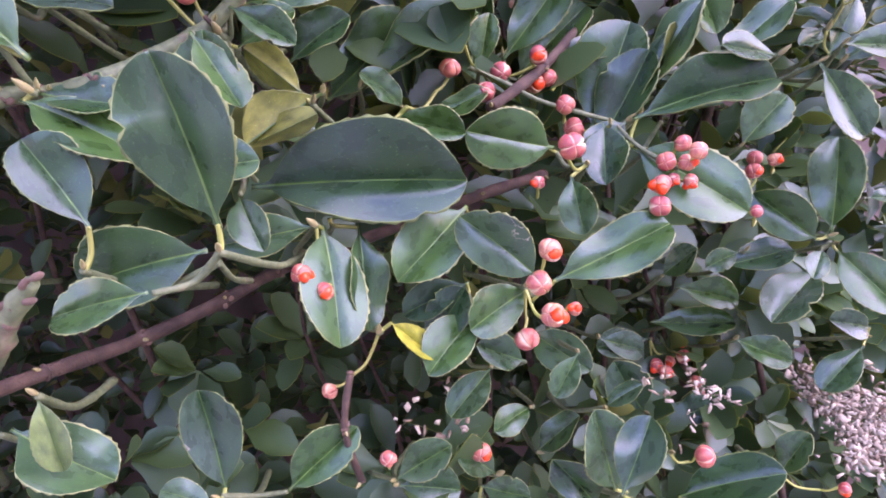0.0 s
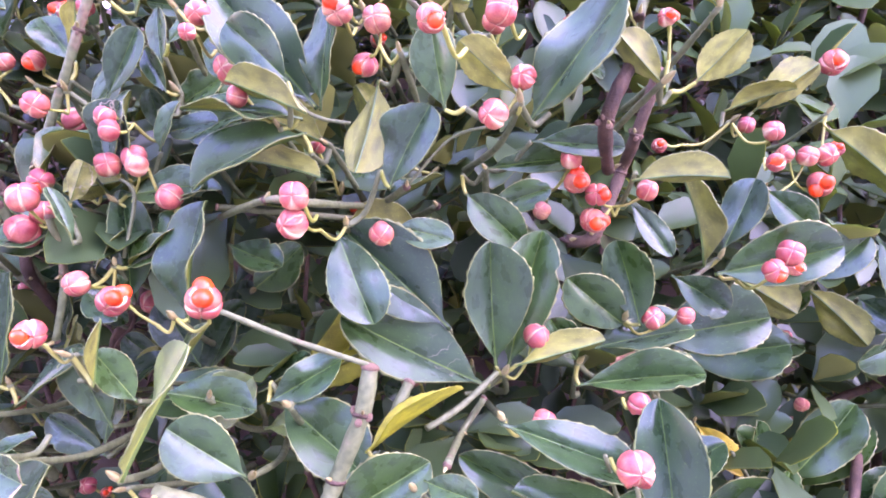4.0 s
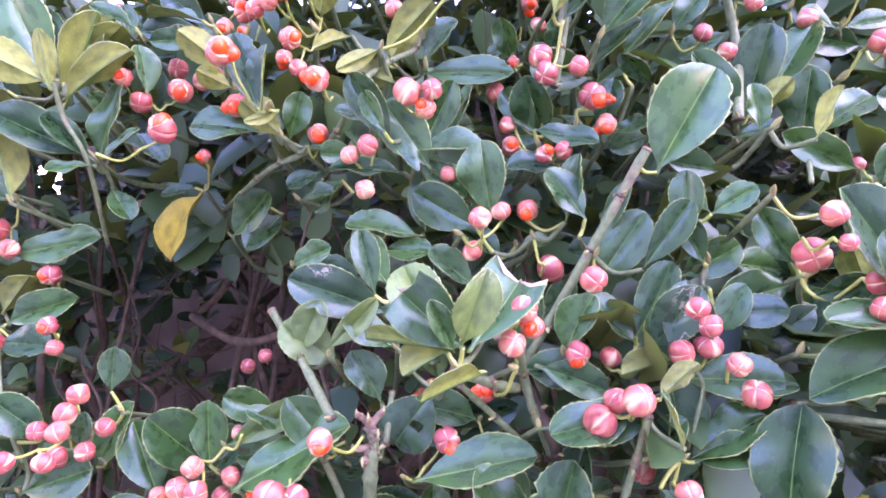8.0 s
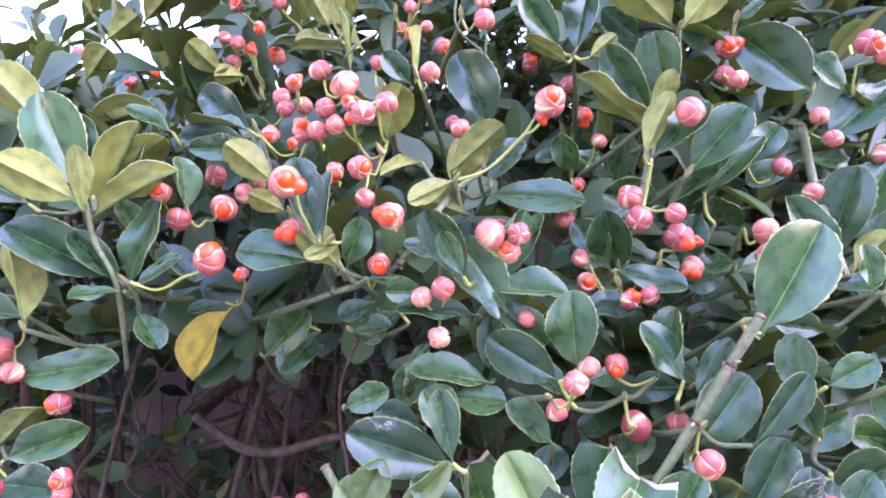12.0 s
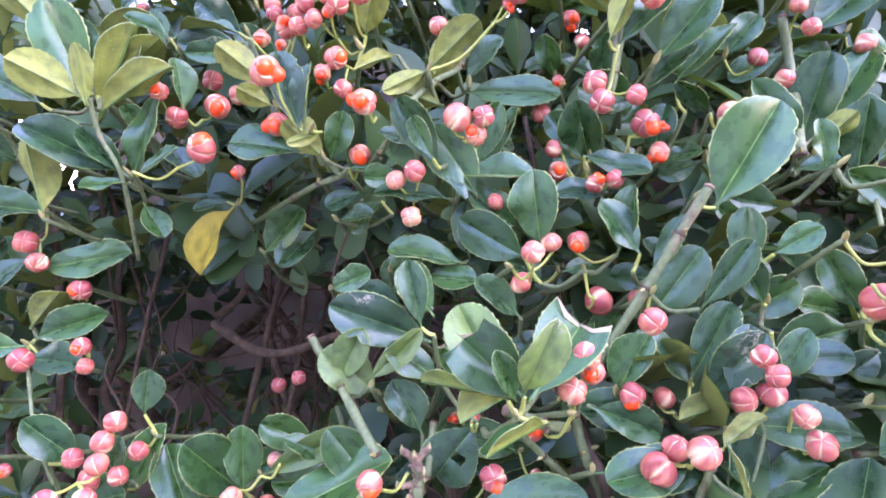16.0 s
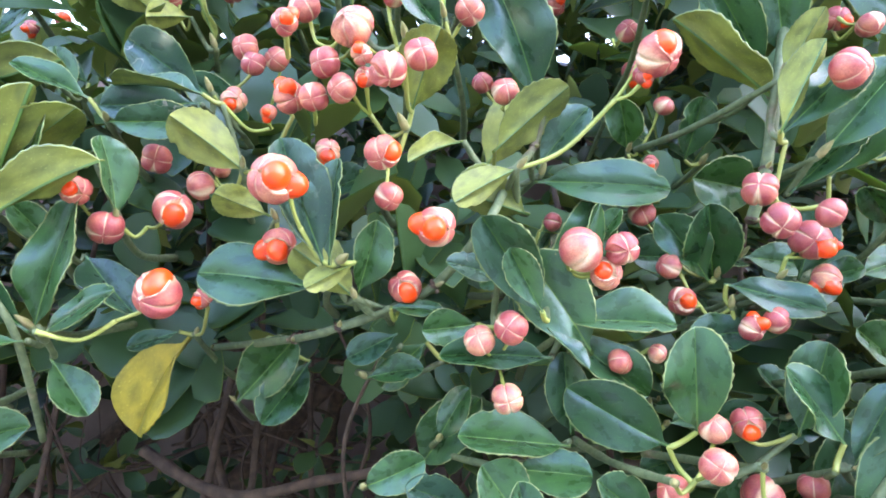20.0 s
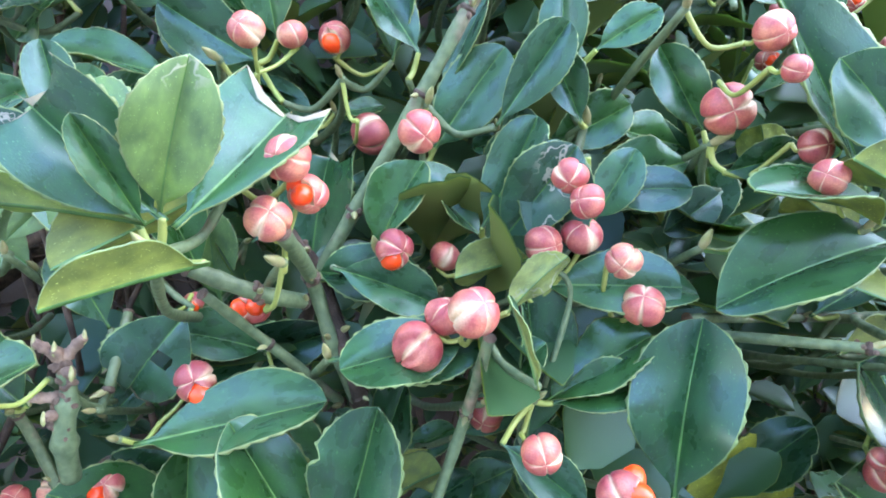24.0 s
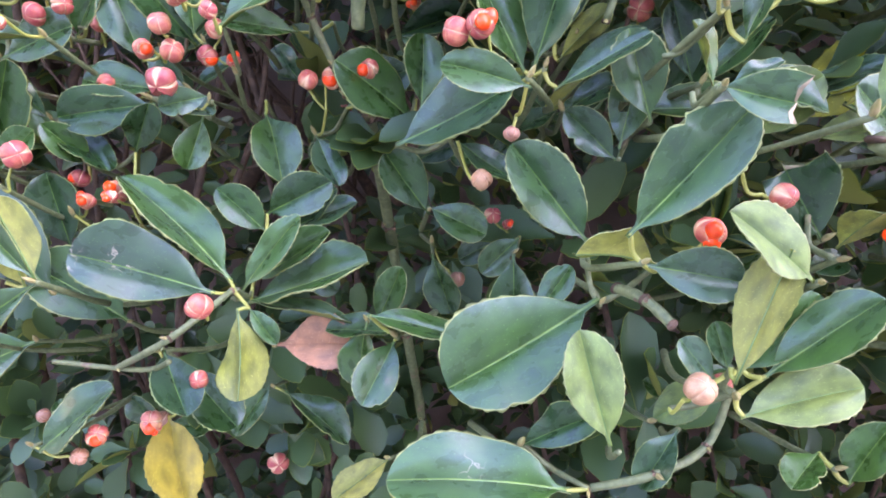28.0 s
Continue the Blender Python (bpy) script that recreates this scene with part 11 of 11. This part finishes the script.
branch(0.0009, (-0.0095, 0.2000, 1.1611), (0.0094, 0.2030, 1.1519), (0.0321, 0.2050, 1.1429))
branch(0.0012, (0.0743, 0.2501, 1.1297), (0.0601, 0.2415, 1.1197), (0.0477, 0.2321, 1.115))
branch(0.0027, (0.0325, 0.2061, 1.1418), (0.0297, 0.2045, 1.1281), (0.0208, 0.206, 1.108), (0.0159, 0.2038, 1.099), (0.005, 0.2019, 1.0978), (-0.0073, 0.1967, 1.1029), (-0.0277, 0.1916, 1.112))
branch(0.0013, (0.069, 0.25, 1.1202), (0.0602, 0.2466, 1.1089), (0.0545, 0.206, 1.1114))
branch(-0.0025, (0.1445, 0.2641, 1.2444), (0.1361, 0.2696, 1.2197), (0.1334, 0.2833, 1.2064), (0.1172, 0.2683, 1.1798), (0.1057, 0.2675, 1.178))
branch(0.0007, (0.1059, 0.1882, 1.11), (0.1117, 0.1982, 1.0918), (0.1184, 0.1998, 1.0859))
branch(-0.0025, (0.2677, 0.3615, 1.0818), (0.2811, 0.348, 1.0932), (0.2832, 0.3226, 1.1065))
branch(0.0010, (0.1776, 0.286, 1.0833), (0.1963, 0.3066, 1.0604))
branch(0.0027, (0.12, 0.2296, 1.0748), (0.1037, 0.232, 1.061), (0.0855, 0.2265, 1.0518), (0.0709, 0.2193, 1.0456), (0.0568, 0.2209, 1.0432), (0.0471, 0.2161, 1.0432), (0.0301, 0.2106, 1.038))
branch(-0.0020, (0.0471, 0.2161, 1.0432), (0.0406, 0.2162, 1.0423), (0.03, 0.2103, 1.0364))
branch(0.0007, (0.12, 0.2296, 1.0748), (0.1136, 0.2286, 1.0831), (0.1016, 0.2035, 1.1134))
branch(-0.0026, (0.0091, 0.1914, 0.9601), (0.0340, 0.2251, 0.9577), (0.0547, 0.2532, 0.9556), (0.0850, 0.2641, 0.9633), (0.1026, 0.2925, 0.9654), (0.1308, 0.3120, 0.9680), (0.1645, 0.3083, 0.9766), (0.2003, 0.3007, 0.9866), (0.2371, 0.3161, 0.9906))
branch(0.0012, (0.0754, 0.2118, 0.9809), (0.0868, 0.2091, 0.9853), (0.098, 0.2044, 0.99))
branch(-0.0025, (0.2867, 0.3639, 1.0713), (0.234, 0.2969, 1.0418), (0.2028, 0.275, 1.0265))
branch(-0.0014, (0.1301, 0.2301, 0.938), (0.1252, 0.227, 0.918), (0.1282, 0.2338, 0.892))
branch(0.0010, (0.2591, 0.2795, 1.0147), (0.2642, 0.2666, 1.0033), (0.2749, 0.2539, 0.9931))
branch(0.0010, (0.2591, 0.2795, 1.0147), (0.2268, 0.2794, 1.0266), (0.2139, 0.285, 1.0354), (0.1973, 0.2868, 1.0442))
branch(0.0019, (-0.2282, 0.2924, 1.2203), (-0.2139, 0.2887, 1.2002), (-0.1932, 0.261, 1.1821))
branch(0.0011, (-0.3302, 0.2922, 1.3207), (-0.3289, 0.2989, 1.3048), (-0.3213, 0.3043, 1.2869), (-0.3287, 0.3329, 1.2489))
branch(0.0009, (-0.383, 0.3284, 1.2042), (-0.3549, 0.2988, 1.1717), (-0.3457, 0.2996, 1.1468))
branch(0.0010, (-0.4249, 0.3222, 1.3275), (-0.4114, 0.3232, 1.2862), (-0.4115, 0.3377, 1.2598))
branch(0.0015, (-0.1746, 0.2964, 1.1849), (-0.1753, 0.2837, 1.1656))
branch(0.0022, (-0.0191, 0.3279, 1.3749), (-0.0145, 0.3261, 1.3468), (-0.035, 0.2761, 1.3014))
branch(0.0009, (-0.0099, 0.2726, 1.2892), (-0.0183, 0.2545, 1.2736))
branch(0.0006, (-0.1831, 0.317, 1.4306), (-0.1836, 0.3206, 1.4138), (-0.1701, 0.326, 1.4036))
branch(0.0006, (-0.1695, 0.3236, 1.4153), (-0.1691, 0.3258, 1.4014))
branch(0.0005, (-0.2183, 0.3032, 1.4004), (-0.2255, 0.2992, 1.3934), (-0.2309, 0.3021, 1.3887))


# ---- the depth of the hedge: inner leaves, stems and the ground ----
def shell(x, z):
    """How far back the hedge's face lies at a place along it."""
    return min(0.42, max(0.19, -0.635 * x - 2.10 * z + 0.86 * x * x + 0.979 * z * z + 0.58 * x * z + 1.352))


def foliage(name, spots, label, mats=(DEEP, DEEP_UNDER)):
    """Many small leaves as one object; each has an upper and an under face, a fold and an arch."""
    verts, faces, slots = [], [], []
    line = [(0, 0.03), (0.22, 0.18), (0.5, 0.47), (0.78, 0.45), (0.95, 0.22), (1.0, 0.03)]
    for p, x, n, size, width in spots:
        x = x.normalized()
        z = (n - x * n.dot(x)).normalized()
        y = z.cross(x)
        arch, fold = roll.uniform(0, 0.2), roll.uniform(0.1, 0.3)
        base = len(verts)
        for low in (0, 1):
            for u, h in line:
                for v in (-1, 0, 1):
                    verts.append(p + x * (u * size) + y * (v * h * width) + z * ((abs(v) * h * fold - arch * u * u) * size - low * 0.0004))
        for low in (0, 1):
            o = base + low * 18
            for i in range(5):
                for j in range(2):
                    a = o + i * 3 + j
                    faces.append((a, a + 3, a + 4, a + 1) if not low else (a, a + 1, a + 4, a + 3))
                    slots.append(low)
    me = mesh_from(name, verts, faces, mats, slots)
    return tagged(new(name, me), label, "foliage", kind="stuff")


def spray(count, place, small=0.024, large=0.042):
    """Whorls of three to six leaves round random nodes."""
    spots = []
    while len(spots) < count:
        p, out = place()
        size = roll.uniform(small, large)
        for k in range(roll.randint(3, 6)):
            d = Vector((roll.gauss(0, 1), roll.gauss(0, 0.8), roll.gauss(0.2, 0.9))) + out * 0.8
            n = Vector((roll.gauss(0, 0.5), -0.5, 0.9)) + out * 0.3
            L = size * roll.uniform(0.75, 1.15)
            spots.append((p + d.normalized() * 0.003, d, n, L, L * roll.uniform(0.46, 0.62)))
    return spots


def crown(x, y):
    """The height of the sloping, clipped top; it drops towards -x."""
    return 1.21 + 0.32 * y + 0.25 * min(1.0, max(0.0, (x + 0.42) / 0.2))


def hollow(p):
    """The bare, shaded cavity among the stems, where no leaves grow."""
    d = p.y - 0.45
    if (p - Vector((-0.30, 0.32, 1.26))).length < 0.06:
        return True
    if roll.random() < (0.16 if d > 0.05 else 0.0):
        return False
    return ((p.x + 0.30 + 0.30 * d) / (0.14 + 0.12 * d)) ** 2 + ((p.z - 1.195 + 0.16 * d) / (0.062 + 0.03 * d)) ** 2 < 1


def inner():
    while True:
        x, z = roll.uniform(-0.75, 0.65), roll.uniform(0.45, 1.56)
        p = Vector((x, shell(x, z) + 0.035 + 0.22 * roll.random() ** 1.3, z))
        if ((x < -0.06 and z < 1.13) or (x < 0.30 and z < 0.96)) and roll.random() < 0.72:
            continue
        if not hollow(p) and (x > -0.15 or z < crown(x, p.y)):
            return p, Vector((0, -1, 0.3))


def middle():
    while True:
        x, z = roll.uniform(-1.0, 0.9), roll.uniform(0.2, 1.72)
        p = Vector((x, shell(x, z) + roll.uniform(0.22, 0.5), z))
        if not hollow(p) and z < crown(x, p.y) and (z > 1.14 or roll.random() < (0.45 if x > 0 else 0.22)):
            return p, Vector((0, -1, 0.3))


def outer():
    while True:
        x, z = roll.uniform(-1.3, 1.2), roll.uniform(0.25, 1.50)
        p = Vector((x, shell(x, z) + roll.uniform(0.0, 0.06), z))
        if (x < -0.42 or x > 0.36 or z < 0.86 or z > 1.43) and (x > -0.15 or z < crown(x, p.y)):
            return p, Vector((0, -1, 0.3))


def crest():
    y = roll.uniform(0.32, 0.98)
    x = roll.uniform(-1.3, 1.2)
    return Vector((x, y, crown(x, y) + roll.uniform(-0.06, 0.04))), Vector((0, -0.3, 1))


def rear():
    while True:
        p = Vector((roll.uniform(-1.3, 1.2), roll.uniform(0.75, 1.08), roll.uniform(0.2, 1.82)))
        if p.z < crown(p.x, p.y) and not hollow(p):
            return p, Vector((0, 1, 0.2))


foliage("inner_foliage", spray(6500, inner, 0.028, 0.046), "dense dark evergreen leaves deep in the hedge")
foliage("middle_foliage", spray(14000, middle), "shaded evergreen leaves in the middle of the hedge")
foliage("outer_foliage", spray(5500, outer), "dense evergreen hedge leaves round the fruiting part")
foliage("top_foliage", spray(5000, crest), "clipped leafy top of the hedge")
def shoulder():
    p = Vector((roll.uniform(-0.3, 0.6), roll.uniform(0.55, 1.06), roll.uniform(1.46, 1.86)))
    return p, Vector((0, -0.6, 0.5))


def brow():
    """The open, sky-lit crest where the hedge drops away."""
    while True:
        x, y = roll.uniform(-0.80, -0.25), roll.uniform(0.38, 0.75)
        top = crown(x, y)
        p = Vector((x, y, top + roll.uniform(-0.03, 0.13)))
        if p.z > 1.36 and p.z < 1.27 + 0.5 * y:
            return p, Vector((0.1, -0.2, 1.6))


foliage("brow_foliage", spray(620, brow, 0.03, 0.046), "pale olive crest leaves of the hedge, sky light put into their colour", (CREST, CREST_UNDER))
foliage("upper_foliage", spray(6000, shoulder), "evergreen leaves high on the far side of the hedge")
foliage("rear_foliage", spray(15000, rear), "leafy far side of the hedge")

for n in range(46):
    x, y = roll.uniform(-0.9, 0.8), roll.uniform(0.48, 0.72)
    pts, r = [], roll.uniform(0.003, 0.007)
    for k in range(7):
        pts.append(Vector((x, y, 0.225 * k)))
        x += roll.uniform(-0.07, 0.07)
        y = min(0.85, max(0.44, y + roll.uniform(-0.08, 0.06)))
    v, f = tube(pts, [r * (1 - 0.11 * k) for k in range(7)], 9, 0.1, roll)
    st = new("hedge_stem", mesh_from("hedge_stem", v, f, (BARK,), [0] * len(f)))
    tagged(st, "bare brown woody stem inside the hedge", "stem", "stems of the hedge")

for n in range(26):
    x, z = roll.uniform(-0.46, -0.14), roll.uniform(1.08, 1.15)
    y = roll.uniform(0.36, 0.9)
    x, z = x - 0.3 * (y - 0.45), z - 0.14 * (y - 0.45) - 0.02
    pts, r = [Vector((x, y, z))], roll.choice((0.0011, 0.0014, 0.002, 0.0042))
    for k in range(4):
        pts.append(pts[-1] + Vector((roll.uniform(-0.022, 0.022), roll.uniform(-0.02, 0.015), roll.uniform(0.02, 0.05))))
    v, f = tube(pts, [r * (1 - 0.15 * k) for k in range(5)], 8, 0.15, roll)
    st = new("hedge_stem", mesh_from("hedge_stem", v, f, (BARK,), [0] * len(f)))
    tagged(st, "thin bare brown stem inside the hedge", "stem", "stems of the hedge")

for n in range(9):
    x, y, z = roll.uniform(-0.62, -0.2), roll.uniform(0.55, 0.95), roll.uniform(0.98, 1.06)
    lean, r = roll.uniform(-0.06, 0.06), roll.uniform(0.006, 0.012)
    pts = [Vector((x + lean * k + roll.uniform(-0.01, 0.01), y + roll.uniform(-0.015, 0.015), z + 0.055 * k)) for k in range(5)]
    v, f = tube(pts, [r * (1 - 0.08 * k) for k in range(5)], 12, 0.1, roll)
    st = new("hedge_stem", mesh_from("hedge_stem", v, f, (BARK,), [0] * len(f)))
    tagged(st, "thick bare brown stem deep inside the hedge", "stem", "stems of the hedge")

# bent bare branches crossing the shaded cavity
for n in range(18):
    p = Vector((roll.uniform(-0.52, -0.26), roll.uniform(0.48, 0.85), roll.uniform(1.08, 1.24)))
    way = Vector((1.0, roll.uniform(-0.35, 0.35), roll.uniform(-0.7, 0.7))).normalized()
    pts, r = [p.copy()], roll.choice((0.0012, 0.0016, 0.0022, 0.0034))
    for k in range(6):
        way = (way + Vector((0, roll.gauss(0, 0.25), roll.gauss(0, 0.38)))).normalized()
        p = p + way * roll.uniform(0.025, 0.05)
        pts.append(p.copy())
    v, f = tube(pts, [r * (1 - 0.09 * k) for k in range(7)], 9, 0.15, roll)
    st = new("hedge_stem", mesh_from("hedge_stem", v, f, (BARK,), [0] * len(f)))
    tagged(st, "bent bare brown branch crossing the shaded hollow", "stem", "stems of the hedge")

branch(0.0033, (-0.187, 0.315, 1.130), (-0.184, 0.329, 1.112), (-0.180, 0.380, 1.050), (-0.172, 0.425, 0.966), (-0.162, 0.465, 0.881), (-0.155, 0.500, 0.780))

branch(0.0019, (-0.0760, 0.2580, 1.2860), (-0.0846, 0.2615, 1.2690), (-0.0947, 0.2658, 1.2483), (-0.1104, 0.2719, 1.2179), (-0.1190, 0.2754, 1.2009))
branch(-0.0021, (-0.1294, 0.2712, 1.2138), (-0.1237, 0.2735, 1.2067), (-0.1190, 0.2754, 1.2009), (-0.1131, 0.2686, 1.1863), (-0.1073, 0.2617, 1.1716), (-0.1053, 0.2917, 1.1416))

# dead, knobby stubs
def knobby_stub(place, points, r, knobs, fingers):
    stub = new("dead_stub")
    stub.location = place
    tagged(stub, "dull green-brown knobby branch stub with dry knobs", "stub")
    v, f = tube(points, [r * k for k in (0.6, 0.95, 1.2, 1.15)], 12, 0.3, roll)
    part("bark", mesh_from("bark", v, f, (TWIG,), [0] * len(f)), stub, Matrix())
    a, b = Vector(points[0]), Vector(points[2])
    for n in range(knobs):
        at = a.lerp(b, n / knobs) + Vector((roll.gauss(0, r * 0.6), -r * 0.6, roll.gauss(0, r * 0.6)))
        size = Matrix.Diagonal((r * 0.3, r * 0.55, r * 0.9, 1))
        part("knob", STUB, stub, Matrix.Translation(at) @ pose(0, 0, 0, roll.uniform(0, 180), roll.uniform(0, 180), 0) @ size, "dry cut knob")
    for tip in fingers:
        tip = Vector(tip) * 0.75
        near = a.lerp(b, max(0.0, min(1.0, (tip - a).dot(b - a) / (b - a).length_squared)))
        v, f = tube([near, (near + tip) / 2, tip], [r * 0.75, r * 0.6, r * 0.5], 9, 0.25, roll)
        part("side_stub", mesh_from("side_stub", v, f, (CUT,), [0] * len(f)), stub, Matrix())
        part("bud", BUDS, stub, Matrix.Translation(tip) @ Matrix.Scale(r * 0.9, 4), "dry pale bud")


knobby_stub((0.060, 0.172, 0.992), [(0.004, -0.001, 0.006), (-0.006, 0.003, -0.004), (-0.018, 0.012, -0.016), (-0.05, 0.05, -0.03)], 0.0030, 16, ())
knobby_stub((-0.1788, 0.2660, 1.1790), [(0.0, 0.0, 0.0), (0.0013, 0.0, -0.0079), (0.0002, 0.0, -0.0189), (-0.0008, 0.006, -0.0326)], 0.0022, 30, ((-0.0072, -0.003, 0.0063), (0.0068, -0.001, 0.0077), (-0.0008, -0.004, 0.0044), (-0.0089, -0.002, -0.0124), (0.0046, -0.005, -0.0032), (-0.0031, -0.006, -0.0175)))

# pale dry flakes hung among the twigs in place of ground litter beyond
verts, faces = [], []
for c, count, spread in (((0.405, 0.298, 0.838), 1100, 0.032), ((0.164, 0.285, 0.893), 26, 0.020), ((0.30, 0.29, 0.868), 60, 0.020)):
    clumps = [(roll.uniform(-1, 1) * spread, roll.uniform(-1, 1) * spread, roll.uniform(0.15, 0.4) * spread) for _ in range(12)]
    for n in range(count):
        u, w, wide = roll.choice(clumps)
        u, w = u + roll.gauss(0, wide), w + roll.gauss(0, wide)
        p = Vector(c) + Vector((u, 0.7 * w, 0.5 * w + roll.gauss(0, 0.002)))
        a, d = (Vector((roll.gauss(0, 1), roll.gauss(0, 1), roll.gauss(0, 1))).normalized() * roll.uniform(0.0006, 0.0034) for _ in range(2))
        e = a.cross(d).normalized() * 0.0004
        k = len(verts)
        verts += [p - a + e, p + d, p + a + e, p - d, p - a - e, p + d - 2 * e, p + a - e, p - d - 2 * e]
        faces += [(k, k + 1, k + 2, k + 3), (k + 7, k + 6, k + 5, k + 4), (k, k + 4, k + 5, k + 1), (k + 1, k + 5, k + 6, k + 2), (k + 2, k + 6, k + 7, k + 3), (k + 3, k + 7, k + 4, k)]
tagged(new("dry_litter", mesh_from("dry_litter", verts, faces, (FLAKE,), [0] * len(faces))), "pale dry flakes hung in the hedge in place of ground litter", "litter", kind="stuff")

# Added backdrop blocks sky between the leaves; lower at -x to let some through.
f = [(0, 1, 5, 4), (1, 2, 6, 5), (2, 3, 7, 6), (3, 0, 4, 7), (4, 5, 6, 7)]
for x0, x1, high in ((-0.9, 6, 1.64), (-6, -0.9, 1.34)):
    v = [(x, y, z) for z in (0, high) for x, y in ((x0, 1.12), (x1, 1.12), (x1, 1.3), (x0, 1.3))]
    tagged(new("wall_rear", mesh_from("wall_rear", v, f, (BACKDROP,), [0] * 5, False)), "added dark backdrop that closes the gaps behind the hedge", "wall", kind="structure")

# Added out of view: cuts low sky reflections and bounces fill onto the hedge.
v = [(x, y, z) for z in (0, 2.6) for x, y in ((-9, -3.6), (9, -3.6), (9, -3.3), (-9, -3.3))]
tagged(new("wall_front", mesh_from("wall_front", v, f, (FILL_WALL,), [0] * 5, False)), "added unseen pale wall that hides low sky and bounces light", "wall", kind="structure")

g = mesh_from("ground", [(-60, -60, 0), (60, -60, 0), (60, 60, 0), (-60, 60, 0)], [(0, 1, 2, 3)], (GRAVEL,), [0])
tagged(new("ground", g), "dull trodden gravel in front of the hedge", "ground", kind="structure")
v = [(x, y, z) for z in (0, 0.03) for x, y in ((-6, 0.1), (6, 0.1), (6, 1.1), (-6, 1.1))]
f = [(0, 1, 5, 4), (1, 2, 6, 5), (2, 3, 7, 6), (3, 0, 4, 7), (4, 5, 6, 7)]
tagged(new("planting_bed", mesh_from("planting_bed", v, f, (SOIL,), [0] * 5, False)), "bare brown soil bed under the hedge", "ground", kind="structure")
